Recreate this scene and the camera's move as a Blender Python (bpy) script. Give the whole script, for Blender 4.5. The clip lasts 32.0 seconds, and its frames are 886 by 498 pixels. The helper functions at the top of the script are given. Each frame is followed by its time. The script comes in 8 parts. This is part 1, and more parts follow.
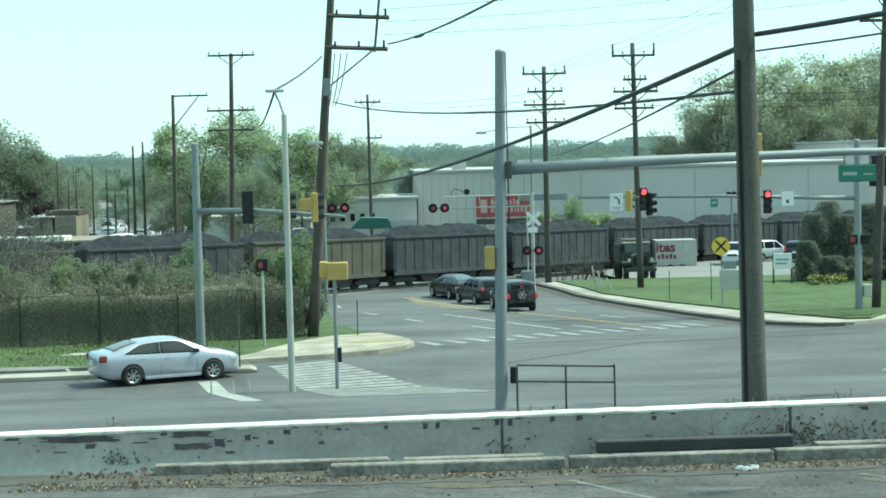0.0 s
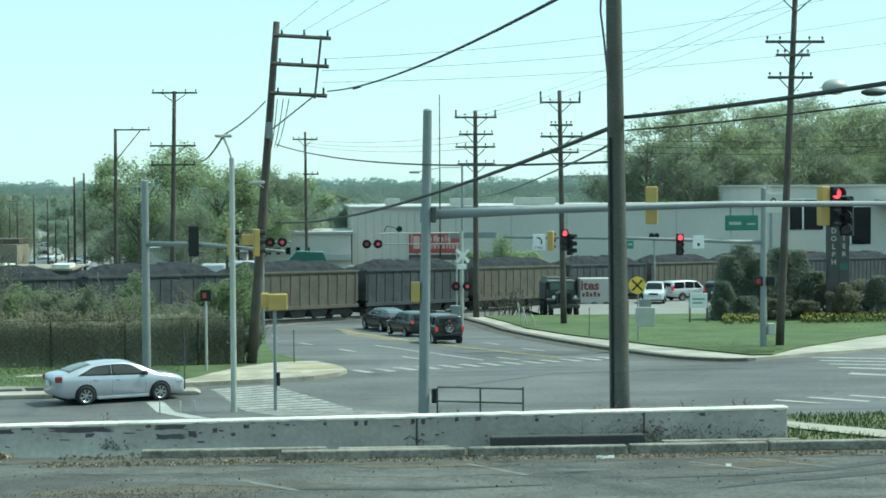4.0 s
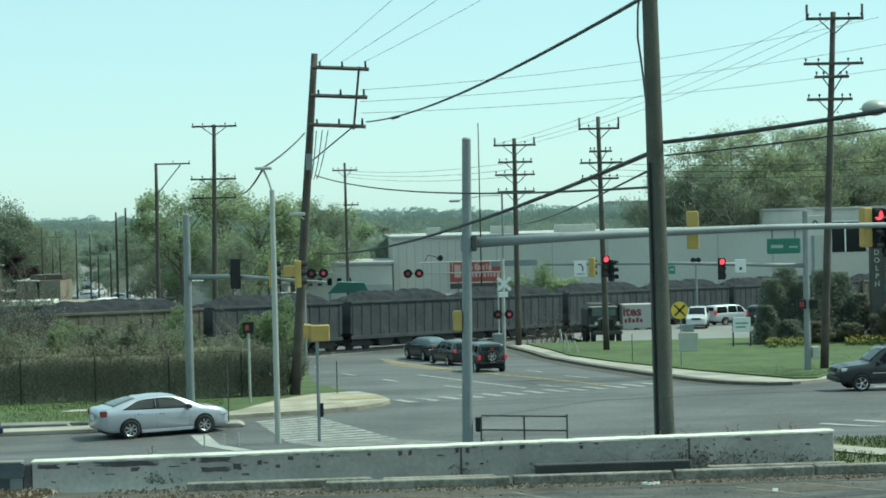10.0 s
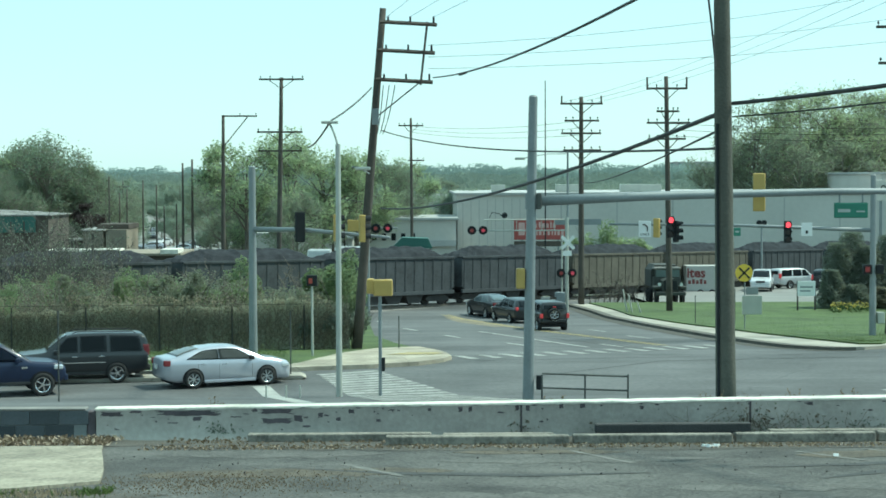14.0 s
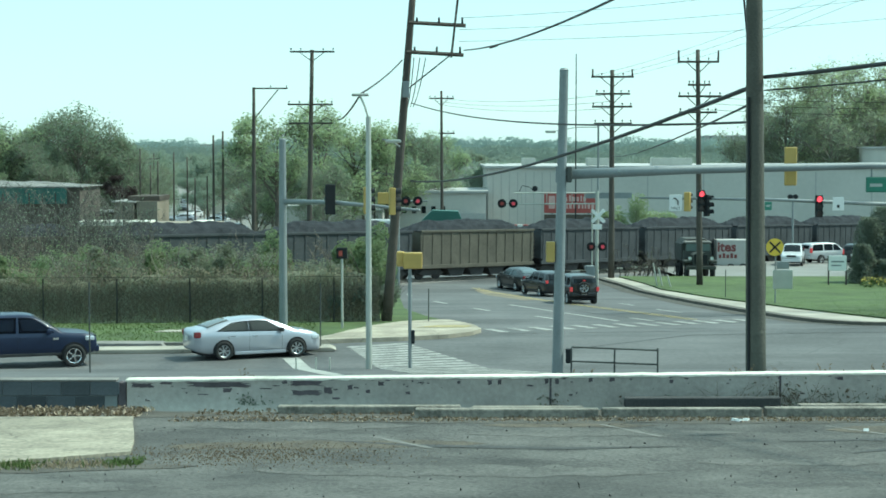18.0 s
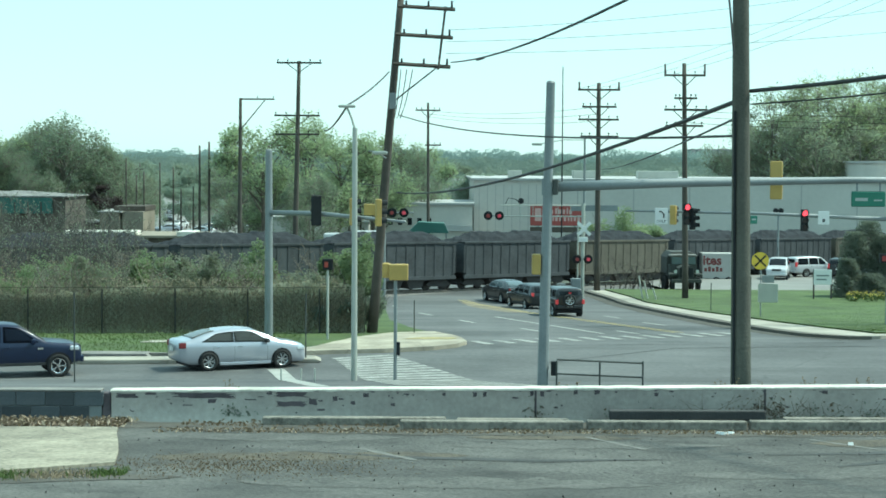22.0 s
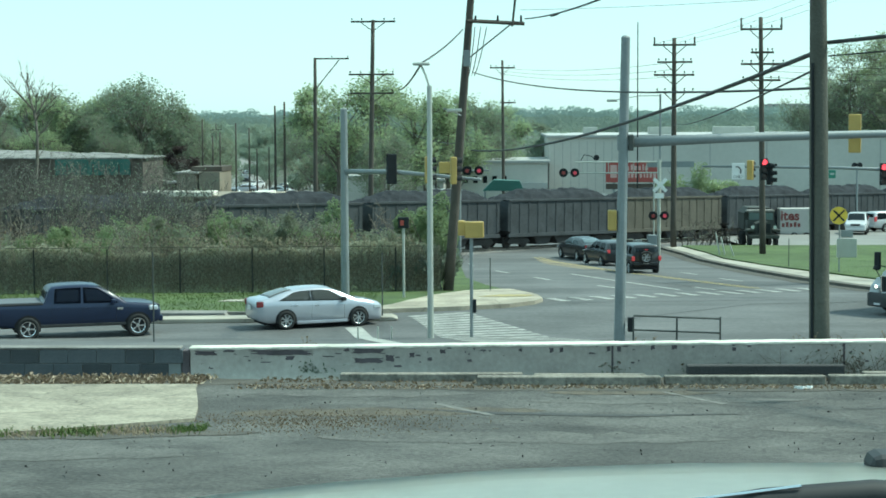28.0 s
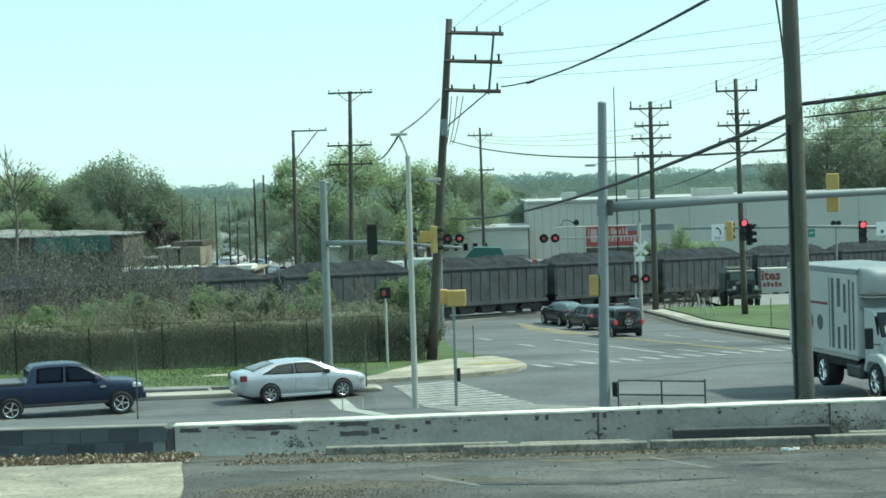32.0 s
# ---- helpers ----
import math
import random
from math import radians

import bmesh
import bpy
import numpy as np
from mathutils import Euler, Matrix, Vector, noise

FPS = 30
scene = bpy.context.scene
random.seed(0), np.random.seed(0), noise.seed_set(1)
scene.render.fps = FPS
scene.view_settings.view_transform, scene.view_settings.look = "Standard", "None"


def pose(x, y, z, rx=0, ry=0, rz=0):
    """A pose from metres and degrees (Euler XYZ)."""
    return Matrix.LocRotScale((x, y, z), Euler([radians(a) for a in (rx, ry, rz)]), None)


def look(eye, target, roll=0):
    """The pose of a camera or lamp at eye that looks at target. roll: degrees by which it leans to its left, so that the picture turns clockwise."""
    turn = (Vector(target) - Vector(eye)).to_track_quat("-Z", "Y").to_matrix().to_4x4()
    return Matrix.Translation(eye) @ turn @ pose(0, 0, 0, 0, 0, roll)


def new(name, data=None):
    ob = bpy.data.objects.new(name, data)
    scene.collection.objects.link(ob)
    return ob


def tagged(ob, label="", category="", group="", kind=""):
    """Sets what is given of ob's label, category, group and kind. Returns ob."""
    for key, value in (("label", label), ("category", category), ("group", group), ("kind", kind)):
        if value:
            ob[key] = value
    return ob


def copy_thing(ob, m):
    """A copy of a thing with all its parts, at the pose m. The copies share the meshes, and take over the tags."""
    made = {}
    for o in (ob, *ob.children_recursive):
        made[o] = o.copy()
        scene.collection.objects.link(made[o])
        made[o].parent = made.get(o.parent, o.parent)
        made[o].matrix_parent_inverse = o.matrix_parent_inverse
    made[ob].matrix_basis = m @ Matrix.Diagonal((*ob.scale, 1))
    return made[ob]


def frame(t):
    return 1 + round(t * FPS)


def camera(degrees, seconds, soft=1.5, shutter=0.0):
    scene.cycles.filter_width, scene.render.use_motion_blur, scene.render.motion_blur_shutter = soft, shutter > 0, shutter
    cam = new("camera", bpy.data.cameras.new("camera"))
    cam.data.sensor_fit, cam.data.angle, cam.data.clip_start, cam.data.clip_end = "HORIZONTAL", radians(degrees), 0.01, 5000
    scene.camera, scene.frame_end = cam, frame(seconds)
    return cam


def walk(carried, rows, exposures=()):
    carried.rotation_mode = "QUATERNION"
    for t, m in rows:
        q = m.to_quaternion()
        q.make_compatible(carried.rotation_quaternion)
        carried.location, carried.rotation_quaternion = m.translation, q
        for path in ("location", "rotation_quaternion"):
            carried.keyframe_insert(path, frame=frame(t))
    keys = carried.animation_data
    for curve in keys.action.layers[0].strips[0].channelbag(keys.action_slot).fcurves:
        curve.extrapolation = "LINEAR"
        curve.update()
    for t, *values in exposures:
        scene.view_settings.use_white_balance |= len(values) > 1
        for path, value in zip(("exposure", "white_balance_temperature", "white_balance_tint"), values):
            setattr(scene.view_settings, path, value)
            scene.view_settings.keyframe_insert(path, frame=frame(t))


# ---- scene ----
# ---- the camera and its way: seconds, metres ahead, pitch, roll, yaw ----
cam = camera(27.53, 32.0, soft=1.7, shutter=0.2)
PATH = [
    (0.0, 5.21, -2.937, -1.427, -1.957),
    (0.5, 4.63, -2.532, -1.264, -2.052),
    (1.0, 4.62, -2.331, -1.152, -2.105),
    (1.5, 3.38, -2.179, -1.160, -2.094),
    (2.0, 1.26, -2.039, -1.255, -2.066),
    (2.5, 0.00, -1.784, -1.269, -1.946),
    (3.0, 0.00, -1.805, -0.986, -1.475),
    (3.5, 0.00, -1.783, -0.289, -2.991),
    (4.0, 0.00, -1.865, -0.303, -4.075),
    (4.5, 0.00, -2.681, -0.124, -4.684),
    (6.5, 0.00, -2.367, 0.211, -3.286),
    (7.0, 0.00, -2.259, -0.105, -3.760),
    (7.5, 0.00, -1.792, -0.038, -3.823),
    (8.0, 0.00, -1.483, -0.432, -3.753),
    (8.5, 0.00, -1.184, -1.329, -3.715),
    (9.0, 0.00, -0.859, -1.589, -3.531),
    (9.5, 0.00, -0.635, -1.555, -3.204),
    (10.0, 0.00, -0.939, -1.322, -2.790),
    (10.5, 0.00, -1.421, -0.995, -2.327),
    (11.0, 0.00, -1.709, -0.869, -1.909),
    (11.5, 0.00, -1.927, -0.886, -1.570),
    (12.0, 0.00, -2.038, -0.614, -1.284),
    (12.5, 0.00, -2.049, -0.587, -1.090),
    (13.0, 0.00, -2.088, -0.643, -0.959),
    (13.5, 0.00, -2.190, -0.418, -0.840),
    (14.0, 0.00, -2.283, -0.193, -0.743),
    (14.5, 0.00, -2.316, -0.273, -0.596),
    (16.5, 0.00, -2.727, -0.296, 0.357),
    (17.0, 0.00, -2.882, -0.361, 0.370),
    (17.5, 0.00, -3.042, -0.265, 0.301),
    (18.0, 0.00, -3.137, -0.008, 0.209),
    (18.5, 0.00, -3.147, 0.133, 0.091),
    (19.0, 0.00, -3.148, 0.000, 0.000),
    (19.5, 0.00, -3.116, 0.081, -0.088),
    (20.0, 0.00, -2.995, 0.162, -0.156),
    (20.5, 0.00, -2.884, 0.239, -0.190),
    (21.0, 0.00, -2.827, 0.333, -0.214),
    (21.5, 0.00, -2.804, 0.399, -0.219),
    (22.0, 0.00, -2.761, 0.340, -0.237),
    (22.5, 0.00, -2.702, 0.241, -0.231),
    (23.0, 0.00, -2.710, 0.290, -0.184),
    (23.5, 0.00, -2.718, 0.375, -0.189),
    (24.0, 0.00, -2.745, 0.459, -0.158),
    (24.5, 0.00, -2.817, 0.478, -0.123),
    (26.5, 0.00, -2.967, 0.497, -0.129),
    (27.0, 0.00, -3.159, 0.316, 0.051),
    (27.5, 0.00, -3.619, 0.592, 0.706),
    (27.8, 0.00, -3.634, -0.528, 1.826),
    (28.0, 0.00, -4.081, -0.278, 2.161),
    (28.5, 0.00, -4.033, -0.566, 2.672),
    (29.0, 0.00, -3.834, -0.467, 2.550),
    (29.5, 0.00, -3.443, -0.326, 1.382),
    (30.0, 0.00, -3.335, -0.598, 1.318),
    (30.5, 0.00, -3.211, -0.330, 1.536),
    (31.0, 0.00, -2.621, -0.773, 1.541),
    (31.5, 0.00, -2.276, -1.304, 1.530),
    (32.0, 0.00, -1.934, -1.748, 1.542),
]
DROP = {0.0: 0.272, 0.5: 0.248, 1.0: 0.25, 1.5: 0.189, 2.0: 0.072, 27.5: 0.015, 28.0: 0.03, 28.5: 0.03, 29.0: 0.025, 29.5: 0.012}
EYE = 7.35
OWN_SHIFT = {1.5: 0.0495, 2.0: 0.053, 2.5: 0.05}
SIDE = {0.0: 0.128, 0.5: 0.154, 1.0: 0.151, 1.5: 0.130, 2.0: 0.069}


def eye_pose(row):
    t, ahead, pitch, roll, yaw = row
    turn = Matrix.Rotation(radians(yaw), 4, "Z") @ Matrix.Rotation(radians(90 + pitch), 4, "X") @ Matrix.Rotation(radians(roll), 4, "Z")
    return Matrix.Translation((SIDE.get(t, 0.0), ahead, EYE - DROP.get(t, 0.0))) @ turn


# the clip's camera brightens and darkens a little as it turns
EXPOSURES = [(0.0, 0.82, 6080, -14), (1.0, 0.82, 6080, -14), (2.0, 0.75, 6080, -14), (3.0, 0.57, 6080, -14), (4.0, 0.60, 6000, -14), (7.0, 0.63, 5990, -14), (8.0, 0.61, 6080, -14), (9.0, 0.52, 6160, -14), (10.0, 0.38, 6220, -14), (11.0, 0.47, 6090, -14), (12.0, 0.56, 6050, -14), (13.0, 0.60, 6000, -14), (17.0, 0.60, 6000, -14), (18.0, 0.66, 6000, -14), (19.0, 0.72, 6020, -14), (22.0, 0.72, 6000, -14), (24.0, 0.68, 6000, -14), (27.0, 0.65, 6000, -14), (28.0, 0.65, 6000, -14), (29.0, 0.75, 6060, -14), (30.0, 0.78, 6080, -14), (31.0, 0.76, 6080, -14), (32.0, 0.63, 6150, -14)]
walk(cam, [(row[0], eye_pose(row)) for row in PATH], exposures=EXPOSURES)

# ---- world and sun ----
SUN_AZ, SUN_EL = 80.0, 54.0
world = bpy.data.worlds.new("world")
scene.world = world
world.use_nodes = True
wn = world.node_tree
sky = wn.nodes.new("ShaderNodeTexSky")
sky.sky_type, sky.sun_disc = "NISHITA", False
sky.sun_elevation, sky.sun_rotation = radians(SUN_EL), radians(SUN_AZ)
sky.air_density, sky.dust_density, sky.ozone_density = 1.0, 0.5, 3.0
wn.nodes["Background"].inputs[1].default_value = 0.125
haze = wn.nodes.new("ShaderNodeMixRGB")
haze.inputs[0].default_value, haze.inputs[2].default_value = 0.66, (4.1, 5.55, 5.93, 1)
wn.links.new(sky.outputs[0], haze.inputs[1])
wn.links.new(haze.outputs[0], wn.nodes["Background"].inputs[0])
sun = new("sun", bpy.data.lights.new("sun", "SUN"))
sun.data.energy, sun.data.angle, sun.data.color = 3.3, radians(3.0), (1.0, 0.95, 0.86)
sun.matrix_world = look((0, 0, 0), (-math.sin(radians(SUN_AZ)) * math.cos(radians(SUN_EL)), -math.cos(radians(SUN_AZ)) * math.cos(radians(SUN_EL)), -math.sin(radians(SUN_EL))))


# ---- materials ----
def mat(name, colour, rough=0.7, metal=0.0, vary=0.25, scale=3.0, fine=40.0, bump=0.15, colour2=None, grain=0.35, spec=0.5, coat=0.0, random_value=0.0, island=0.0):
    m = bpy.data.materials.new(name)
    m.use_nodes = True
    nt = m.node_tree
    b = nt.nodes["Principled BSDF"]
    co = nt.nodes.new("ShaderNodeTexCoord")
    big, small = nt.nodes.new("ShaderNodeTexNoise"), nt.nodes.new("ShaderNodeTexNoise")
    for n, s, d in ((big, scale, 5), (small, fine, 3)):
        n.inputs["Scale"].default_value, n.inputs["Detail"].default_value = s, d
        nt.links.new(co.outputs["Object"], n.inputs["Vector"])
    ramp = nt.nodes.new("ShaderNodeValToRGB")
    c2 = colour2 or tuple(c * (1 - vary) for c in colour)
    c1 = colour if colour2 else tuple(min(1, c * (1 + vary * 0.6)) for c in colour)
    ramp.color_ramp.elements[0].color, ramp.color_ramp.elements[1].color = (*c2, 1), (*c1, 1)
    ramp.color_ramp.elements[0].position, ramp.color_ramp.elements[1].position = 0.32, 0.68
    mix = nt.nodes.new("ShaderNodeMath")
    mix.operation = "MULTIPLY_ADD"
    mix.inputs[1].default_value, mix.inputs[2].default_value = grain, 0.175 - grain / 2
    add = nt.nodes.new("ShaderNodeMath")
    add.operation = "MULTIPLY_ADD"
    add.inputs[1].default_value = 0.7
    nt.links.new(small.outputs["Fac"], mix.inputs[0])
    nt.links.new(big.outputs["Fac"], add.inputs[0])
    nt.links.new(mix.outputs[0], add.inputs[2])
    nt.links.new(add.outputs[0], ramp.inputs[0])
    out = ramp.outputs[0]
    if random_value or island:
        if random_value:
            src, amount = nt.nodes.new("ShaderNodeObjectInfo").outputs["Random"], random_value
        else:
            src, amount = nt.nodes.new("ShaderNodeNewGeometry").outputs["Random Per Island"], island
        hsv = nt.nodes.new("ShaderNodeHueSaturation")
        rng = nt.nodes.new("ShaderNodeMapRange")
        rng.inputs["To Min"].default_value, rng.inputs["To Max"].default_value = 1 - amount, 1 + amount
        nt.links.new(src, rng.inputs["Value"])
        nt.links.new(rng.outputs[0], hsv.inputs["Value"])
        nt.links.new(out, hsv.inputs["Color"])
        out = hsv.outputs[0]
    nt.links.new(out, b.inputs["Base Color"])
    b.inputs["Roughness"].default_value, b.inputs["Metallic"].default_value = rough, metal
    b.inputs["Specular IOR Level"].default_value = spec
    b.inputs["Coat Weight"].default_value = coat
    b.inputs["Coat Roughness"].default_value = 0.06
    if bump:
        bn = nt.nodes.new("ShaderNodeBump")
        bn.inputs["Strength"].default_value, bn.inputs["Distance"].default_value = bump, 0.02
        nt.links.new(small.outputs["Fac"], bn.inputs["Height"])
        nt.links.new(bn.outputs[0], b.inputs["Normal"])
    return m


def cracked(m, scale, width, dark, patch=0.0, stretch=(1, 1, 1)):
    """Adds branching cracks, and blotches of another tone, to a material's colour."""
    nt = m.node_tree
    b = nt.nodes["Principled BSDF"]
    src = b.inputs["Base Color"].links[0].from_socket
    co, mp = nt.nodes.new("ShaderNodeTexCoord"), nt.nodes.new("ShaderNodeMapping")
    mp.inputs["Scale"].default_value = stretch
    nz, ad = nt.nodes.new("ShaderNodeTexNoise"), nt.nodes.new("ShaderNodeMixRGB")
    nz.inputs["Scale"].default_value, nz.inputs["Detail"].default_value = scale * 2.2, 4
    ad.blend_type, ad.inputs[0].default_value = "ADD", 0.8 / scale * 0.35
    vo, rp = nt.nodes.new("ShaderNodeTexVoronoi"), nt.nodes.new("ShaderNodeMapRange")
    vo.feature = "DISTANCE_TO_EDGE"
    vo.inputs["Scale"].default_value = scale
    rp.inputs["From Max"].default_value, rp.inputs["To Min"].default_value = width, dark
    mul = nt.nodes.new("ShaderNodeMixRGB")
    mul.blend_type, mul.inputs[0].default_value = "MULTIPLY", 1.0
    nt.links.new(co.outputs["Object"], mp.inputs["Vector"])
    nt.links.new(mp.outputs[0], nz.inputs["Vector"])
    nt.links.new(mp.outputs[0], ad.inputs[1])
    nt.links.new(nz.outputs["Color"], ad.inputs[2])
    nt.links.new(ad.outputs[0], vo.inputs["Vector"])
    nt.links.new(vo.outputs["Distance"], rp.inputs["Value"])
    nt.links.new(src, mul.inputs[1])
    nt.links.new(rp.outputs[0], mul.inputs[2])
    out = mul.outputs[0]
    if patch:
        n2, r2, m2 = nt.nodes.new("ShaderNodeTexNoise"), nt.nodes.new("ShaderNodeMapRange"), nt.nodes.new("ShaderNodeMixRGB")
        n2.inputs["Scale"].default_value, n2.inputs["Detail"].default_value, n2.inputs["Roughness"].default_value = scale * 0.9, 6, 0.65
        r2.inputs["From Min"].default_value, r2.inputs["From Max"].default_value = 0.42, 0.60
        r2.inputs["To Min"].default_value, r2.inputs["To Max"].default_value = 1 - patch, 1 + patch * 0.8
        m2.blend_type, m2.inputs[0].default_value = "MULTIPLY", 1.0
        nt.links.new(mp.outputs[0], n2.inputs["Vector"])
        nt.links.new(n2.outputs["Fac"], r2.inputs["Value"])
        nt.links.new(out, m2.inputs[1])
        nt.links.new(r2.outputs[0], m2.inputs[2])
        out = m2.outputs[0]
    nt.links.new(out, b.inputs["Base Color"])
    return m


def glow(name, colour, strength):
    m = mat(name, colour, 0.3, bump=0, vary=0.05)
    b = m.node_tree.nodes["Principled BSDF"]
    b.inputs["Emission Color"].default_value, b.inputs["Emission Strength"].default_value = (*colour, 1), strength
    return m


def leafy(name, colour, vary=0.35, see=0.35, island=0.25):
    m = mat(name, colour, 0.6, vary=vary, scale=0.25, fine=6.0, bump=0, island=island, spec=0.15)
    nt = m.node_tree
    b = nt.nodes["Principled BSDF"]
    tr, ad = nt.nodes.new("ShaderNodeBsdfTranslucent"), nt.nodes.new("ShaderNodeMixShader")
    tr.inputs["Color"].default_value = (colour[0] * 1.5, colour[1] * 1.55, colour[2] * 1.25, 1)
    ad.inputs[0].default_value = see
    nt.links.new(b.outputs[0], ad.inputs[1])
    nt.links.new(tr.outputs[0], ad.inputs[2])
    nt.links.new(ad.outputs[0], nt.nodes["Material Output"].inputs["Surface"])
    return m


ASPHALT = mat("asphalt", (0.105, 0.105, 0.104), 0.85, vary=0.3, scale=0.18, fine=5.0, bump=0.3, grain=0.6)
LOT = mat("worn_lot_asphalt", (0.080, 0.077, 0.070), 0.9, vary=0.5, scale=1.3, fine=22.0, bump=0.8, grain=1.1)
TYRE_MARK = mat("tyre_mark_rubber", (0.05, 0.05, 0.049), 0.9, vary=0.4, scale=3.0, fine=24.0, bump=0.4, grain=0.9)
LOT_PALE = mat("worn_pale_asphalt", (0.098, 0.094, 0.085), 0.9, vary=0.45, scale=1.6, fine=20.0, bump=0.8, grain=1.1)
LOT_DIRT = mat("dirty_asphalt", (0.088, 0.074, 0.055), 0.95, vary=0.45, scale=2.2, fine=18.0, bump=0.6, grain=1.1)
CONCRETE = mat("concrete", (0.36, 0.33, 0.275), 0.85, vary=0.18, scale=0.6, fine=14.0)
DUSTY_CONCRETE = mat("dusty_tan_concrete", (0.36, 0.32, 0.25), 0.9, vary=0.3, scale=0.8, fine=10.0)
SLAB = mat("pale_slab_concrete", (0.285, 0.255, 0.195), 0.9, vary=0.4, scale=1.8, fine=16.0, bump=0.6, grain=0.8)
DIRTY_KERB = mat("dirty_kerb_stone", (0.115, 0.105, 0.088), 0.9, vary=0.4, scale=1.0, fine=16.0)
KERB = mat("kerb_stone", (0.19, 0.18, 0.155), 0.85, vary=0.35, scale=1.2, fine=22.0)
GRASS = mat("grass", (0.072, 0.105, 0.031), 0.9, vary=0.5, scale=0.45, fine=12.0, bump=0.6)
WEEDY = mat("weedy_earth", (0.105, 0.112, 0.055), 0.95, vary=0.5, scale=2.2, fine=18.0, bump=0.6, grain=0.9)
FIELD = mat("far_ground", (0.065, 0.07, 0.05), 0.95, vary=0.4, scale=0.02, fine=0.6)
BALLAST = mat("ballast", (0.17, 0.16, 0.15), 0.95, vary=0.4, scale=2.0, fine=18.0, bump=0.8)
WHITE_LINE = mat("road_paint_white", (0.34, 0.34, 0.315), 0.8, vary=0.3, scale=1.4, fine=18.0)
ZEBRA_LINE = mat("patchy_road_paint", (0.30, 0.30, 0.28), 0.85, vary=0.5, scale=1.6, fine=9.0, grain=0.8)
TAR = mat("tar_seam", (0.045, 0.045, 0.045), 0.8, vary=0.3, scale=1.0)
YELLOW_LINE = mat("road_paint_yellow", (0.33, 0.27, 0.13), 0.8, vary=0.3, scale=1.4, fine=18.0)
WHITEWASH = mat("chipped_white_paint", (0.385, 0.352, 0.32), 0.85, vary=0.28, scale=1.1, fine=16.0, bump=0.35)
WALL_CAP = mat("white_cap_paint", (0.66, 0.63, 0.55), 0.8, vary=0.35, scale=2.0, fine=18.0, bump=0.3)
BLOCK = mat("grey_block", (0.085, 0.095, 0.105), 0.9, vary=0.3, scale=3.0, fine=40.0, random_value=0.35)
MORTAR = mat("mortar", (0.17, 0.18, 0.18), 0.95, vary=0.2)
BARE_BRICK = mat("bare_block_patch", (0.095, 0.080, 0.088), 0.95, vary=0.4, scale=6.0, fine=40.0)
DARK_WOOD = mat("creosoted_pole_wood", (0.074, 0.064, 0.054), 0.9, vary=0.35, scale=1.5, fine=30.0, bump=0.5)
POLE_WOOD = mat("weathered_pole_wood", (0.085, 0.083, 0.068), 0.9, vary=0.35, scale=1.2, fine=26.0, bump=0.6)
STOP = mat("stained_wheel_stop_concrete", (0.215, 0.20, 0.17), 0.92, vary=0.5, scale=2.6, fine=20.0, bump=0.6, grain=0.7)
TIMBER = mat("grey_timber", (0.21, 0.20, 0.185), 0.9, vary=0.35, scale=1.4, fine=25.0, bump=0.5)
DARK_TIMBER = mat("dark_timber", (0.055, 0.055, 0.055), 0.9, vary=0.35, scale=1.6, fine=25.0, bump=0.5)
GALV = mat("galvanised_steel", (0.225, 0.245, 0.25), 0.6, metal=0.2, vary=0.18, scale=1.0, fine=16.0)
PALE_STEEL = mat("pale_lamp_steel", (0.40, 0.41, 0.37), 0.5, metal=0.2, vary=0.15, scale=1.2)
FENCE_STEEL = mat("dark_fence_steel", (0.05, 0.05, 0.046), 0.85, vary=0.3, scale=4.0, spec=0.15)
RUST_PIPE = mat("dark_pipe", (0.07, 0.075, 0.07), 0.6, metal=0.3, vary=0.3, scale=4.0)
CABLE = mat("black_cable", (0.035, 0.035, 0.035), 0.7, vary=0.2, bump=0)
SIGNAL_YELLOW = mat("signal_yellow", (0.44, 0.30, 0.085), 0.5, vary=0.15, scale=2.0)
SIGNAL_BLACK = mat("signal_black", (0.02, 0.022, 0.024), 0.7, vary=0.2, spec=0.2)
LENS_OFF = mat("dark_lens", (0.04, 0.03, 0.03), 0.2, bump=0)
RED_LAMP = glow("red_lamp_lit", (0.9, 0.06, 0.09), 1.2)
FLASH_LAMP = glow("red_flasher_lit", (0.5, 0.05, 0.08), 0.22)
LIT_HEADLAMP = glow("lit_headlamp", (1.0, 0.93, 0.78), 2.0)
RED_DIM = glow("red_lamp_dim", (0.22, 0.03, 0.03), 0.06)
HAND_LAMP = glow("orange_hand_lamp", (0.27, 0.05, 0.035), 0.07)
TAIL_LAMP = glow("tail_lamp", (0.42, 0.04, 0.045), 0.3)
TAIL_OFF = mat("tail_lens", (0.20, 0.03, 0.035), 0.15, bump=0)
CLEAR_LENS = mat("clear_lamp_lens", (0.7, 0.72, 0.75), 0.1, bump=0, metal=0.4)
GREEN_SIGN = mat("green_sign", (0.045, 0.19, 0.13), 0.5, vary=0.15)
FADED_SIGN = mat("faded_white_sign", (0.42, 0.45, 0.43), 0.6, vary=0.15)
WHITE_SIGN = mat("white_sign", (0.72, 0.72, 0.70), 0.5, vary=0.08)
BLACK_INK = mat("black_ink", (0.02, 0.02, 0.02), 0.6, bump=0)
YELLOW_SIGN = mat("yellow_sign", (0.72, 0.50, 0.06), 0.45, vary=0.08)
SILVER_PAINT = mat("silver_paint", (0.47, 0.48, 0.53), 0.28, metal=0.5, vary=0.05, coat=0.7, bump=0)
NAVY_PAINT = mat("navy_paint", (0.013, 0.021, 0.052), 0.36, vary=0.08, coat=0.25, bump=0, spec=0.3)
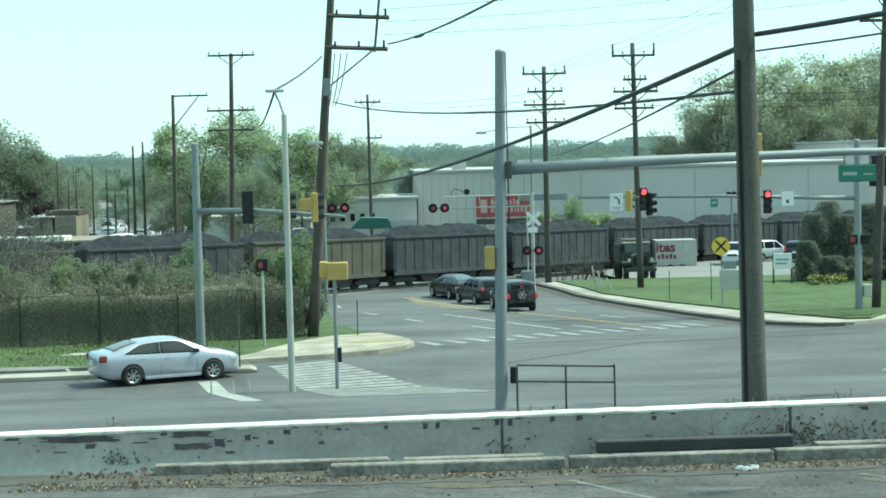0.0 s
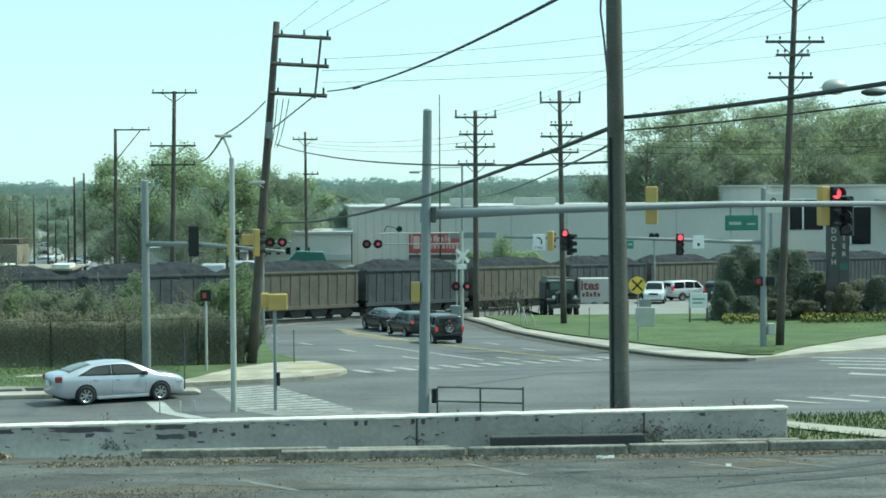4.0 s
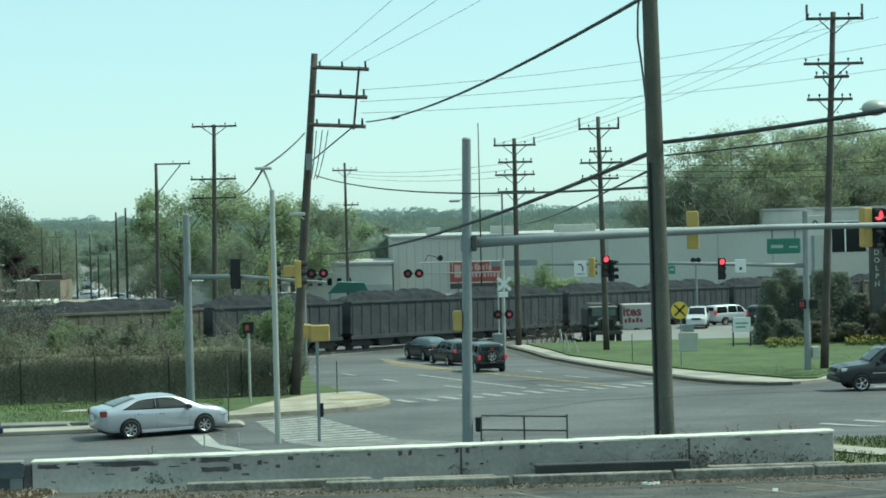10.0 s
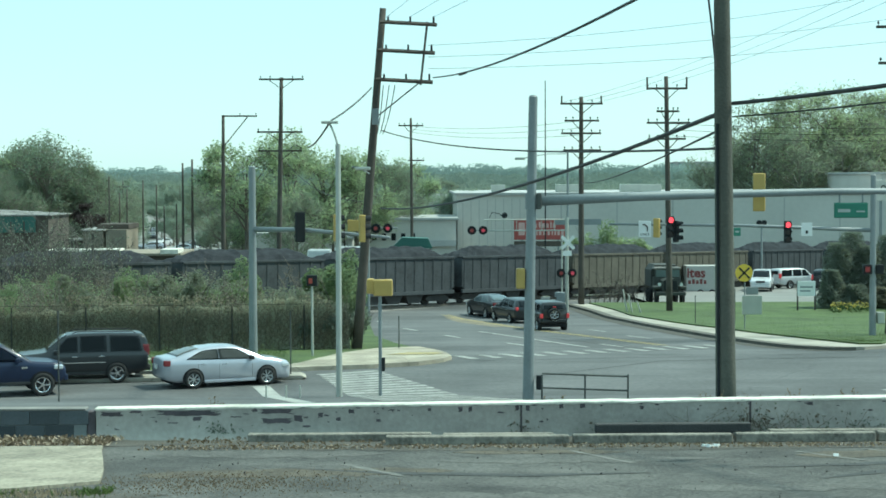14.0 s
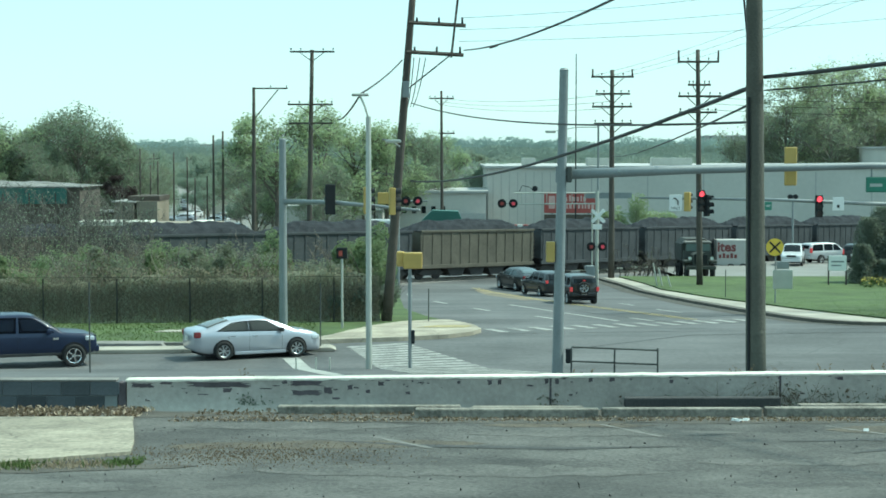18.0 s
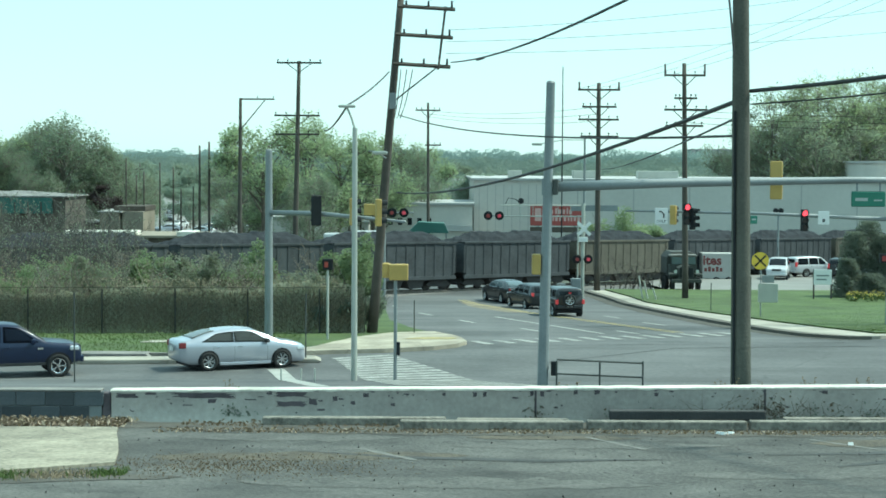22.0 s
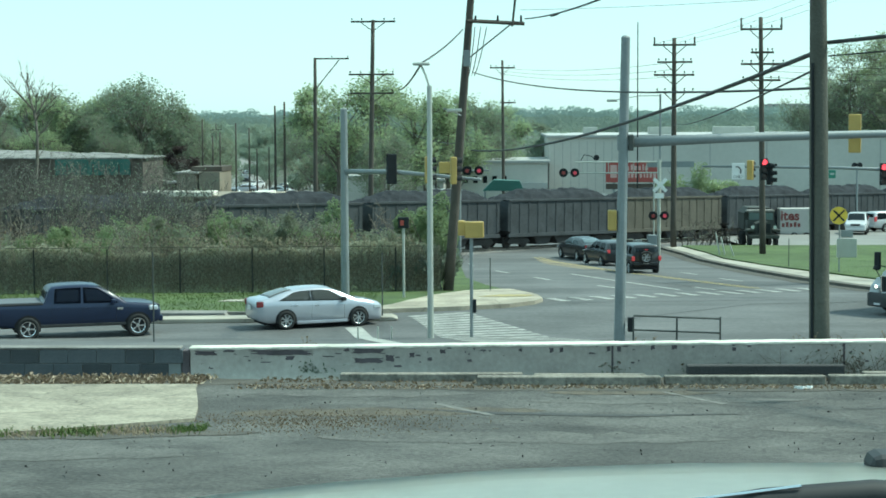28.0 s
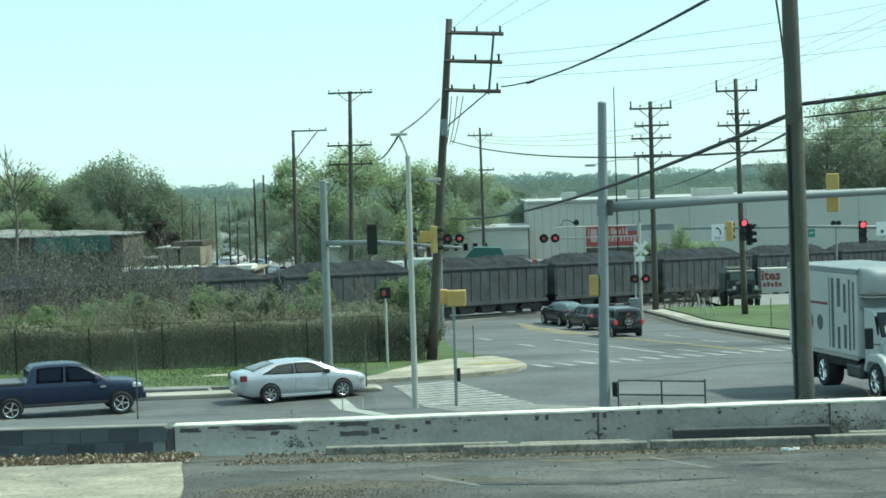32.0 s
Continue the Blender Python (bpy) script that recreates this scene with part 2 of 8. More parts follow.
NAVY_GLASS = mat("dark_blue_tinted_glass", (0.012, 0.017, 0.035), 0.12, vary=0.02, bump=0, spec=0.3)
BLACK_PAINT = mat("black_paint", (0.021, 0.023, 0.026), 0.3, vary=0.08, coat=0.25, bump=0)
WHITE_PAINT = mat("white_paint", (0.55, 0.56, 0.57), 0.3, vary=0.06, coat=0.5, bump=0)
TRUCK_WHITE = mat("dusty_white_truck_paint", (0.44, 0.45, 0.45), 0.4, vary=0.1, scale=0.8, coat=0.2, bump=0)
OWN_PAINT = mat("pale_own_paint", (0.54, 0.56, 0.505), 0.3, vary=0.12, scale=2.0, coat=0.4, bump=0)
DUST = mat("tan_dust", (0.20, 0.17, 0.12), 0.9, vary=0.4, scale=0.5, fine=5.0)
OLIVE_PAINT = mat("olive_paint", (0.055, 0.058, 0.052), 0.85, vary=0.2, bump=0.05)
UNIT_GREY = mat("pale_grey_unit_paint", (0.33, 0.34, 0.34), 0.4, vary=0.12, scale=0.8, coat=0.2, bump=0)
BUMPER_GREY = mat("dark_grey_bumper", (0.05, 0.052, 0.055), 0.6, vary=0.2, scale=1.5, bump=0.05)
CAR_GLASS = mat("tinted_glass", (0.012, 0.015, 0.018), 0.08, vary=0.02, bump=0, spec=0.3)
SEDAN_GLASS = mat("grey_car_glass", (0.115, 0.118, 0.112), 0.1, vary=0.02, bump=0, spec=0.5)
PALE_GLASS = mat("sky_lit_glass", (0.10, 0.13, 0.14), 0.05, vary=0.02, bump=0, spec=1.0)
TYRE = mat("tyre_rubber", (0.022, 0.022, 0.022), 0.9, vary=0.2, bump=0.1)
RIM = mat("alloy_rim", (0.55, 0.56, 0.57), 0.3, metal=0.8, vary=0.08, bump=0)
CHROME = mat("chrome", (0.75, 0.75, 0.76), 0.15, metal=1.0, vary=0.03, bump=0)
PLASTIC = mat("black_plastic", (0.025, 0.025, 0.026), 0.6, vary=0.1, bump=0)
SEAM = mat("dark_seam", (0.008, 0.008, 0.010), 0.8, bump=0)
COAL = mat("coal", (0.034, 0.037, 0.042), 0.95, vary=0.5, scale=2.0, fine=9.0, bump=1.0, spec=0.1)
CAR_BLACK = mat("sooty_black_steel", (0.06, 0.065, 0.07), 0.85, vary=0.4, scale=0.7, fine=6.0, spec=0.2)
CAR_TAN = mat("faded_tan_steel", (0.092, 0.083, 0.064), 0.8, vary=0.35, scale=0.7, fine=6.0)
BOGIE = mat("bogie_steel", (0.05, 0.047, 0.045), 0.8, vary=0.3)
RAIL = mat("rail_steel", (0.30, 0.27, 0.24), 0.4, metal=0.7, vary=0.3)
SIDING = mat("white_siding", (0.52, 0.50, 0.46), 0.75, vary=0.1, scale=0.15, fine=2.0, bump=0.05)
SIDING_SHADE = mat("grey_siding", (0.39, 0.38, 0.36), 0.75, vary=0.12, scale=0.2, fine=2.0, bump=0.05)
ROOF = mat("pale_roofing", (0.40, 0.40, 0.39), 0.8, vary=0.15, scale=0.2, fine=3.0)
WORN_ROOF = mat("worn_pale_roof", (0.20, 0.196, 0.185), 0.9, vary=0.7, scale=0.9, fine=4.0, grain=0.7)
BROWN_WALL = mat("brown_wall", (0.085, 0.07, 0.057), 0.9, vary=0.25, scale=0.3, fine=3.0)
TAN_WALL = mat("tan_wall", (0.26, 0.225, 0.175), 0.9, vary=0.15, scale=0.3, fine=3.0)
TEAL = mat("teal_roof", (0.05, 0.13, 0.11), 0.8, vary=0.2, scale=0.3)
RED_SIGN = mat("red_sign", (0.33, 0.07, 0.06), 0.6, vary=0.12, scale=0.6)
BARK = mat("bark", (0.138, 0.119, 0.1), 0.95, vary=0.35, scale=1.5, fine=12.0, bump=0.5)
PALE_BARK = mat("pale_bark", (0.196, 0.178, 0.149), 0.95, vary=0.35, scale=1.5, fine=12.0, bump=0.5)
BRUSH_WOOD = mat("brush_wood", (0.083, 0.08, 0.068), 0.95, vary=0.4, scale=1.5, fine=12.0, bump=0.4)
LEAF_SPRING = leafy("spring_leaf", (0.265, 0.315, 0.215), 0.25, 0.55, 0.18)
LEAF_DARK = leafy("muted_leaf", (0.178, 0.215, 0.168), 0.25, 0.55, 0.18)
EVERGREEN = leafy("evergreen_leaf", (0.165, 0.185, 0.16), 0.3, 0.45, 0.2)
LEAF_GREY = leafy("budding_leaf", (0.205, 0.235, 0.19), 0.25, 0.55, 0.18)
# far leaves carry painted-in haze: bluish base colours and a faint glow
LEAF_FAR = leafy("haze_tinted_far_leaf", (0.18, 0.215, 0.20), 0.2, 0.65, 0.05)
LEAF_HILL = leafy("haze_tinted_hill_leaf", (0.20, 0.25, 0.255), 0.15, 0.65, 0.03)
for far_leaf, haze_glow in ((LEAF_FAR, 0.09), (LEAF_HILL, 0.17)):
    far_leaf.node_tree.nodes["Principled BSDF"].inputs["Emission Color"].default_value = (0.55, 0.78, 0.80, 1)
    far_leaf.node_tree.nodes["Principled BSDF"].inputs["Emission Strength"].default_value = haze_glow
# pale bluish tint of this leaf stands in for haze over distant trees
LEAF_MID = leafy("haze_tinted_leaf", (0.235, 0.275, 0.245), 0.25, 0.5, 0.12)
IVY = leafy("ivy_leaf", (0.365, 0.352, 0.29), 0.35, 0.5, 0.12)
BUSH = leafy("bush_leaf", (0.18, 0.222, 0.132), 0.3, 0.5, 0.2)
THICKET = leafy("thicket_leaf", (0.17, 0.18, 0.142), 0.35, 0.45, 0.2)
LEAF_BUD = leafy("pale_budding_leaf", (0.27, 0.315, 0.21), 0.25, 0.55, 0.2)
DRY = leafy("dry_leaf", (0.15, 0.115, 0.085), 0.5, 0.3)
SOIL = mat("dark_soil", (0.080, 0.073, 0.062), 0.95, vary=0.4, scale=3.0, fine=30.0, bump=0.6)
BED_COVER = mat("grey_bed_cover", (0.11, 0.12, 0.135), 0.75, vary=0.15, bump=0)
FADED_LINE = mat("faded_lot_paint", (0.16, 0.155, 0.14), 0.9, vary=0.45, scale=5.0, fine=30.0)
DEAD_VINE = leafy("dead_vine_leaf", (0.29, 0.245, 0.185), 0.3, 0.4, 0.2)
PALE_LITTER = leafy("pale_dead_leaf", (0.42, 0.34, 0.26), 0.4, 0.2)
STRAW = mat("dead_vine_stem", (0.22, 0.195, 0.145), 0.95, vary=0.3, bump=0)
TWIG = mat("grey_brown_twig", (0.137, 0.12, 0.096), 0.95, vary=0.3, bump=0)
DRY_STEM = mat("dry_stem", (0.12, 0.095, 0.06), 0.95, vary=0.3, bump=0)
LAWN_BLADE = leafy("lawn_blade", (0.09, 0.13, 0.04), 0.3, 0.3, 0.12)
BROWN_LEAF = leafy("brownish_shrub_leaf", (0.19, 0.18, 0.14), 0.3, 0.4, 0.2)
PARKING = mat("pale_parking_asphalt", (0.21, 0.205, 0.19), 0.85, vary=0.2, scale=0.3, fine=6.0)
FADED_LETTER = mat("faded_sign_letter", (0.55, 0.36, 0.33), 0.7, vary=0.1)
DARK_RED_INK = mat("dark_red_ink", (0.15, 0.035, 0.035), 0.6, bump=0)
PURPLE = leafy("purple_leaf", (0.06, 0.045, 0.047))
DAFFODIL = leafy("yellow_petal", (0.60, 0.49, 0.14))
DARK_GRAPHIC = mat("dark_side_graphic", (0.075, 0.085, 0.085), 0.6, vary=0.4, scale=1.5, bump=0)
SIGN_DARK = mat("dark_sign_panel", (0.062, 0.060, 0.056), 0.7, vary=0.2, scale=0.8)

cracked(LOT, 0.5, 0.007, 0.75, 0.28, (1, 1, 1))
cracked(ASPHALT, 0.16, 0.008, 0.7, 0.22, (0.6, 1.4, 1))
cracked(SLAB, 0.45, 0.007, 0.45, 0.16, (0.8, 1.3, 1))
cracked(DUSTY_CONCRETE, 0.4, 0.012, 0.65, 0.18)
cracked(CONCRETE, 0.35, 0.01, 0.7, 0.15)


# ---- builders ----
def finish(name, bm, material, parent=None, label="", smooth=False):
    me = bpy.data.meshes.new(name)
    bm.normal_update()
    bm.to_mesh(me)
    bm.free()
    me.materials.append(material)
    if smooth:
        me.polygons.foreach_set("use_smooth", [True] * len(me.polygons))
    ob = new(name, me)
    if parent:
        ob.parent = parent
    if label:
        ob["label"] = label
    return ob


def part(name, bm, material, parent, label="", smooth=False):
    return finish(name, bm, material, parent, label, smooth)


def thing(name, m, label, category, group=""):
    ob = new(name)
    ob.empty_display_size = 0.2
    ob.matrix_basis = m
    return tagged(ob, label, category, group)


def share(ob, name, parent, m):
    o = new(name, ob.data)
    o.parent = parent
    o.matrix_basis = m
    return o


def box(x0, x1, y0, y1, z0, z1, bevel=0.0, bm=None):
    bm = bm or bmesh.new()
    v = bmesh.ops.create_cube(bm, size=1.0)["verts"]
    bmesh.ops.transform(bm, verts=v, matrix=Matrix.LocRotScale(((x0 + x1) / 2, (y0 + y1) / 2, (z0 + z1) / 2), None, (abs(x1 - x0), abs(y1 - y0), abs(z1 - z0))))
    if bevel:
        e = list({e for q in v for e in q.link_edges})
        bmesh.ops.bevel(bm, geom=e, offset=bevel, segments=2, affect="EDGES", profile=0.5)
    return bm


def rod(p, q, r0, r1=None, n=10, bm=None):
    bm = bm or bmesh.new()
    p, q = Vector(p), Vector(q)
    r1 = r0 if r1 is None else r1
    m = Matrix.Translation((p + q) / 2) @ (q - p).to_track_quat("Z", "Y").to_matrix().to_4x4()
    bmesh.ops.create_cone(bm, cap_ends=True, segments=n, radius1=r0, radius2=r1, depth=(q - p).length, matrix=m)
    return bm


def tube(pts, r, n=6, bm=None):
    bm = bm or bmesh.new()
    pts = [Vector(p) for p in pts]
    rings = []
    for i, p in enumerate(pts):
        d = (pts[min(i + 1, len(pts) - 1)] - pts[max(i - 1, 0)]).normalized()
        a = d.cross(Vector((0, 0, 1)) if abs(d.z) < 0.95 else Vector((1, 0, 0))).normalized()
        b = d.cross(a)
        rr = r[i] if isinstance(r, (list, tuple)) else r
        rings.append([bm.verts.new(p + (a * math.cos(2 * math.pi * k / n) + b * math.sin(2 * math.pi * k / n)) * rr) for k in range(n)])
    for u, v in zip(rings, rings[1:]):
        for k in range(n):
            bm.faces.new((u[k], u[(k + 1) % n], v[(k + 1) % n], v[k]))
    bm.faces.new(rings[0][::-1])
    bm.faces.new(rings[-1])
    return bm


def sag(p, q, drop, n=14):
    p, q = Vector(p), Vector(q)
    return [p.lerp(q, i / n) - Vector((0, 0, drop * 4 * (i / n) * (1 - i / n))) for i in range(n + 1)]


def prism(outline, y0, y1, bm=None, bevel=0.0):
    """A side outline in x and z, drawn out from y0 to y1."""
    bm = bm or bmesh.new()
    a = [bm.verts.new((x, y0, z)) for x, z in outline]
    b = [bm.verts.new((x, y1, z)) for x, z in outline]
    n = len(a)
    f = [bm.faces.new(a), bm.faces.new(b[::-1])] + [bm.faces.new((a[i], b[i], b[(i + 1) % n], a[(i + 1) % n])) for i in range(n)]
    bmesh.ops.recalc_face_normals(bm, faces=f)
    if bevel:
        bmesh.ops.bevel(bm, geom=list({e for q in f[:2] for e in q.edges}), offset=bevel, segments=2, affect="EDGES", profile=0.5)
    return bm


def disc(r, y0, y1, n=24, bm=None, x=0.0, z=0.0):
    return rod((x, y0, z), (x, y1, z), r, r, n, bm)


def plates(name, centres, sizes, material, seed=1, flat=0.0, parent=None, kind="", face=None, loose=0.7):
    """Many small folded leaves as one mesh. face: the way that they turn to the light, with a spread of loose."""
    rng = np.random.default_rng(seed)
    c = np.asarray(centres, float)
    n = len(c)
    a = rng.normal(size=(n, 3))
    a[:, 2] *= 1 - flat
    a /= np.linalg.norm(a, axis=1)[:, None]
    b = rng.normal(size=(n, 3))
    b = np.cross(a, b)
    b /= np.linalg.norm(b, axis=1)[:, None]
    if face is not None:
        up = np.array(face) / np.linalg.norm(face) + rng.normal(size=(n, 3)) * loose * 0.58
        up /= np.linalg.norm(up, axis=1)[:, None]
        a = np.cross(up, a)
        a /= np.linalg.norm(a, axis=1)[:, None] + 1e-9
        b = np.cross(up, a)
    s = (np.asarray(sizes, float) * rng.uniform(0.6, 1.3, n))[:, None]
    fold = np.cross(a, b) * s * 0.35
    v = np.stack([c - a * s, c + b * s * 0.55 + fold, c + a * s, c - b * s * 0.55 + fold], 1).reshape(-1, 3)
    i = np.arange(n) * 4
    f = np.stack([i, i + 1, i + 2, i, i + 2, i + 3], 1).reshape(-1, 3)
    me = bpy.data.meshes.new(name)
    me.from_pydata(v.tolist(), [], f.tolist())
    me.materials.append(material)
    ob = new(name, me)
    if parent:
        ob.parent = parent
    if kind:
        ob["kind"] = kind
    return ob


def twigs(name, p, q, r0, r1, material, parent=None):
    """Many thin three-sided sticks from p to q as one mesh."""
    p, q = np.asarray(p, float), np.asarray(q, float)
    n = len(p)
    d = q - p
    d /= np.linalg.norm(d, axis=1)[:, None] + 1e-9
    a = np.cross(d, np.array([0.31, 0.88, 0.36]))
    a /= np.linalg.norm(a, axis=1)[:, None] + 1e-9
    b = np.cross(d, a)
    r0, r1 = np.broadcast_to(r0, n)[:, None], np.broadcast_to(r1, n)[:, None]
    ring = [a * math.cos(k * 2.0944) + b * math.sin(k * 2.0944) for k in range(3)]
    v = np.stack([p + w * r0 for w in ring] + [q + w * r1 for w in ring], 1).reshape(-1, 3)
    i = np.arange(n)[:, None] * 6
    f = np.concatenate([i + np.array([k, (k + 1) % 3, 3 + (k + 1) % 3, 3 + k]) for k in range(3)])
    me = bpy.data.meshes.new(name)
    me.from_pydata(v.tolist(), [], f.tolist())
    me.materials.append(material)
    ob = new(name, me)
    if parent:
        ob.parent = parent
    return ob


def letters(name, text, size, material, parent, m, depth=0.004, bold=0.0):
    cu = bpy.data.curves.new(name, "FONT")
    cu.body, cu.size, cu.extrude, cu.align_x, cu.align_y = text, size, depth, "CENTER", "CENTER"
    cu.resolution_u, cu.offset = 2, bold
    tmp = new(name, cu)
    dg = bpy.context.evaluated_depsgraph_get()
    me = bpy.data.meshes.new_from_object(tmp.evaluated_get(dg))
    bpy.data.objects.remove(tmp)
    me.materials.clear()
    me.materials.append(material)
    ob = new(name, me)
    ob.parent = parent
    ob.matrix_basis = m
    return ob


UPRIGHT = pose(0, 0, 0, 90)


def lerp(x, xs, ys):
    return float(np.interp(x, xs, ys))


KNOTS = (26, 60.5, 72, 115, 130, 180, 260, 600, 1500, 4000)


def gz(y):
    """The ground's height: it falls from the lot's wall to the street and on to the railway, and rises far off."""
    return lerp(y, KNOTS, (3.3, 0, 0, -1.7, -1.9, -3.9, -5, -4, 0, 20))


def sheet(name, rows, material, lift=0.0, step=1.5, nx=1, label="", thick=0.0, kind="structure", parent=None, height=gz):
    """A surface that follows the ground, from rows of y, left x, right x. thick: its edges go down as a kerb."""
    ys = [r[0] for r in rows]
    n = max(2, int((ys[-1] - ys[0]) / step) + 1)
    yy = sorted(set([ys[0] + (ys[-1] - ys[0]) * i / (n - 1) for i in range(n)] + ys + [k for k in KNOTS if ys[0] < k < ys[-1]]))
    bm = bmesh.new()
    top = []
    for y in yy:
        a, b = lerp(y, ys, [r[1] for r in rows]), lerp(y, ys, [r[2] for r in rows])
        top.append([bm.verts.new((a + (b - a) * k / nx, y, height(y) + lift)) for k in range(nx + 1)])
    for u, v in zip(top, top[1:]):
        for k in range(nx):
            bm.faces.new((u[k], u[k + 1], v[k + 1], v[k]))
    if thick:
        rim = [r[0] for r in top] + top[-1][1:] + [r[-1] for r in top[-2::-1]] + top[0][-2:0:-1]
        low = [bm.verts.new(v.co - Vector((0, 0, thick))) for v in rim]
        for k in range(len(rim)):
            j = (k + 1) % len(rim)
            bm.faces.new((rim[k], rim[j], low[j], low[k]))
    ob = finish(name, bm, material, parent)
    if label:
        ob["label"] = label
    if kind:
        ob["kind"] = kind
    return ob


def blotch(name, x0, x1, y0, y1, material, lift, label, height, seed, rough=0.25, slope=0.0):
    """A patch with a ragged outline that lies on the ground."""
    r = random.Random(seed)
    n = max(6, int((x1 - x0) / 0.22))
    bm = bmesh.new()
    rows = []
    for i in range(n + 1):
        u = i / n
        taper = min(1.0, 4 * u, 4 * (1 - u)) ** 0.5
        x, mid, half = x0 + (x1 - x0) * u, (y0 + y1) / 2 + slope * (u - 0.5), (y1 - y0) / 2 * taper + 0.01
        a, b = mid - half * (1 + r.uniform(-rough, rough)), mid + half * (1 + r.uniform(-rough, rough))
        rows.append([bm.verts.new((x, a + (b - a) * k / 3, height(a + (b - a) * k / 3) + lift)) for k in range(4)])
    for u, v in zip(rows, rows[1:]):
        for k in range(3):
            bm.faces.new((u[k], v[k], v[k + 1], u[k + 1]))
    return tagged(finish(name, bm, material), label, name.replace("_", " "), kind="structure")


# ---- ground, street, pavements ----
bm = bmesh.new()
ys = [26 + 1.5 * i for i in range(75)] + [140, 160, 180, 220, 260, 350, 450, 600, 900, 1500, 2500, 4000]
grid = [[bm.verts.new((x * (1 if y < 300 else y / 300), y, gz(y) - 0.06)) for x in (-400, -200, -100, -60, -30, 0, 30, 60, 100, 200, 400)] for y in ys]
for u, v in zip(grid, grid[1:]):
    for k in range(10):
        bm.faces.new((u[k], u[k + 1], v[k + 1], v[k]))
ground = tagged(finish("ground", bm, FIELD), "grassy sloping ground that reaches the far hills", "ground", kind="structure")


def lot_z(y):
    return lerp(y, (-14, 6, 12, 18, 23, 24.4), (6.0, 5.3, 4.62, 4.12, 3.88, 3.80))


sheet("pavement", [(-14, -40, 40), (6, -40, 40), (12, -40, 40), (18, -40, 40), (24.4, -40, 40)], LOT, 0, 1.2, 8, "worn grey asphalt of the parking lot", height=lot_z)
sheet("road", [(36, -110, 120), (48, -110, 120), (66, -110, 120), (100, -110, 120)], ASPHALT, 0.0, 1.5, 1, "grey asphalt street crossing")
sheet("road", [(100, -8, 20), (131, -6, 16), (150, -12, 18)], ASPHALT, 0.0, 1.5, 1, "grey asphalt road curving to the railway")
# raised verge with fence on the far side of the street
sheet("pavement", [(67.7, -110, -6.2), (69.0, -110, -5.0), (69.7, -110, -3.0), (70.7, -110, -1.0), (71.8, -110, 0.2), (73.0, -110, 0.7), (75, -110, 0.7), (77, -110, 0.4), (80, -110, -0.3), (84, -110, -1.2), (91, -110, -2.3), (123, -110, -3.7)], GRASS, 0.13, 1.0, 2, "green grass verge with concrete kerb", thick=0.2)
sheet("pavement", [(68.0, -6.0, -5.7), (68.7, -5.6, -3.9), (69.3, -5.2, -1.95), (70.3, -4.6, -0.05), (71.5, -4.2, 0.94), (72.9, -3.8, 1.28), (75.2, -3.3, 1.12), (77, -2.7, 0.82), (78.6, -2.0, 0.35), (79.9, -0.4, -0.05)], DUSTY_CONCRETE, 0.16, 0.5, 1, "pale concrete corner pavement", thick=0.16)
sheet("pavement", [(71.4, -11.7, -9.4), (72.3, -11.3, -8.9)], CONCRETE, 0.155, 0.5, 1, "pale concrete walk in the grass", thick=0.1)
sheet("kerb", [(67.45, -110, -6.4), (67.72, -110, -6.0)], KERB, 0.14, 0.2, 1, "weathered kerb of the verge", thick=0.2)
# grass and a path past the end of the low wall
def bank_z(y):
    return lerp(y, (24.4, 28.4, 33), (3.78, 3.70, 2.3))


sheet("verge", [(24.86, 6.56, 16), (26.5, 6.56, 16), (28.4, 6.3, 16), (30, 5.5, 16)], WEEDY, 0.0, 0.6, 3, "rough grass at the end of the low wall", thick=0.5, height=bank_z)
sheet("path", [(24.5, 8.7, 9.9), (25.7, 7.75, 8.75), (27.1, 6.8, 7.6), (28.0, 6.35, 7.0)], CONCRETE, 0.025, 0.5, 1, "narrow pale concrete path in the grass", height=bank_z)
# median in the street
bm = prism([(-40, 0.0), (-4.7, 0.0), (-4.5, 0.08), (-4.7, 0.16), (-40, 0.16)], 0, 1.15, bevel=0.03)
median = tagged(finish("kerb", bm, CONCRETE), "pale concrete median strip in the street", "kerb", kind="structure")
median.matrix_basis = pose(0.35, 66.05, 0.0, 0, 0, 5.5)
bm = prism([(-14.4, 0.0), (-11.6, 0.0), (-11.75, 0.16), (-14.25, 0.16)], 0, 0.9, bevel=0.03)
tagged(finish("kerb", bm, TIMBER), "worn inlet slab at the kerb", "kerb", kind="structure").matrix_basis = pose(1.0, 67.0, 0.0, 0, 0, 0)
# lawn and pavement on the right of the curving road
sheet("pavement", [(78.4, 18.2, 19.4), (79.4, 17.3, 20.5), (80.4, 16.75, 21.4), (82.2, 16.3, 23.1), (84, 15.95, 25.4), (86, 15.6, 27.7), (90, 14.95, 32.5), (98.7, 13.9, 45), (104, 13.3, 60), (110, 12.8, 90), (121, 11.9, 90), (129, 10.8, 90)], CONCRETE, 0.14, 1.0, 1, "pale concrete pavement along the road", thick=0.22)
sheet("lawn", [(80.2, 19.6, 20.6), (82, 19.15, 21.4), (84.5, 18.5, 22.6), (87.2, 17.9, 24.0), (90, 17.2, 25.8), (93, 16.7, 27.7), (97, 16.0, 30), (100, 15.4, 32.2), (104.3, 14.7, 40), (110, 14.1, 60), (115, 13.5, 88), (121, 13.1, 90), (129, 12.1, 90)], GRASS, 0.22, 1.0, 2, "mown green lawn beside the road", thick=0.1)
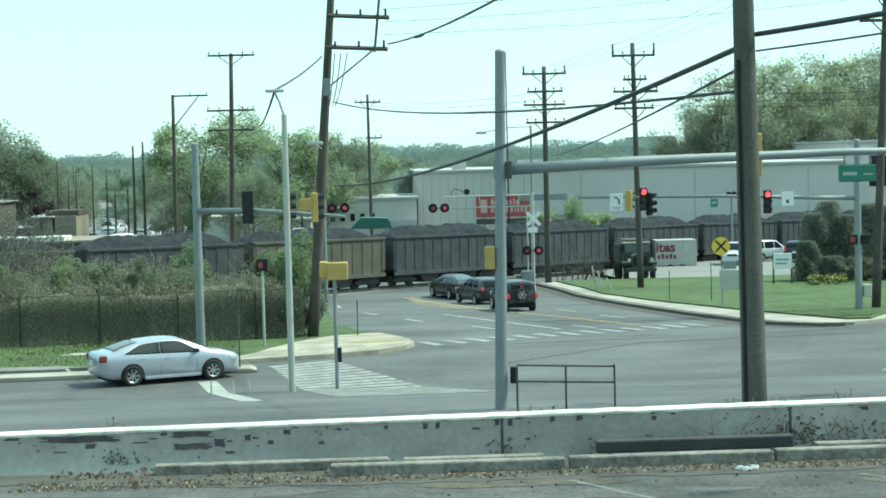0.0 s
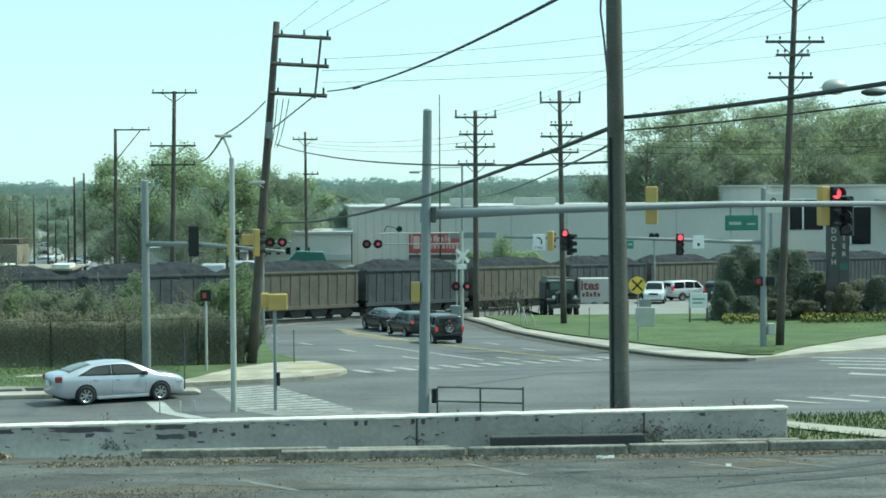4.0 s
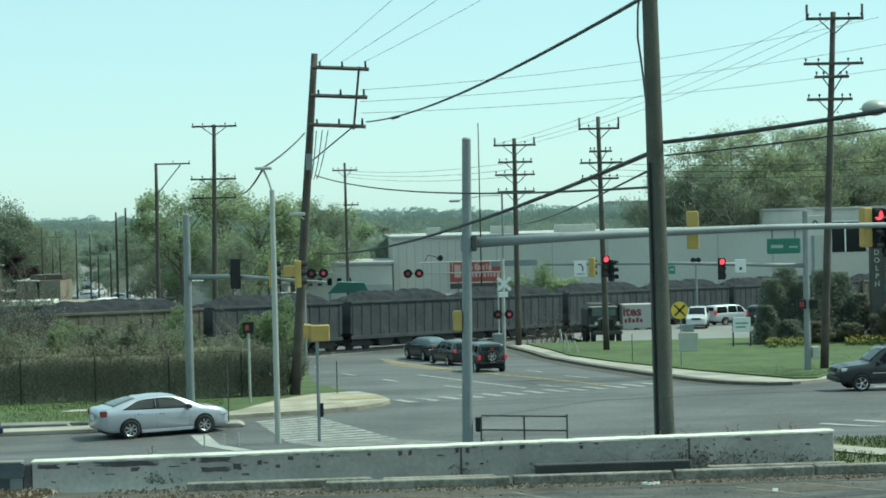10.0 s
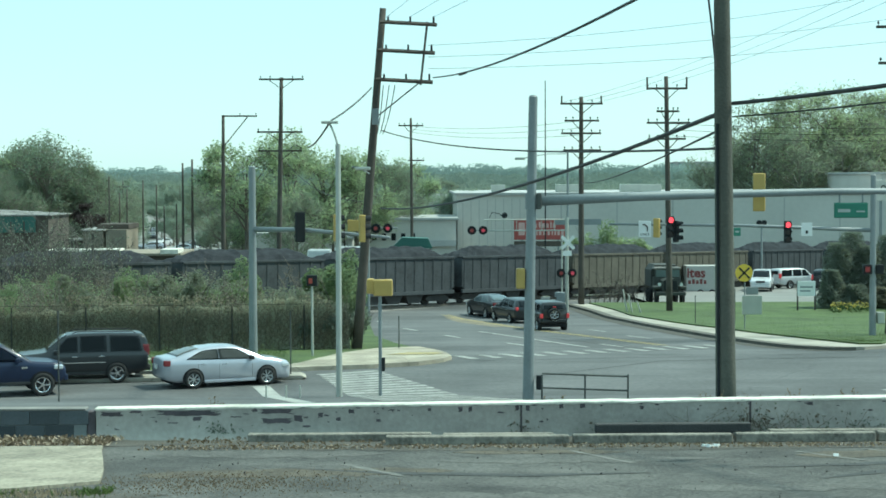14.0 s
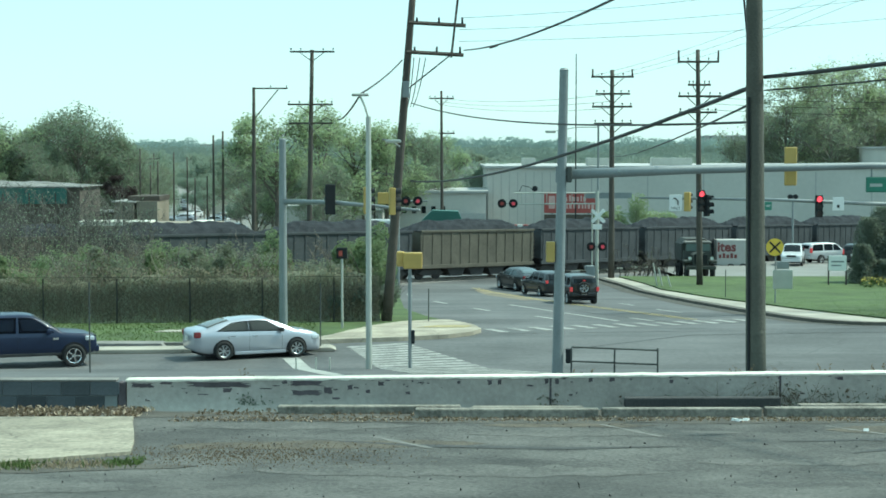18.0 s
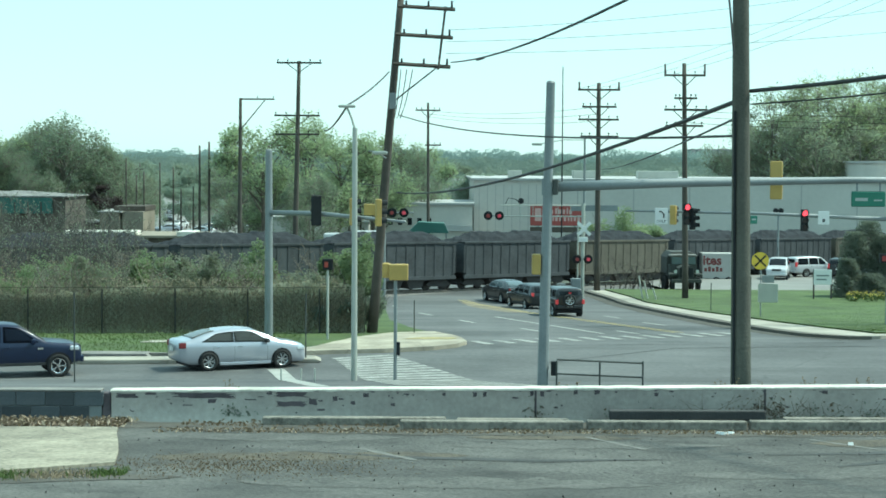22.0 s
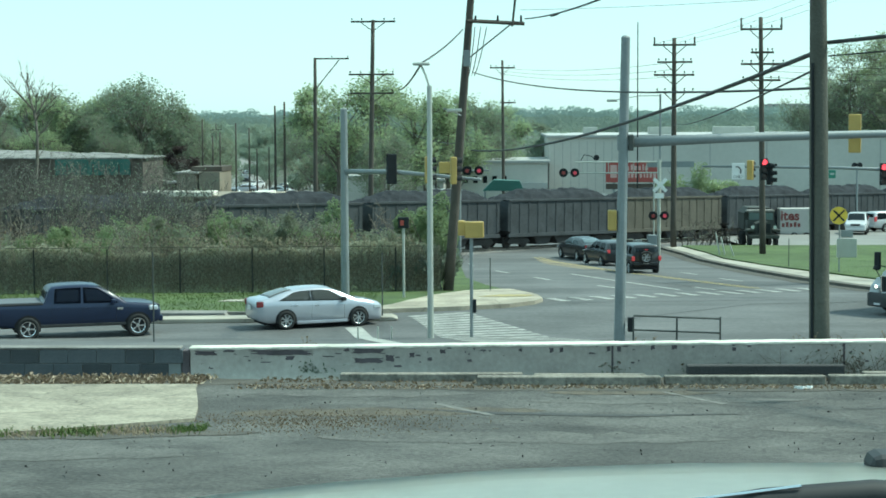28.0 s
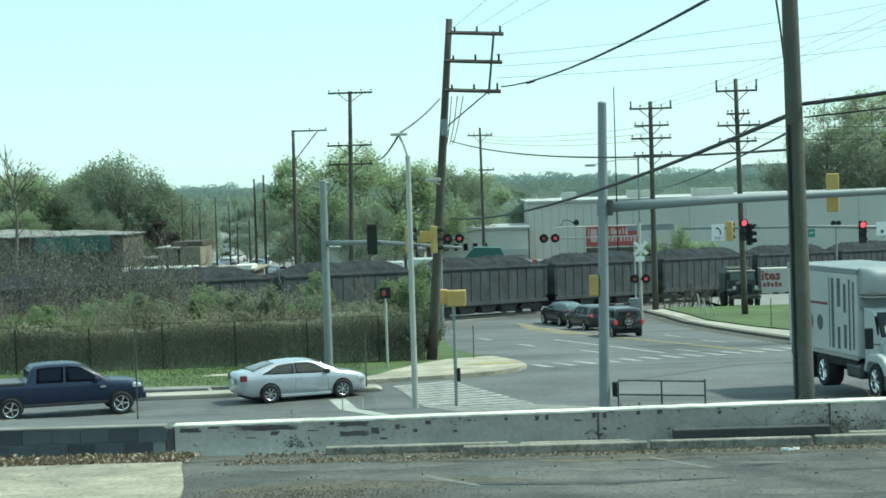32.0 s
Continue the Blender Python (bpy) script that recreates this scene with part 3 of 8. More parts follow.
sheet("gutter", [(77.6, 17.2, 18.6), (79.4, 16.0, 17.0), (80.4, 15.3, 16.3), (84, 14.5, 15.5), (90, 13.4, 14.4), (98.7, 12.3, 13.4), (104, 11.8, 12.9), (121, 10.6, 11.55), (129, 9.7, 10.5)], SOIL, 0.012, 1.0, 1, "dirty gutter along the kerb")
sheet("kerb", [(77.9, 17.9, 18.9), (79.4, 16.7, 17.35), (80.4, 16.2, 16.8), (84, 15.4, 16.0), (90, 14.4, 15.0), (98.7, 13.35, 13.95), (104, 12.8, 13.35), (121, 11.45, 11.95), (129, 10.4, 10.85)], DIRTY_KERB, 0.15, 1.0, 1, "dirty stone kerb with gutter", thick=0.2)


def park_z(y):
    return lerp(y, (129, 136, 150, 162), (-1.86, -2.05, -2.22, -2.5))


sheet("parking_lot", [(129, 17, 120), (136, 17, 120), (150, 16, 120), (158, 23, 120)], PARKING, 0.03, 3.0, 1, "sunlit pale asphalt parking lot", height=park_z)


# ---- road paint: quads from two ends and a width ----
def stripe(name, p, q, w, material, parent=None, lift=0.012):
    p, q = Vector((*p, 0)), Vector((*q, 0))
    s = (q - p).cross(Vector((0, 0, 1))).normalized() * w / 2
    bm = bmesh.new()
    n = max(1, int((q - p).length / 3))
    at = [i / n for i in range(n + 1)]
    at += [(k - p.y) / (q.y - p.y) for k in KNOTS if min(p.y, q.y) < k < max(p.y, q.y)]
    last = None
    for i in sorted(at):
        c = p.lerp(q, i)
        row = [bm.verts.new((*(c + k).xy, gz((c + k).y) + lift)) for k in (s, -s)]
        if last:
            bm.faces.new((last[0], last[1], row[1], row[0]))
        last = row
    ob = finish(name, bm, material, parent)
    if not parent:
        ob["kind"] = "structure"
    return ob


for p, q, w in (((-0.9, 101.5), (-0.15, 98.6), 0.22), ((1.25, 93.4), (2.0, 90.6), 0.22), ((4.1, 85.4), (5.0, 82.6), 0.22), ((3.2, 97.4), (7.6, 81.4), 0.22), ((8.4, 84.0), (9.2, 81.5), 0.2), ((10.6, 92.0), (11.4, 89.0), 0.2), ((9.3, 99.0), (9.9, 96.5), 0.2), ((-2.6, 112), (-2.3, 108.5), 0.2)):
    tagged(stripe("lane_mark", p, q, w, WHITE_LINE), "worn white lane dash on asphalt", "road marking", "lane dashes")
for k in (0.0, 0.35):
    tagged(stripe("centre_line", (1.5 + k, 119), (5.6 + k, 101), 0.16, YELLOW_LINE), "faded yellow centre line", "road marking")
    tagged(stripe("centre_line", (5.6 + k, 101), (11.0 + k, 82.6), 0.16, YELLOW_LINE), "faded yellow centre line", "road marking")
tagged(sheet("painted_island", [(103, 4.2, 5.4), (110, 2.3, 4.1), (117, 1.6, 2.4)], DUST, 0.008, 2.0, 1), "dusty tan painted island in the road", "road marking")
# crosswalk over the curving road
for i in range(13):
    t = i / 12
    x, y = 1.9 + 11.5 * t, 74.3 + 7.6 * t
    tagged(stripe("crosswalk_bar", (x - 0.35, y + 1.1), (x + 0.35, y - 1.1), 0.42, ZEBRA_LINE), "worn white crosswalk bar", "road marking", "crosswalk bars")
# zebra over the street beside the sedan
for i in range(20):
    k = i / 19
    tagged(stripe("crosswalk_bar", (-3.75 + 2.6 * k, 67.0 - 12.4 * k), (-1.6 + 4.9 * k, 68.4 - 13.2 * k), 0.49, ZEBRA_LINE), "worn white crosswalk bar", "road marking", "crosswalk bars")
tagged(stripe("stop_line", (-5.6, 63.5), (-3.35, 52.8), 0.6, WHITE_LINE), "white stop line", "road marking")
for i in range(5):
    x, y = 22.5 - 0.35 * i, 80.5 - 2.6 * i
    tagged(stripe("crosswalk_bar", (x, y), (x + 3.2, y - 1.9), 0.62, WHITE_LINE), "white crosswalk bar", "road marking", "crosswalk bars")
for x, y in ((15.9, 61.6), (17.3, 62.3), (18.9, 62.7), (20.4, 63.2)):
    tagged(stripe("crosswalk_bar", (x, y), (x + 1.7, y - 1.5), 0.36, WHITE_LINE), "white crosswalk bar", "road marking", "crosswalk bars")
for p, q, w in (((24.0, 71.0), (27.5, 70.0), 0.3), ((15.0, 75.2), (23.0, 77.6), 0.14), ((2.0, 72.0), (12.0, 74.5), 0.10), ((4.0, 66.0), (9.5, 71.5), 0.10), ((9.5, 71.5), (19.0, 73.5), 0.12), ((6.5, 90.0), (10.5, 78.5), 0.10)):
    tagged(stripe("tar_seam", p, q, w, TAR, lift=0.008), "dark tar seam in the asphalt", "road marking", "tar seams")
tagged(sheet("tactile_pad", [(73.7, -1.4, 0.6), (74.6, -0.9, 0.95), (75.2, -0.5, 0.75)], YELLOW_LINE, 0.172, 0.4, 1), "faded yellow tactile pad on the corner", "tactile pad", kind="structure")

# ---- low wall, timbers, slab ----
WALL_A, WALL_B, WALL_Y, WALL_TOP = -4.42, 6.53, 24.6, 4.26


def wall_top(x):
    return WALL_TOP + 0.010 * (x - 1) - 0.015


bm = prism([(WALL_A, 3.5), (WALL_B, 3.5), (WALL_B, wall_top(WALL_B)), (WALL_A, wall_top(WALL_A))], WALL_Y, WALL_Y + 0.22, bevel=0.012)
wall = tagged(finish("wall_low", bm, WHITEWASH), "low whitewashed block wall with chipped paint", "wall", kind="structure")
bm = bmesh.new()
last = None
for i in range(221):
    x = WALL_A - 0.01 + (WALL_B - WALL_A + 0.02) * i / 220
    chip = noise.noise((x * 2.3, 0, 1)) + 0.6 * noise.noise((x * 11, 0, 2))
    y0 = WALL_Y - 0.013 + 0.009 * max(0.0, chip)
    z0, z1 = wall_top(x) - 0.012 + 0.016 * noise.noise((x * 6, 5, 0)), wall_top(x) + 0.022 + 0.006 * noise.noise((x * 4, 9, 0))
    row = [bm.verts.new(p) for p in ((x, y0, z0), (x, y0, z1 - 0.010), (x, y0 + 0.012, z1), (x, WALL_Y + 0.225, z1), (x, WALL_Y + 0.235, z0))]
    if last:
        for a in range(5):
            bm.faces.new((last[a], row[a], row[(a + 1) % 5], last[(a + 1) % 5]))
    else:
        bm.faces.new(row)
    last = row
bm.faces.new(last[::-1])
bmesh.ops.recalc_face_normals(bm, faces=bm.faces)
part("coping", bm, WALL_CAP, wall, "sunlit white coping")
# joints and flaked patches
rng = random.Random(4)
for x in (1.38, 4.52):
    part("crack", box(x - 0.014, x + 0.014, WALL_Y - 0.004, WALL_Y + 0.1, 3.75, wall_top(x) - 0.01), BARE_BRICK, wall, "dark vertical joint")
for x0, x1, z0, z1 in ((-4.35, -4.05, -0.09, -0.03), (-3.62, -2.75, -0.10, -0.02), (-2.2, -1.72, -0.09, -0.015), (-2.16, -1.75, -0.22, -0.15), (-1.72, -1.6, -0.2, -0.11), (-1.4, -1.32, -0.15, -0.08), (-0.98, -0.9, -0.1, -0.04), (0.52, 0.58, -0.1, -0.03), (0.66, 0.71, -0.1, -0.03), (1.44, 1.5, -0.1, -0.02), (1.9, 1.96, -0.07, -0.01), (2.18, 2.26, -0.07, -0.01), (1.3, 1.36, -0.09, -0.02), (-3.1, -2.98, -0.17, -0.11), (-3.95, -3.78, -0.05, -0.02), (-2.6, -2.42, -0.13, -0.115), (-1.6, -1.5, -0.28, -0.25), (-0.6, -0.54, -0.22, -0.18), (0.1, 0.15, -0.08, -0.04), (3.0, 3.06, -0.1, -0.05), (-1.15, -1.08, -0.2, -0.15), (-2.3, -2.22, -0.06, -0.02), (-3.45, -3.3, -0.2, -0.185), (5.3, 5.38, -0.08, -0.03)):
    pts = []
    n = 44 if x1 - x0 > 0.2 else 18
    for k in range(n):
        a = 2 * math.pi * k / n
        r = 0.92 + 0.22 * noise.noise((math.cos(a) * 1.6 + x0 * 7, math.sin(a) * 1.6, 3)) + rng.uniform(-0.22, 0.16)
        cx, cz = (x0 + x1) / 2, wall_top((x0 + x1) / 2) + (z0 + z1) / 2
        sx = max(-1, min(1, 1.5 * math.cos(a)))
        sz = max(-1, min(1, 1.5 * math.sin(a)))
        pts.append((cx + sx * r * (x1 - x0) / 2, cz + sz * r * (z1 - z0) / 2))
    part("flaked_patch", prism(pts, WALL_Y - 0.005, WALL_Y + 0.02), BARE_BRICK, wall, "flaked patch of bare block")
# small chips, thickest under the coping
for k in range(70):
    x = rng.uniform(WALL_A + 0.1, WALL_B - 0.1)
    z = wall_top(x) - 0.006 - 0.3 * rng.random() ** 2.6
    w, h = 0.008 + 0.05 * rng.random() ** 2, rng.uniform(0.005, 0.016)
    pts = [(x + w * math.cos(a) * rng.uniform(0.6, 1.1), z + h * math.sin(a) * rng.uniform(0.6, 1.1)) for a in (0.2, 1.1, 2.0, 2.9, 3.9, 4.8, 5.6)]
    part("paint_chip", prism(pts, WALL_Y - 0.004, WALL_Y + 0.01), BARE_BRICK, wall)
# unpainted block wall that goes on to the left
part("broken_end", box(WALL_A - 0.13, WALL_A - 0.004, WALL_Y + 0.02, WALL_Y + 0.2, 3.5, wall_top(-4.4) - 0.02, 0.02), BARE_BRICK, wall, "broken brown block end")
bm = box(-12.5, WALL_A - 0.134, WALL_Y + 0.012, WALL_Y + 0.22, 3.5, wall_top(-5) + 0.0)
blocks = tagged(finish("wall_block", bm, MORTAR), "low unpainted grey concrete block wall", "wall", kind="structure")
part("coping", box(-12.5, WALL_A - 0.14, WALL_Y - 0.01, WALL_Y + 0.23, wall_top(-5) + 0.001, wall_top(-5) + 0.028, 0.006), TIMBER, blocks, "pale worn top edge")
bm = box(-0.195, 0.195, -0.01, 0.2, -0.095, 0.095, 0.006)
first = None
for row in range(4):
    for k in range(21):
        m = pose(-4.72 - 0.4 * k - (0.2 if row % 2 else 0), WALL_Y + 0.008, wall_top(-5) - 0.098 - 0.2 * row)
        if first is None:
            first = part("block", bm, BLOCK, blocks)
            first.matrix_basis = m
        else:
            share(first, "block", blocks, m)


def timber(x0, x1, y, z, material, label, turn=0.0):
    bm = box(x0, x1, -0.08, 0.08, 0, 0.13, 0.018)
    for v in bm.verts:
        v.co += Vector((0, 0.006 * noise.noise(v.co * 3), 0.008 * noise.noise(v.co * 2)))
    ob = finish("parking_timber", bm, material)
    ob.matrix_basis = pose(0, y, z, 0, 0, turn)
    return tagged(ob, label, "kerb", "parking timbers")


GREYT = "weathered grey concrete wheel stop on asphalt"
timber(-2.3, 0.15, 24.1, 3.80, STOP, GREYT)
timber(-0.45, 1.95, 23.55, 3.84, STOP, GREYT, 0.3)
timber(2.0, 4.1, 23.6, 3.84, STOP, GREYT, 0.5)
timber(4.15, 6.0, 23.65, 3.84, STOP, GREYT, 0.4)
timber(6.05, 8.4, 23.72, 3.84, STOP, GREYT, 0.2)
timber(0.3, 1.8, 24.15, 3.78, STOP, GREYT)
timber(2.35, 4.45, 24.2, 3.90, DARK_TIMBER, "blackened timber beam against the wall")
timber(4.7, 6.6, 24.25, 3.80, STOP, GREYT)
bm = bmesh.new()
rim = [(-14, 16.2), (-8.2, 17.3), (-5.23, 18.15), (-4.2, 18.9), (-3.46, 19.45), (-3.62, 20.6), (-3.8, 21.6), (-4.02, 22.75), (-4.1, 23.3), (-5.0, 23.28), (-14, 23.1)]
top = [bm.verts.new((x, y, lot_z(y) + 0.035)) for x, y in rim]
low = [bm.verts.new((x, y, lot_z(y) - 0.08)) for x, y in rim]
bm.faces.new(top)
for k in range(len(rim)):
    bm.faces.new((top[k], low[k], low[(k + 1) % len(rim)], top[(k + 1) % len(rim)]))
bmesh.ops.recalc_face_normals(bm, faces=bm.faces)
bmesh.ops.triangulate(bm, faces=[f for f in bm.faces if len(f.verts) > 4])
slab = tagged(finish("concrete_slab", bm, SLAB), "cracked pale concrete slab set in the lot", "slab", kind="structure")
for k, (p, q, w) in enumerate((((1.9, 22.6), (2.5, 21.2), 0.07), ((4.7, 22.4), (5.3, 21.3), 0.07), ((-0.9, 21.2), (-0.2, 20.0), 0.09), ((5.6, 22.7), (6.3, 21.5), 0.06))):
    a, b = Vector((*p, 0)), Vector((*q, 0))
    s = (b - a).cross(Vector((0, 0, 1))).normalized() * w / 2
    bm = bmesh.new()
    rows = []
    for i in range(6):
        c = a.lerp(b, i / 5)
        j = 1 + 0.4 * math.sin(i * 3.1 + k)
        rows.append([bm.verts.new((*(c + e * j).xy, lot_z(c.y) + 0.006)) for e in (s, -s)])
    for u, v in zip(rows, rows[1:]):
        bm.faces.new((u[0], u[1], v[1], v[0]))
    tagged(finish("parking_line", bm, FADED_LINE), "worn pale parking line on asphalt", "road marking", "parking lines", "structure")


def ribbon(name, pts, w, material, lift, label):
    """A long worn mark on the lot through a few points, thinning to its ends."""
    bm = bmesh.new()
    last = None
    n = 12 * (len(pts) - 1)
    for i in range(n + 1):
        u = i / n
        k = u * (len(pts) - 1)
        x, y = lerp(k, range(len(pts)), [p[0] for p in pts]), lerp(k, range(len(pts)), [p[1] for p in pts])
        half = w / 2 * (0.15 + min(1, 3 * u, 3 * (1 - u))) * (1 + 0.35 * noise.noise((x * 3, y * 3, 4)))
        row = [bm.verts.new((x, y + d, lot_z(y + d) + lift)) for d in (-half, half)]
        if last:
            bm.faces.new((last[0], row[0], row[1], last[1]))
        last = row
    return tagged(finish(name, bm, material), label, name.replace("_", " "), kind="structure")


ribbon("tyre_mark", [(9.5, 23.3), (8.2, 22.9), (7.2, 22.2), (6.2, 21.4), (5.0, 20.9), (3.8, 20.7)], 0.3, TYRE_MARK, 0.005, "dark curved tyre mark on the asphalt")
ribbon("tyre_mark", [(10, 21.9), (8.2, 21.5), (6.6, 20.9), (5.2, 20.2), (4.4, 19.6)], 0.34, TYRE_MARK, 0.0052, "dark curved tyre mark on the asphalt")
ribbon("tyre_mark", [(2.6, 20.2), (1.2, 20.0), (-0.4, 20.3), (-1.6, 20.9)], 0.2, TYRE_MARK, 0.0054, "faint dark tyre mark on the asphalt")
for seed, x0, x1, y0, y1, sl in ((31, -3.3, -0.4, 22.0, 22.75, 0.1), (32, 0.2, 3.6, 21.3, 21.9, 0.2), (33, -2.0, 2.2, 17.6, 18.5, -0.2), (34, 2.6, 6.8, 18.6, 19.3, 0.3), (35, -6.0, -2.9, 15.9, 16.6, 0.1)):
    blotch("worn_patch", x0, x1, y0, y1, LOT_PALE, 0.003, "paler worn patch of lot asphalt", lot_z, seed, 0.35, sl)
for seed, x0, x1, y0, y1, sl in ((36, -3.2, 0.4, 20.0, 20.7, 0.3), (37, 0.4, 2.6, 22.3, 22.7, 0.0), (38, 4.6, 6.4, 21.7, 22.5, 0.2)):
    blotch("dirt_patch", x0, x1, y0, y1, LOT_DIRT, 0.0035, "brown dirt spread on the lot asphalt", lot_z, seed, 0.4, sl)


# ---- poles and wires ----
def utility_pole(x, y, top, r, label, arms=(), lean=(0, 0), material=DARK_WOOD, base=None, side=0.0, name="utility_pole", braces=True):
    z = gz(y) - 0.2 if base is None else base
    t = thing(name, pose(x, y, z), label, "utility pole", "utility poles")
    h = top - z
    part("shaft", tube([(lean[0] * k / 6, lean[1] * k / 6, h * k / 6) for k in range(7)], [r * (1.15 - 0.45 * k / 6) for k in range(7)], 12), material, t, smooth=True)
    for az, a, b in arms:
        k = (az - z) / h
        cx, cy = lean[0] * k, lean[1] * k
        hz = az - z
        part("crossarm", box(cx + a, cx + b, cy - r - 0.10, cy - r + 0.02, hz - 0.07, hz + 0.07, 0.01), material, t)
        if braces:
            for e in (a, b):
                if abs(e) > 0.5:
                    part("brace", rod((cx + e * 0.55, cy - r - 0.05, hz - 0.05), (cx, cy - r - 0.02, hz - 0.75), 0.03, n=6), material, t)
        for e in (a + 0.1, a * 0.5, b * 0.5, b - 0.1):
            if abs(e) > 0.3:
                bm = rod((cx + e, cy - r - 0.04, hz + 0.07), (cx + e, cy - r - 0.04, hz + 0.2), 0.02, n=6)
                rod((cx + e, cy - r - 0.04, hz + 0.16), (cx + e, cy - r - 0.04, hz + 0.27), 0.06, 0.045, 8, bm)
                part("insulator", bm, SIGNAL_BLACK, t)
    return t


WOODEN = "dark creosoted wooden utility pole with crossarms"
# the leaning pole with three arms tied by a rod
h = utility_pole(-2.78, 79.0, 14.6, 0.2, "leaning dark wooden utility pole with three side arms", lean=(1.25, -1.0), braces=False)
hz0 = gz(79) - 0.2
for az, e in ((13.95, 0.87), (12.75, 0.72), (11.5, 0.60)):
    k = (az - hz0) / (14.6 - hz0)
    cx, cy = 1.17 * k, -1.0 * k
    part("crossarm", tube([(cx, cy - 0.15, az - hz0 + 0.06), (cx + 2.45, cy - 0.15, az - hz0 - 0.08)], 0.085, 4), DARK_WOOD, h)
    for q in (0.35, 1.3, 2.3):
        part("insulator", rod((cx + q, cy - 0.15, az - hz0), (cx + q, cy - 0.15, az - hz0 + 0.28), 0.05, 0.04, 8), SIGNAL_BLACK, h)
part("tie_rod", rod((3.15, -1.1, 14.0 - hz0), (2.85, -1.05, 11.3 - hz0), 0.05, n=6), DARK_WOOD, h)
part("brace", rod((0.9, -0.9, 9.9 - hz0), (2.8, -1.05, 11.4 - hz0), 0.03, n=6), CABLE, h)
for q in range(4):
    part("jumper_wire", tube(sag((0.85 + 0.12 * q, -0.9, 9.2 - hz0), (1.0 + 0.25 * q, -0.95, 11.3 - hz0), 0.25, 8), 0.02, 5), CABLE, h)
part("cable_terminal", box(0.75, 1.05, -1.15, -0.95, 9.6 - hz0, 10.3 - hz0, 0.03), GALV, h)
part("lamp_arm", tube([(0.62, -0.8, 7.5 - hz0), (0.2, -1.2, 7.75 - hz0), (-0.1, -1.5, 7.8 - hz0)], 0.035, 6), GALV, h)
bm = box(-0.05, 0.62, -0.12, 0.12, -0.08, 0.08, 0.06)
o = part("lamp_head", bm, PALE_STEEL, h)
o.matrix_basis = pose(0.08, -1.4, 7.72 - hz0)
part("signal_bracket", box(-0.35, 0.25, -0.35, -0.2, 5.0 - hz0, 5.5 - hz0, 0.03), SIGNAL_YELLOW, h, "yellow signal box on the pole")
utility_pole(-10.95, 140, 15.05, 0.2, WOODEN, ((14.9, -1.7, 1.75), (10.85, -1.8, 1.7), (9.4, -1.7, 1.7)), (0.35, 0))
p1 = utility_pole(-18.45, 170, 13.2, 0.2, "tall dark pole with one long side arm", ((13.1, 0.0, 3.2),), (0.1, 0), braces=False)
part("brace", rod((0.1, -0.2, 10.4 - gz(170)), (2.4, -0.25, 13.2 - gz(170)), 0.05, n=6), DARK_WOOD, p1)
utility_pole(-0.72, 180, 13.2, 0.16, WOODEN, ((12.45, -1.25, 1.25), (9.0, -0.3, 1.3)), (-0.1, 0))
p3 = utility_pole(11.5, 128.4, 13.0, 0.2, WOODEN, ((12.5, -1.5, 1.5), (11.3, -1.2, 1.25), (10.4, -1.45, 1.4), (9.2, -1.3, 1.4)))
p4 = utility_pole(16.5, 119.0, 13.9, 0.19, WOODEN, ((13.1, -1.35, 1.35), (10.85, -1.35, 1.5), (11.6, -0.7, 0.8), (9.8, -1.3, 1.2)), (-0.25, 0))
p5 = utility_pole(22.95, 88.0, 17.1, 0.19, WOODEN, ((16.75, -1.4, 1.45), (14.55, -1.45, 1.5), (13.9, -0.9, 0.8), (12.8, -1.25, 1.0)), (0.8, 0))
for p, xs, zt, n in ((p3, (-1.4, 1.4), 12.5, 0.55), (p4, (-1.3, 1.3), 13.1, 0.75), (p5, (-1.35, 1.4), 16.75, 0.7)):
    lx = {0.55: 0, 0.75: -0.23, 0.7: 0.78}[n]
    for x in xs:
        part("arm_post", rod((lx + x, -0.22, zt - p.location.z), (lx + x, -0.22, zt - p.location.z + n), 0.06, n=8), DARK_WOOD, p)
# far street poles
for x, y, top in ((-24.8, 190, 8.9), (-23.8, 190, 9.3), (-28.97, 190, 7.1), (-27.7, 191, 6.6), (-32.5, 190, 7.5), (-30.65, 190, 6.2), (-31.75, 192, 5.8), (-26.75, 190, 4.4), (-25.6, 191, 4.6), (-37.6, 230, 7.0), (-11, 230, 9.5), (-8.5, 205, 8.0), (-14.5, 215, 7.0)):
    utility_pole(x, y, top, 0.14 if top > 8 else 0.1, "slim dark wooden street pole far off", ((top - 0.8, -0.8, 0.8),) if y > 195 else (), braces=False)
utility_pole(11.15, 160, 15.8, 0.06, "thin tall radio mast behind the crossing", (), material=SIGNAL_BLACK, name="radio_mast")
# the near pole behind the low wall
wood = utility_pole(4.44, 26.0, 13.5, 0.136, "weathered grey wooden utility pole behind the wall", (), (-0.14, 0), POLE_WOOD, 2.9)
part("conduit", tube([(-0.135, -0.10, 0.4), (-0.15, -0.10, 3.0), (-0.17, -0.11, 5.2)], 0.02, 8), SIGNAL_BLACK, wood, "black conduit strapped to the pole")
part("loose_cable", tube([(-0.2, -0.14, 6.0), (-0.26, -0.14, 6.6), (-0.31, -0.14, 7.0), (-0.3, -0.14, 7.4), (-0.22, -0.14, 7.9)], 0.016, 6), CABLE, wood)


def wire(p, q, drop, r, label="black overhead cable between poles", n=16):
    return tagged(finish("cable", tube(sag(p, q, drop, n), r, 6), CABLE), label, "cable", "overhead cables")


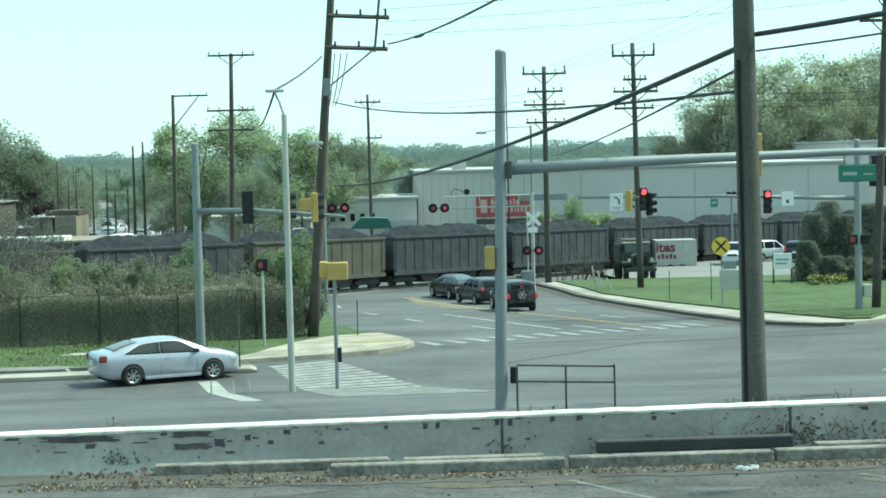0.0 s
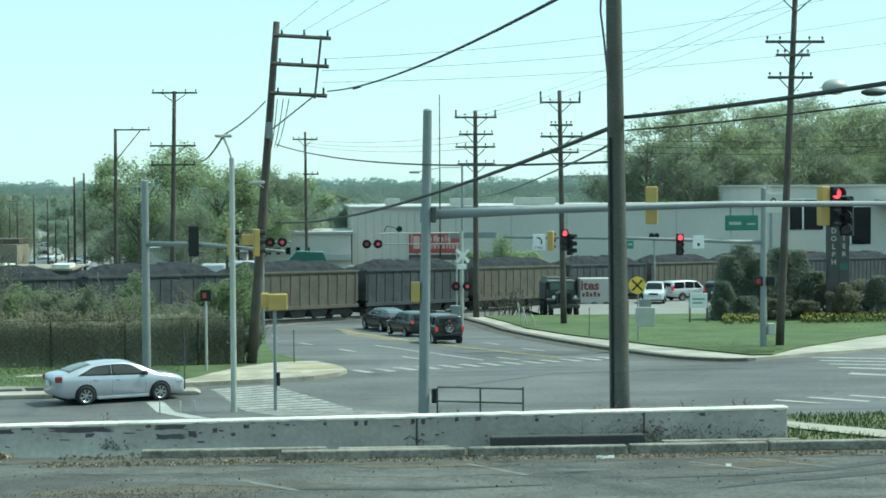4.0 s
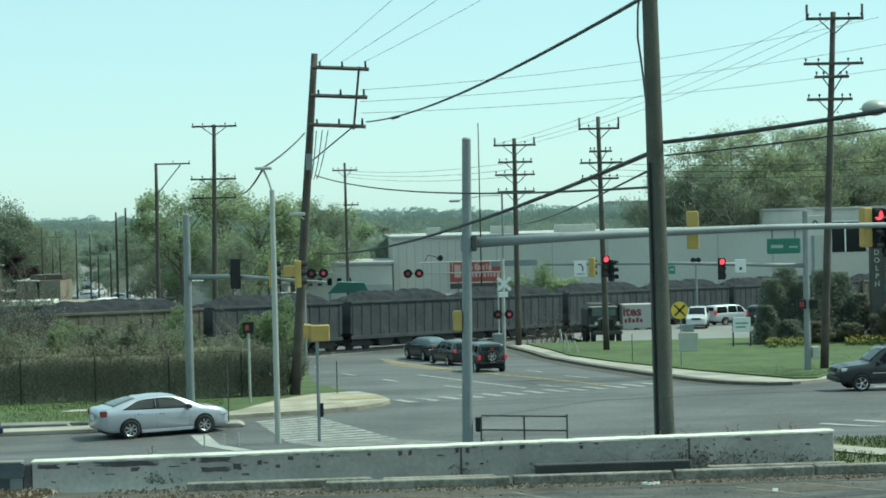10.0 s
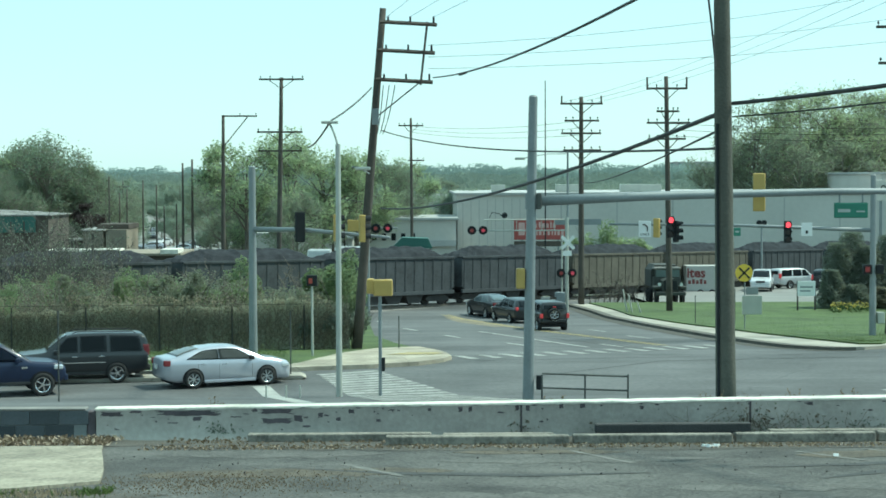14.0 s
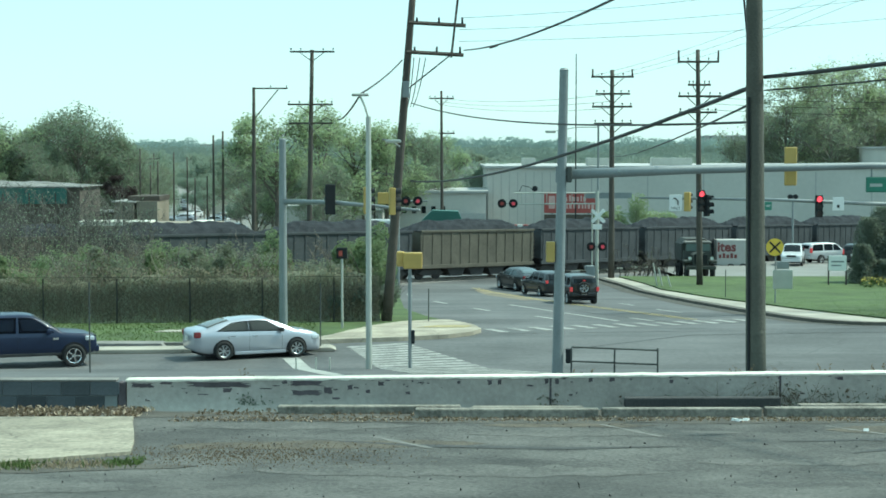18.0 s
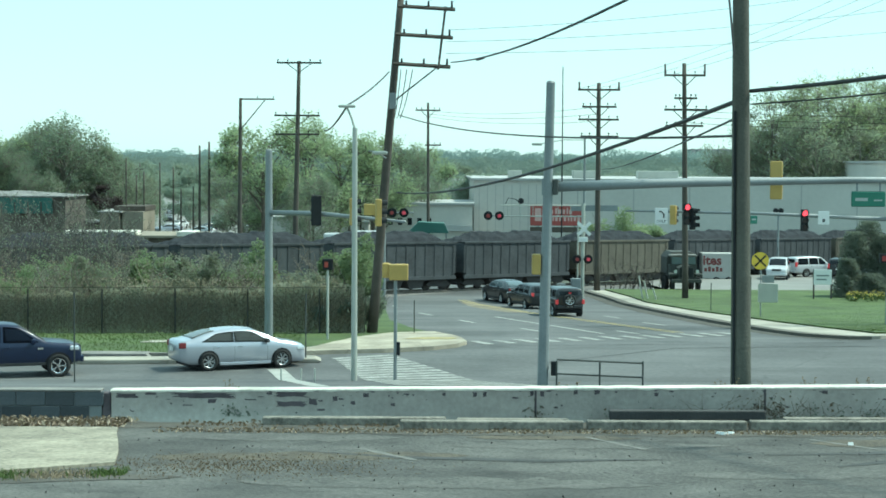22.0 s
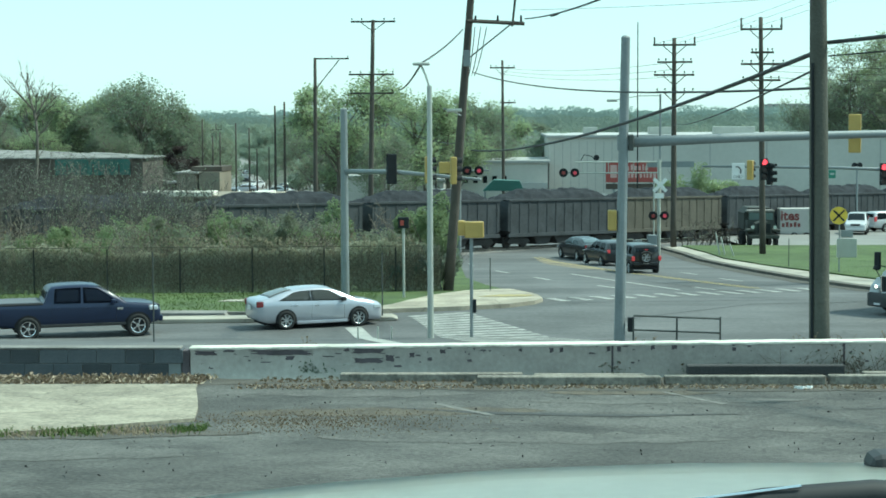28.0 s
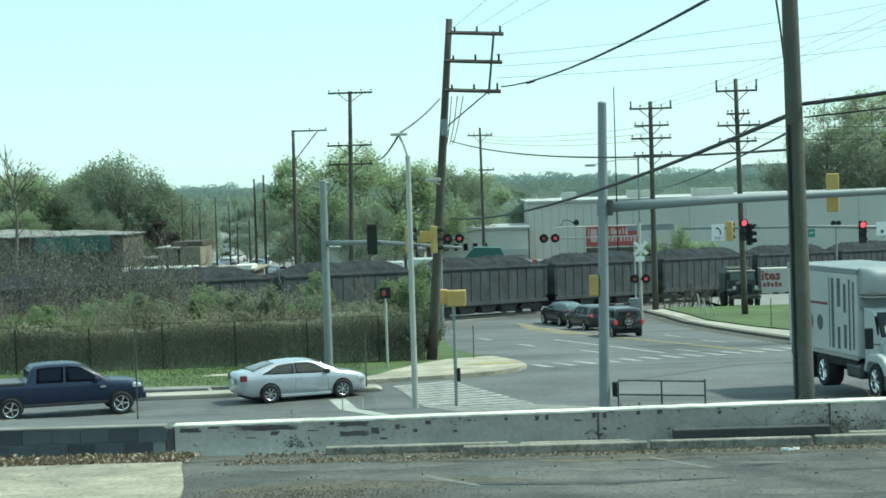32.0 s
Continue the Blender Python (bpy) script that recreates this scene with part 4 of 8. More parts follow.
wire((4.51, 26.0, 8.39), (9.0, 14.0, 9.0), 0.12, 0.032, "thick black bundled cable from the pole")
wire((4.51, 26.0, 8.2), (9.0, 14.0, 8.75), 0.12, 0.012)
wire((4.3, 26.0, 8.24), (-1.7, 78.6, 6.0), 0.45, 0.035, "thick black bundled cable from the pole")
wire((4.3, 26.0, 8.0), (11.5, 128.2, 6.9), 0.25, 0.018)
wire((0.62, 78, 11.62), (4.36, 26.0, 10.55), 0.38, 0.03)
for u, r_ in ((0.245, 0.055), (0.26, 0.04)):
    p_ = Vector((0.62, 78, 11.62)).lerp(Vector((4.36, 26.0, 10.55)), u) - Vector((0, 0, 0.38 * 4 * u * (1 - u) + 0.05))
    tagged(finish("cable_splice", rod(p_ - Vector((0.12, 0.3, 0.02)), p_ + Vector((0.12, -0.3, 0.03)), r_, r_ * 0.7, 8), CABLE), "black splice knot on the overhead cable", "cable splice")
wire((-1.6, 78, 9.35), (4.42, 26, 7.75), 0.35, 0.022)
wire((-2.95, 60, 9.2), (-2.05, 78.2, 11.2), 0.1, 0.03)
wire((-2.95, 60, 9.18), (-8.65, 140, 9.7), 0.25, 0.04)
wire((-10.9, 140, 9.5), (-2.3, 78.5, 6.3), 1.0, 0.02)
for k in range(3):
    wire((-1.4 + k, 78, 14.2), (12 + 4 * k, 20, 21), 0.6, 0.008, "thin black overhead power line")
    wire((0.4, 78, 13.0 - 0.5 * k), (26 + 3 * k, 88, 16.8 - 0.9 * k), 0.5, 0.01, "thin black overhead power line")
    wire((10.2 + 1.2 * k, 128.2, 12.6), (22.4 + 1.3 * k, 88, 16.8), 0.6, 0.01, "thin black overhead power line")
    wire((-0.7, 180, 12.4 - 0.3 * k), (11.5, 128.4, 11.3 - 0.5 * k), 0.4, 0.015, "thin black overhead power line")
    wire((16.5, 119, 10.8 - 0.4 * k), (60, 100, 12.5 - 0.4 * k), 1.2, 0.015, "thin black overhead power line")
for x, y, z, s in ((6.43, 22.0, 8.6, 0.16), (6.74, 21.4, 8.5, 0.11)):
    bm = bmesh.new()
    bmesh.ops.create_uvsphere(bm, u_segments=16, v_segments=10, radius=s)
    for v in bm.verts:
        v.co.z *= 0.62
        if s < 0.15:
            v.co.x *= 1.5
            v.co.z *= 0.7
    o = finish("cable_closure", bm, PALE_STEEL if s > 0.15 else RUST_PIPE, smooth=True)
    o.matrix_basis = pose(x, y, z)
    tagged(o, "grey cable closure hung on the overhead line", "cable closure")


# ---- signals ----
def signal_head(m, label, lit=True, housing=SIGNAL_BLACK, parent=None, material_face=None, size=1.0):
    """A three-lamp traffic signal; it faces minus y."""
    t = thing("traffic_signal", m, label, "traffic signal", "traffic signals") if parent is None else parent
    s = size
    part("housing", box(-0.17 * s, 0.17 * s, -0.02, 0.2, -0.53 * s, 0.53 * s, 0.03), housing, t)
    for k, z in enumerate((0.345, 0.0, -0.345)):
        bm = rod((0, -0.025, z * s), (0, -0.05, z * s), 0.14 * s, 0.13 * s, 18)
        part("lens", bm, RED_LAMP if lit and k == 0 else LENS_OFF, t, "red light" if lit and k == 0 else "")
        bm = bmesh.new()
        ring = []
        for a in range(-20, 201, 20):
            ca, sa = math.cos(radians(a)), math.sin(radians(a))
            ring.append([bm.verts.new((ca * r * s, y, z * s + sa * r * s)) for r, y in ((0.16, -0.02), (0.16, -0.24), (0.148, -0.24), (0.148, -0.02))])
        for u, v in zip(ring, ring[1:]):
            for q in range(4):
                bm.faces.new((u[q], v[q], v[(q + 1) % 4], u[(q + 1) % 4]))
        part("visor", bm, SIGNAL_BLACK, t)
    return t


def mast(x, y, base, top, r, label, lean=0.0):
    t = thing("signal_mast", pose(x, y, base), label, "signal pole", "signal poles")
    part("shaft", rod((-lean, 0, 0), (lean * 0.6, 0, top - base), r * 1.12, r * 0.88, 16), GALV, t, smooth=False)
    part("cap", rod((lean * 0.6, 0, top - base), (lean * 0.6, 0, top - base + 0.05), r * 0.95, r * 0.6, 16), GALV, t)
    part("base_plate", box(-r * 1.8, r * 1.8, -r * 1.8, r * 1.8, 0, 0.05, 0.01), GALV, t)
    return t


g1 = mast(2.72, 44, gz(44) - 0.1, 9.28, 0.122, "grey galvanised signal pole with long mast arm", 0.09)
part("arm", tube([(0, 0, 6.75 - g1.location.z), (3.0, 0.7, 6.86 - g1.location.z), (8, 1.9, 6.95 - g1.location.z), (13.5, 3.1, 6.93 - g1.location.z)], [0.125, 0.115, 0.085, 0.06], 12), GALV, g1, smooth=True)
part("collar", rod((0, 0, 6.56 - g1.location.z), (0, 0, 6.95 - g1.location.z), 0.145, n=16), GALV, g1)
part("arm_flange", box(0.12, 0.25, -0.15, 0.17, 6.56 - g1.location.z, 6.95 - g1.location.z, 0.03), RUST_PIPE, g1, "dark bolted arm flange")
part("signal_box", box(-0.37, -0.155, -0.12, 0.12, 4.62 - g1.location.z, 5.12 - g1.location.z, 0.03), SIGNAL_YELLOW, g1, "small yellow signal box")
part("push_button_box", box(0.12, 0.26, -0.1, 0.1, 2.15 - g1.location.z, 2.5 - g1.location.z, 0.02), SIGNAL_BLACK, g1)
signal_head(pose(8.7, 46.2, 6.93, 0, 0, 168), "yellow-backed traffic signal on the mast arm", False, SIGNAL_YELLOW, size=0.92)
sg = signal_head(pose(13.75, 46.9, 6.86, 0, 0, 20), "black traffic signal showing red on the mast arm", True, SIGNAL_BLACK)
signal_head(pose(14.15, 47.3, 6.6, 0, 0, -25), "black traffic signal turned aside on the mast arm", False)
part("mounting_box", box(-0.45, -0.17, 0.0, 0.25, -0.5, 0.55, 0.04), SIGNAL_YELLOW, sg, "yellow housing of the neighbouring head")
sgn = thing("street_sign", pose(11.2, 46.8, 6.45), "green street name sign hung from the mast arm", "street sign")
part("plate", box(-0.44, 0.44, -0.02, 0.02, -0.2, 0.2, 0.03), GREEN_SIGN, sgn)
for a, b in ((-0.34, -0.02), (0.14, 0.36)):
    part("lettering_bar", box(a, b, -0.03, -0.021, -0.05, 0.03 if a < 0 else -0.01), FADED_SIGN, sgn, "row of unreadable white letters")
for k in (-0.3, 0.3):
    part("hanger", box(k - 0.02, k + 0.02, -0.01, 0.01, 0.2, 0.42), GALV, sgn)
signal_head(pose(11.75, 89.1, 4.8, 0, 0, 150), "yellow-backed traffic signal beside the turn sign", False, SIGNAL_YELLOW, size=0.9)
gs = thing("road_sign", pose(15.5, 88.0, 4.62), "small green sign hung on the signal arm", "road sign")
part("plate", box(-0.17, 0.17, -0.015, 0.015, -0.2, 0.2, 0.02), GREEN_SIGN, gs)
part("lettering_bar", box(-0.1, 0.1, -0.022, -0.016, -0.03, 0.06), FADED_SIGN, gs)
g2 = mast(-6.92, 75, gz(75), 7.78, 0.16, "grey galvanised signal pole at the far corner")
z2 = g2.location.z
part("arm", tube([(0, 0, 5.2 - z2), (2.2, -1.6, 5.22 - z2), (5.74, -4.6, 5.0 - z2)], [0.12, 0.1, 0.06], 10), GALV, g2, smooth=True)
signal_head(pose(-4.85, 73.2, 5.35, 0, 0, 195), "black traffic signal seen from behind", False, size=1.15)
signal_head(pose(-3.2, 71.6, 5.35, 0, 0, 100), "yellow traffic signal seen from the side", False, SIGNAL_YELLOW)
signal_head(pose(-2.15, 70.6, 5.35, 0, 0, 100), "yellow traffic signal seen from the side", False, SIGNAL_YELLOW)
g3 = mast(21.9, 87, gz(87), 7.35, 0.15, "grey galvanised signal pole on the lawn corner")
z3 = g3.location.z
part("arm", tube([(0, 0, 4.7 - z3), (-6, 1.2, 4.92 - z3), (-12.5, 2.6, 4.98 - z3)], [0.11, 0.08, 0.05], 10), GALV, g3, smooth=True)
part("pedestrian_signal", box(-0.5, -0.08, -0.25, 0.1, 2.6 - z3, 3.05 - z3, 0.03), SIGNAL_BLACK, g3)
part("pedestrian_signal", box(0.12, 0.5, -0.25, 0.1, 2.6 - z3, 3.05 - z3, 0.03), SIGNAL_BLACK, g3)
part("hand_lamp", box(-0.42, -0.2, -0.27, -0.251, 2.7 - z3, 2.95 - z3), RED_DIM, g3, "dim orange hand")
part("control_box", box(0.2, 0.55, -0.2, 0.2, 0.2 - z3, 0.75 - z3, 0.03), PALE_STEEL, g3)
signal_head(pose(12.35, 88.7, 4.85, 0, 0, 5), "black traffic signal showing red", True)
signal_head(pose(12.72, 88.9, 4.62, 0, 0, 60), "black traffic signal turned aside", False)
signal_head(pose(17.9, 87.6, 4.62, 0, 0, 0), "black traffic signal showing red", True)
for x, y, z, w, hh, txt in ((11.1, 88.9, 4.75, 0.62, 0.8, "only"), (18.75, 87.3, 4.75, 0.55, 0.65, "")):
    s = thing("road_sign", pose(x, y, z), "white turn sign hung on the signal arm", "road sign")
    part("plate", box(-w / 2, w / 2, -0.015, 0.015, -hh / 2, hh / 2, 0.02), WHITE_SIGN, s)
    if txt:
        part("arrow", tube([(0.12, -0.03, -0.1), (0.12, -0.03, 0.1), (0.0, -0.03, 0.22), (-0.12, -0.03, 0.22)], 0.035, 6), BLACK_INK, s)
        letters("lettering", "ONLY", 0.17, BLACK_INK, s, pose(0, -0.02, -0.27) @ UPRIGHT)
    else:
        part("symbol", box(-0.06, 0.06, -0.022, -0.016, -0.2, -0.05), BLACK_INK, s)


# ---- street furniture near the crossing ----
lamp = thing("street_lamp", pose(-2.69, 60, 0), "pale slim street lamp post with angled head", "street lamp")
part("post", rod((0, 0, 0), (0, 0, 8.45), 0.105, 0.085, 14), PALE_STEEL, lamp)
part("bracket", tube([(0.0, 0, 8.4), (-0.12, 0, 8.8), (-0.28, 0, 9.15)], 0.035, 8), PALE_STEEL, lamp)
part("head", box(-0.55, 0.02, -0.12, 0.12, 9.12, 9.22, 0.04), PALE_STEEL, lamp)
yp = thing("pedestrian_signal", pose(-1.33, 60.5, 0), "yellow pedestrian signal boxes on a grey post", "pedestrian signal")
part("post", rod((0, 0, 0), (0, 0, 3.4), 0.06, 0.06, 12), GALV, yp)
part("signal_box", box(-0.22, 0.42, -0.2, 0.2, 3.38, 3.92, 0.04), SIGNAL_YELLOW, yp)
part("signal_box", box(-0.45, -0.2, -0.1, 0.3, 3.45, 3.95, 0.04), SIGNAL_YELLOW, yp)
part("push_button", box(0.05, 0.16, -0.08, 0.08, 0.85, 1.3, 0.02), SIGNAL_BLACK, yp)
ps = thing("pedestrian_signal", pose(-4.41, 74, gz(74) + 0.13), "pedestrian signal with lit orange hand on a post", "pedestrian signal")
part("post", rod((0, 0, 0), (0, 0, 2.9), 0.055, 0.055, 10), PALE_STEEL, ps)
part("housing", box(-0.22, 0.22, -0.12, 0.14, 2.85, 3.3, 0.03), SIGNAL_BLACK, ps)
part("hand_lamp", box(-0.13, 0.02, -0.135, -0.121, 2.96, 3.18), HAND_LAMP, ps, "lit orange hand")
rail = thing("pipe_railing", pose(0, 43, 0), "dark pipe handrail by the signal pole", "railing")
for z in (2.62, 2.28):
    part("rail", tube([(2.91, 0, z + 0.03), (4.97, 0, z - 0.05)], 0.022, 8), RUST_PIPE, rail)
for x in (2.91, 3.94, 4.97):
    part("post", rod((x, 0, 1.0), (x, 0, 2.62), 0.022, n=8), RUST_PIPE, rail)
for x, y, z0, z1, lab in ((-11.2, 56, 0, 3.25, "slim grey metal post"), (-4.73, 66, 0.15, 2.5, "slim grey metal post on the median"), (-0.9, 77.5, 0, 1.4, "grey marker post on the verge"), (17.5, 100, -1, 1.1, "thin grey sign post on the lawn"), (15.6, 102, -1, 0.6, "thin grey sign post on the lawn")):
    tagged(finish("metal_post", rod((x, y, z0), (x, y, z1), 0.024, n=8), RUST_PIPE), lab, "post")
for x in (-4.35, -3.9, -5.0):
    tagged(finish("delineator", rod((x, 58.6, gz(58.6) - 0.02), (x, 58.6, gz(58.6) + 0.42), 0.028, n=8), PALE_STEEL), "short white marker post", "post", "marker posts")


# ---- railway ----
TRACK = Vector((1.0, 1.1, 0)).normalized()
FALL = 0.022


def on_track(s, side=0.0, up=0.0):
    n = Vector((TRACK.y, -TRACK.x, 0))
    p = Vector((0, 128.75, 0)) + TRACK * s + n * side
    return Vector((p.x, p.y, -1.75 - FALL * s + up))


TRACK_POSE = Matrix((TRACK, Vector((-TRACK.y, TRACK.x, 0)), (0, 0, 1))).transposed().to_4x4() @ Matrix.Rotation(math.atan(FALL), 4, "Y")


def swept(name, profile, s0, s1, material, n=30):
    bm = bmesh.new()
    rows = [[bm.verts.new(on_track(s0 + (s1 - s0) * i / n, a, b)) for a, b in profile] for i in range(n + 1)]
    for u, v in zip(rows, rows[1:]):
        for k in range(len(profile) - 1):
            bm.faces.new((u[k], u[k + 1], v[k + 1], v[k]))
    return finish(name, bm, material)


track = tagged(swept("railway_bed", [(-2.6, -0.5), (-1.7, -0.12), (1.7, -0.12), (2.6, -0.5)], -160, 190, BALLAST), "grey ballast bed of the railway", "railway", kind="structure")
for a in (-0.72, 0.72):
    o = swept("rail", [(a - 0.04, -0.12), (a - 0.04, 0.0), (a + 0.04, 0.0), (a + 0.04, -0.12)], -160, 190, RAIL)
    o.parent = track
tie = None
for i in range(120):
    m = Matrix.Translation(on_track(-38 + 0.75 * i, 0, -0.13)) @ TRACK_POSE
    if tie is None:
        tie = part("sleeper", box(-0.11, 0.11, -1.3, 1.3, -0.1, 0.03), DARK_WOOD, track)
        tie.matrix_basis = m
    else:
        share(tie, "sleeper", track, m)

LEN, PITCH, SPEED, FRONT = 12.15, 13.05, 14.26, 0.89


def coal_car(material, label):
    """A ribbed coal hopper with a heaped load; its middle is at the origin, the rails at z = 0."""
    t = thing("coal_car", pose(0, 0, 0), label, "freight car", "coal train cars")
    hl, w = LEN / 2, 1.45
    part("body", prism([(-hl + 1.1, 0.78), (hl - 1.1, 0.78), (hl, 1.25), (hl, 3.35), (-hl, 3.35), (-hl, 1.25)], -w, w), material, t)
    for s in (-1, 1):
        part("top_chord", box(-hl - 0.02, hl + 0.02, s * w - 0.09, s * w + 0.09, 3.3, 3.46, 0.02), material, t)
        part("side_sill", box(-hl, hl, s * w - 0.07, s * w + 0.08, 0.8, 1.06, 0.02), material, t)
    rib = None
    for k in range(13):
        x = -hl + 0.25 + (LEN - 0.5) * k / 12
        m = pose(x, -w - 0.025, 2.25)
        if rib is None:
            rib = part("rib", box(-0.065, 0.065, -0.02, 0.07, -1.35, 1.06), material, t)
            rib.matrix_basis = m
        else:
            share(rib, "rib", t, m)
    bm = bmesh.new()
    nx, ny = 26, 8
    vs = []
    for i in range(nx + 1):
        u = i / nx
        ridge = min(1.0, min(u, 1 - u) * 6) ** 0.7 * (0.75 + 0.25 * noise.noise((u * 5, len(label), 0)))
        vs.append([bm.verts.new((-hl + 0.12 + (LEN - 0.24) * u, -w + 0.06 + 2 * (w - 0.06) * j / ny, 3.38 + 1.0 * ridge * math.sin(math.pi * j / ny) ** 0.8 + 0.12 * noise.noise((u * 30, j * 1.3, 2)))) for j in range(ny + 1)])
    for a, b in zip(vs, vs[1:]):
        for j in range(ny):
            bm.faces.new((a[j], a[j + 1], b[j + 1], b[j]))
    part("coal_load", bm, COAL, t, "heaped black coal")
    for s in (-1, 1):
        part("coupler", box(s * hl - 0.1, s * (hl + 0.46), -0.12, 0.12, 0.75, 1.0, 0.03) if s > 0 else box(-hl - 0.46, -hl + 0.1, -0.12, 0.12, 0.75, 1.0, 0.03), BOGIE, t)
        bx = s * (hl - 1.45)
        bg = part("bogie", prism([(bx - 1.25, 0.45), (bx - 0.9, 0.3), (bx + 0.9, 0.3), (bx + 1.25, 0.45), (bx + 0.9, 0.72), (bx - 0.9, 0.72)], -1.15, 1.15), BOGIE, t)
        for q in (-0.85, 0.85):
            bm = disc(0.42, -0.8, -0.66, 20, None, bx + q, 0.42)
            disc(0.42, 0.66, 0.8, 20, bm, bx + q, 0.42)
            rod((bx + q, -0.7, 0.42), (bx + q, 0.7, 0.42), 0.08, n=8, bm=bm)
            part("wheelset", bm, BOGIE, bg)
    for x0, x1 in ((-3.1, -1.2), (-0.9, 0.9), (1.2, 3.1)):
        part("hopper_chute", prism([(x0, 0.78), (x0 + 0.35, 0.22), (x1 - 0.35, 0.22), (x1, 0.78)], -1.25, 1.25), BOGIE, t)
    for k in range(6):
        part("rung", rod((hl - 0.05 - 0.4, -w - 0.14, 1.4 + 0.3 * k), (hl - 0.05, -w - 0.14, 1.4 + 0.3 * k), 0.015, n=5), material, t)
    return t


TAN_CARS = (0, 2, 4, 12, 13, 19, 22, 29)
black_car = coal_car(CAR_BLACK, "sooty black ribbed coal car heaped with coal on rails")
tan_car = coal_car(CAR_TAN, "faded tan ribbed coal car heaped with coal on rails")
train = {}
for k in range(-6, 41):
    src = tan_car if k in TAN_CARS else black_car
    train[k] = src if src not in train.values() else copy_thing(src, pose(0, 0, 0))


def car_rows(k):
    s0 = FRONT - PITCH * k - PITCH / 2
    times = [0, 0.25, 0.5] + [2 * i for i in range(1, 16)] + [31.5, 31.75, 32]
    return [(t, Matrix.Translation(on_track(s0 + SPEED * t + 0.01308 * t * t - 0.2395 * t - 1.54)) @ TRACK_POSE) for t in times]


# level crossing
def flashers(m, label, lit):
    t = thing("crossing_signal", m, label, "crossing signal", "crossing signals")
    for k, x in enumerate((-0.38, 0.38)):
        part("target", rod((x, 0, 0), (x, -0.06, 0), 0.3, 0.3, 20), SIGNAL_BLACK, t)
        part("hood", rod((x, -0.06, 0.02), (x, -0.3, 0.02), 0.17, 0.19, 14), SIGNAL_BLACK, t)
        part("lens", rod((x, -0.301, 0.0), (x, -0.31, 0.0), 0.125, 0.125, 16), FLASH_LAMP if k == lit else RED_DIM, t, "red flashing lamp")
    part("crossbar", rod((-0.4, 0.05, 0), (0.4, 0.05, 0), 0.04, n=8), GALV, t)
    return t


cz = gz(122)
cm = thing("crossing_mast", pose(9.95, 122, cz), "grey railway crossing mast with cantilever arm", "crossing mast")
part("post", rod((0, 0, 0), (0, 0, 4.6 - cz), 0.12, 0.12, 12), PALE_STEEL, cm)
for z in (4.45, 3.72):
    part("truss_rail", tube([(0.2, 0, z - cz), (-5.6, -0.3, z - cz)], 0.045, 8), PALE_STEEL, cm)
for k in range(7):
    part("truss_web", rod((-0.85 * k, -0.05 * k, 3.72 - cz), (-0.85 * k, -0.05 * k, 4.45 - cz), 0.03, n=6), PALE_STEEL, cm)
part("second_post", rod((-0.35, -0.2, 0), (-0.35, -0.2, 3.4 - cz), 0.05, n=8), PALE_STEEL, cm)
for a in (-45, 45):
    b = part("crossbuck_board", box(-0.6, 0.6, -0.02, 0.02, -0.11, 0.11, 0.01), WHITE_SIGN, cm)
    b.matrix_basis = pose(0.05, -0.3 - 0.02 * (a > 0), 2.9 - cz, 0, a, 0)
part("lower_sign", box(-0.3, 0.3, -0.3, -0.26, 2.0 - cz, 2.35 - cz, 0.01), WHITE_SIGN, cm)
part("relay_box", box(-0.8, -0.15, -0.3, 0.3, 0.0, 1.3, 0.03), GALV, cm)
flashers(pose(3.9, 121.6, 3.75), "railway flasher pair on the cantilever", 1)
flashers(pose(-2.4, 115, 4.1), "railway flasher pair on the near side", 1)
flashers(pose(9.9, 121.6, 0.85), "railway flasher pair on the mast", 1)
lm = thing("crossing_mast", pose(-3.3, 115.5, gz(115)), "grey railway crossing mast half hidden by trees", "crossing mast")
part("post", rod((0, 0, 0), (0, 0, 6.4), 0.12, 0.12, 12), GALV, lm)
part("arm", tube([(0, -0.2, 5.8), (1.9, -0.4, 5.8)], 0.05, 8), GALV, lm)
bell = thing("crossing_bell", pose(5.4, 121.9, 4.75), "small black lamp on the cantilever", "crossing bell")
part("dome", rod((0.35, 0, 0), (0.35, -0.12, 0), 0.2, 0.16, 16), SIGNAL_BLACK, bell)
part("bracket", tube([(0.3, 0, -0.2), (0, 0, 0.1), (-0.5, 0, 0.2), (-0.7, 0, -0.2)], 0.03, 6), SIGNAL_BLACK, bell)
gate = thing("crossing_gate", pose(9.3, 120.5, gz(120)), "lowered striped crossing gate arm", "crossing gate")
part("arm", box(-5.2, 0.0, -0.04, 0.04, 0.95, 1.07, 0.01), SIDING_SHADE, gate)
for k in range(5):
    part("stripe", box(-5.0 + 1.1 * k, -4.5 + 1.1 * k, -0.046, 0.046, 0.945, 1.075), BROWN_WALL, gate)
part("gate_box", box(-0.2, 0.4, -0.3, 0.3, 0, 1.4, 0.04), GALV, gate)


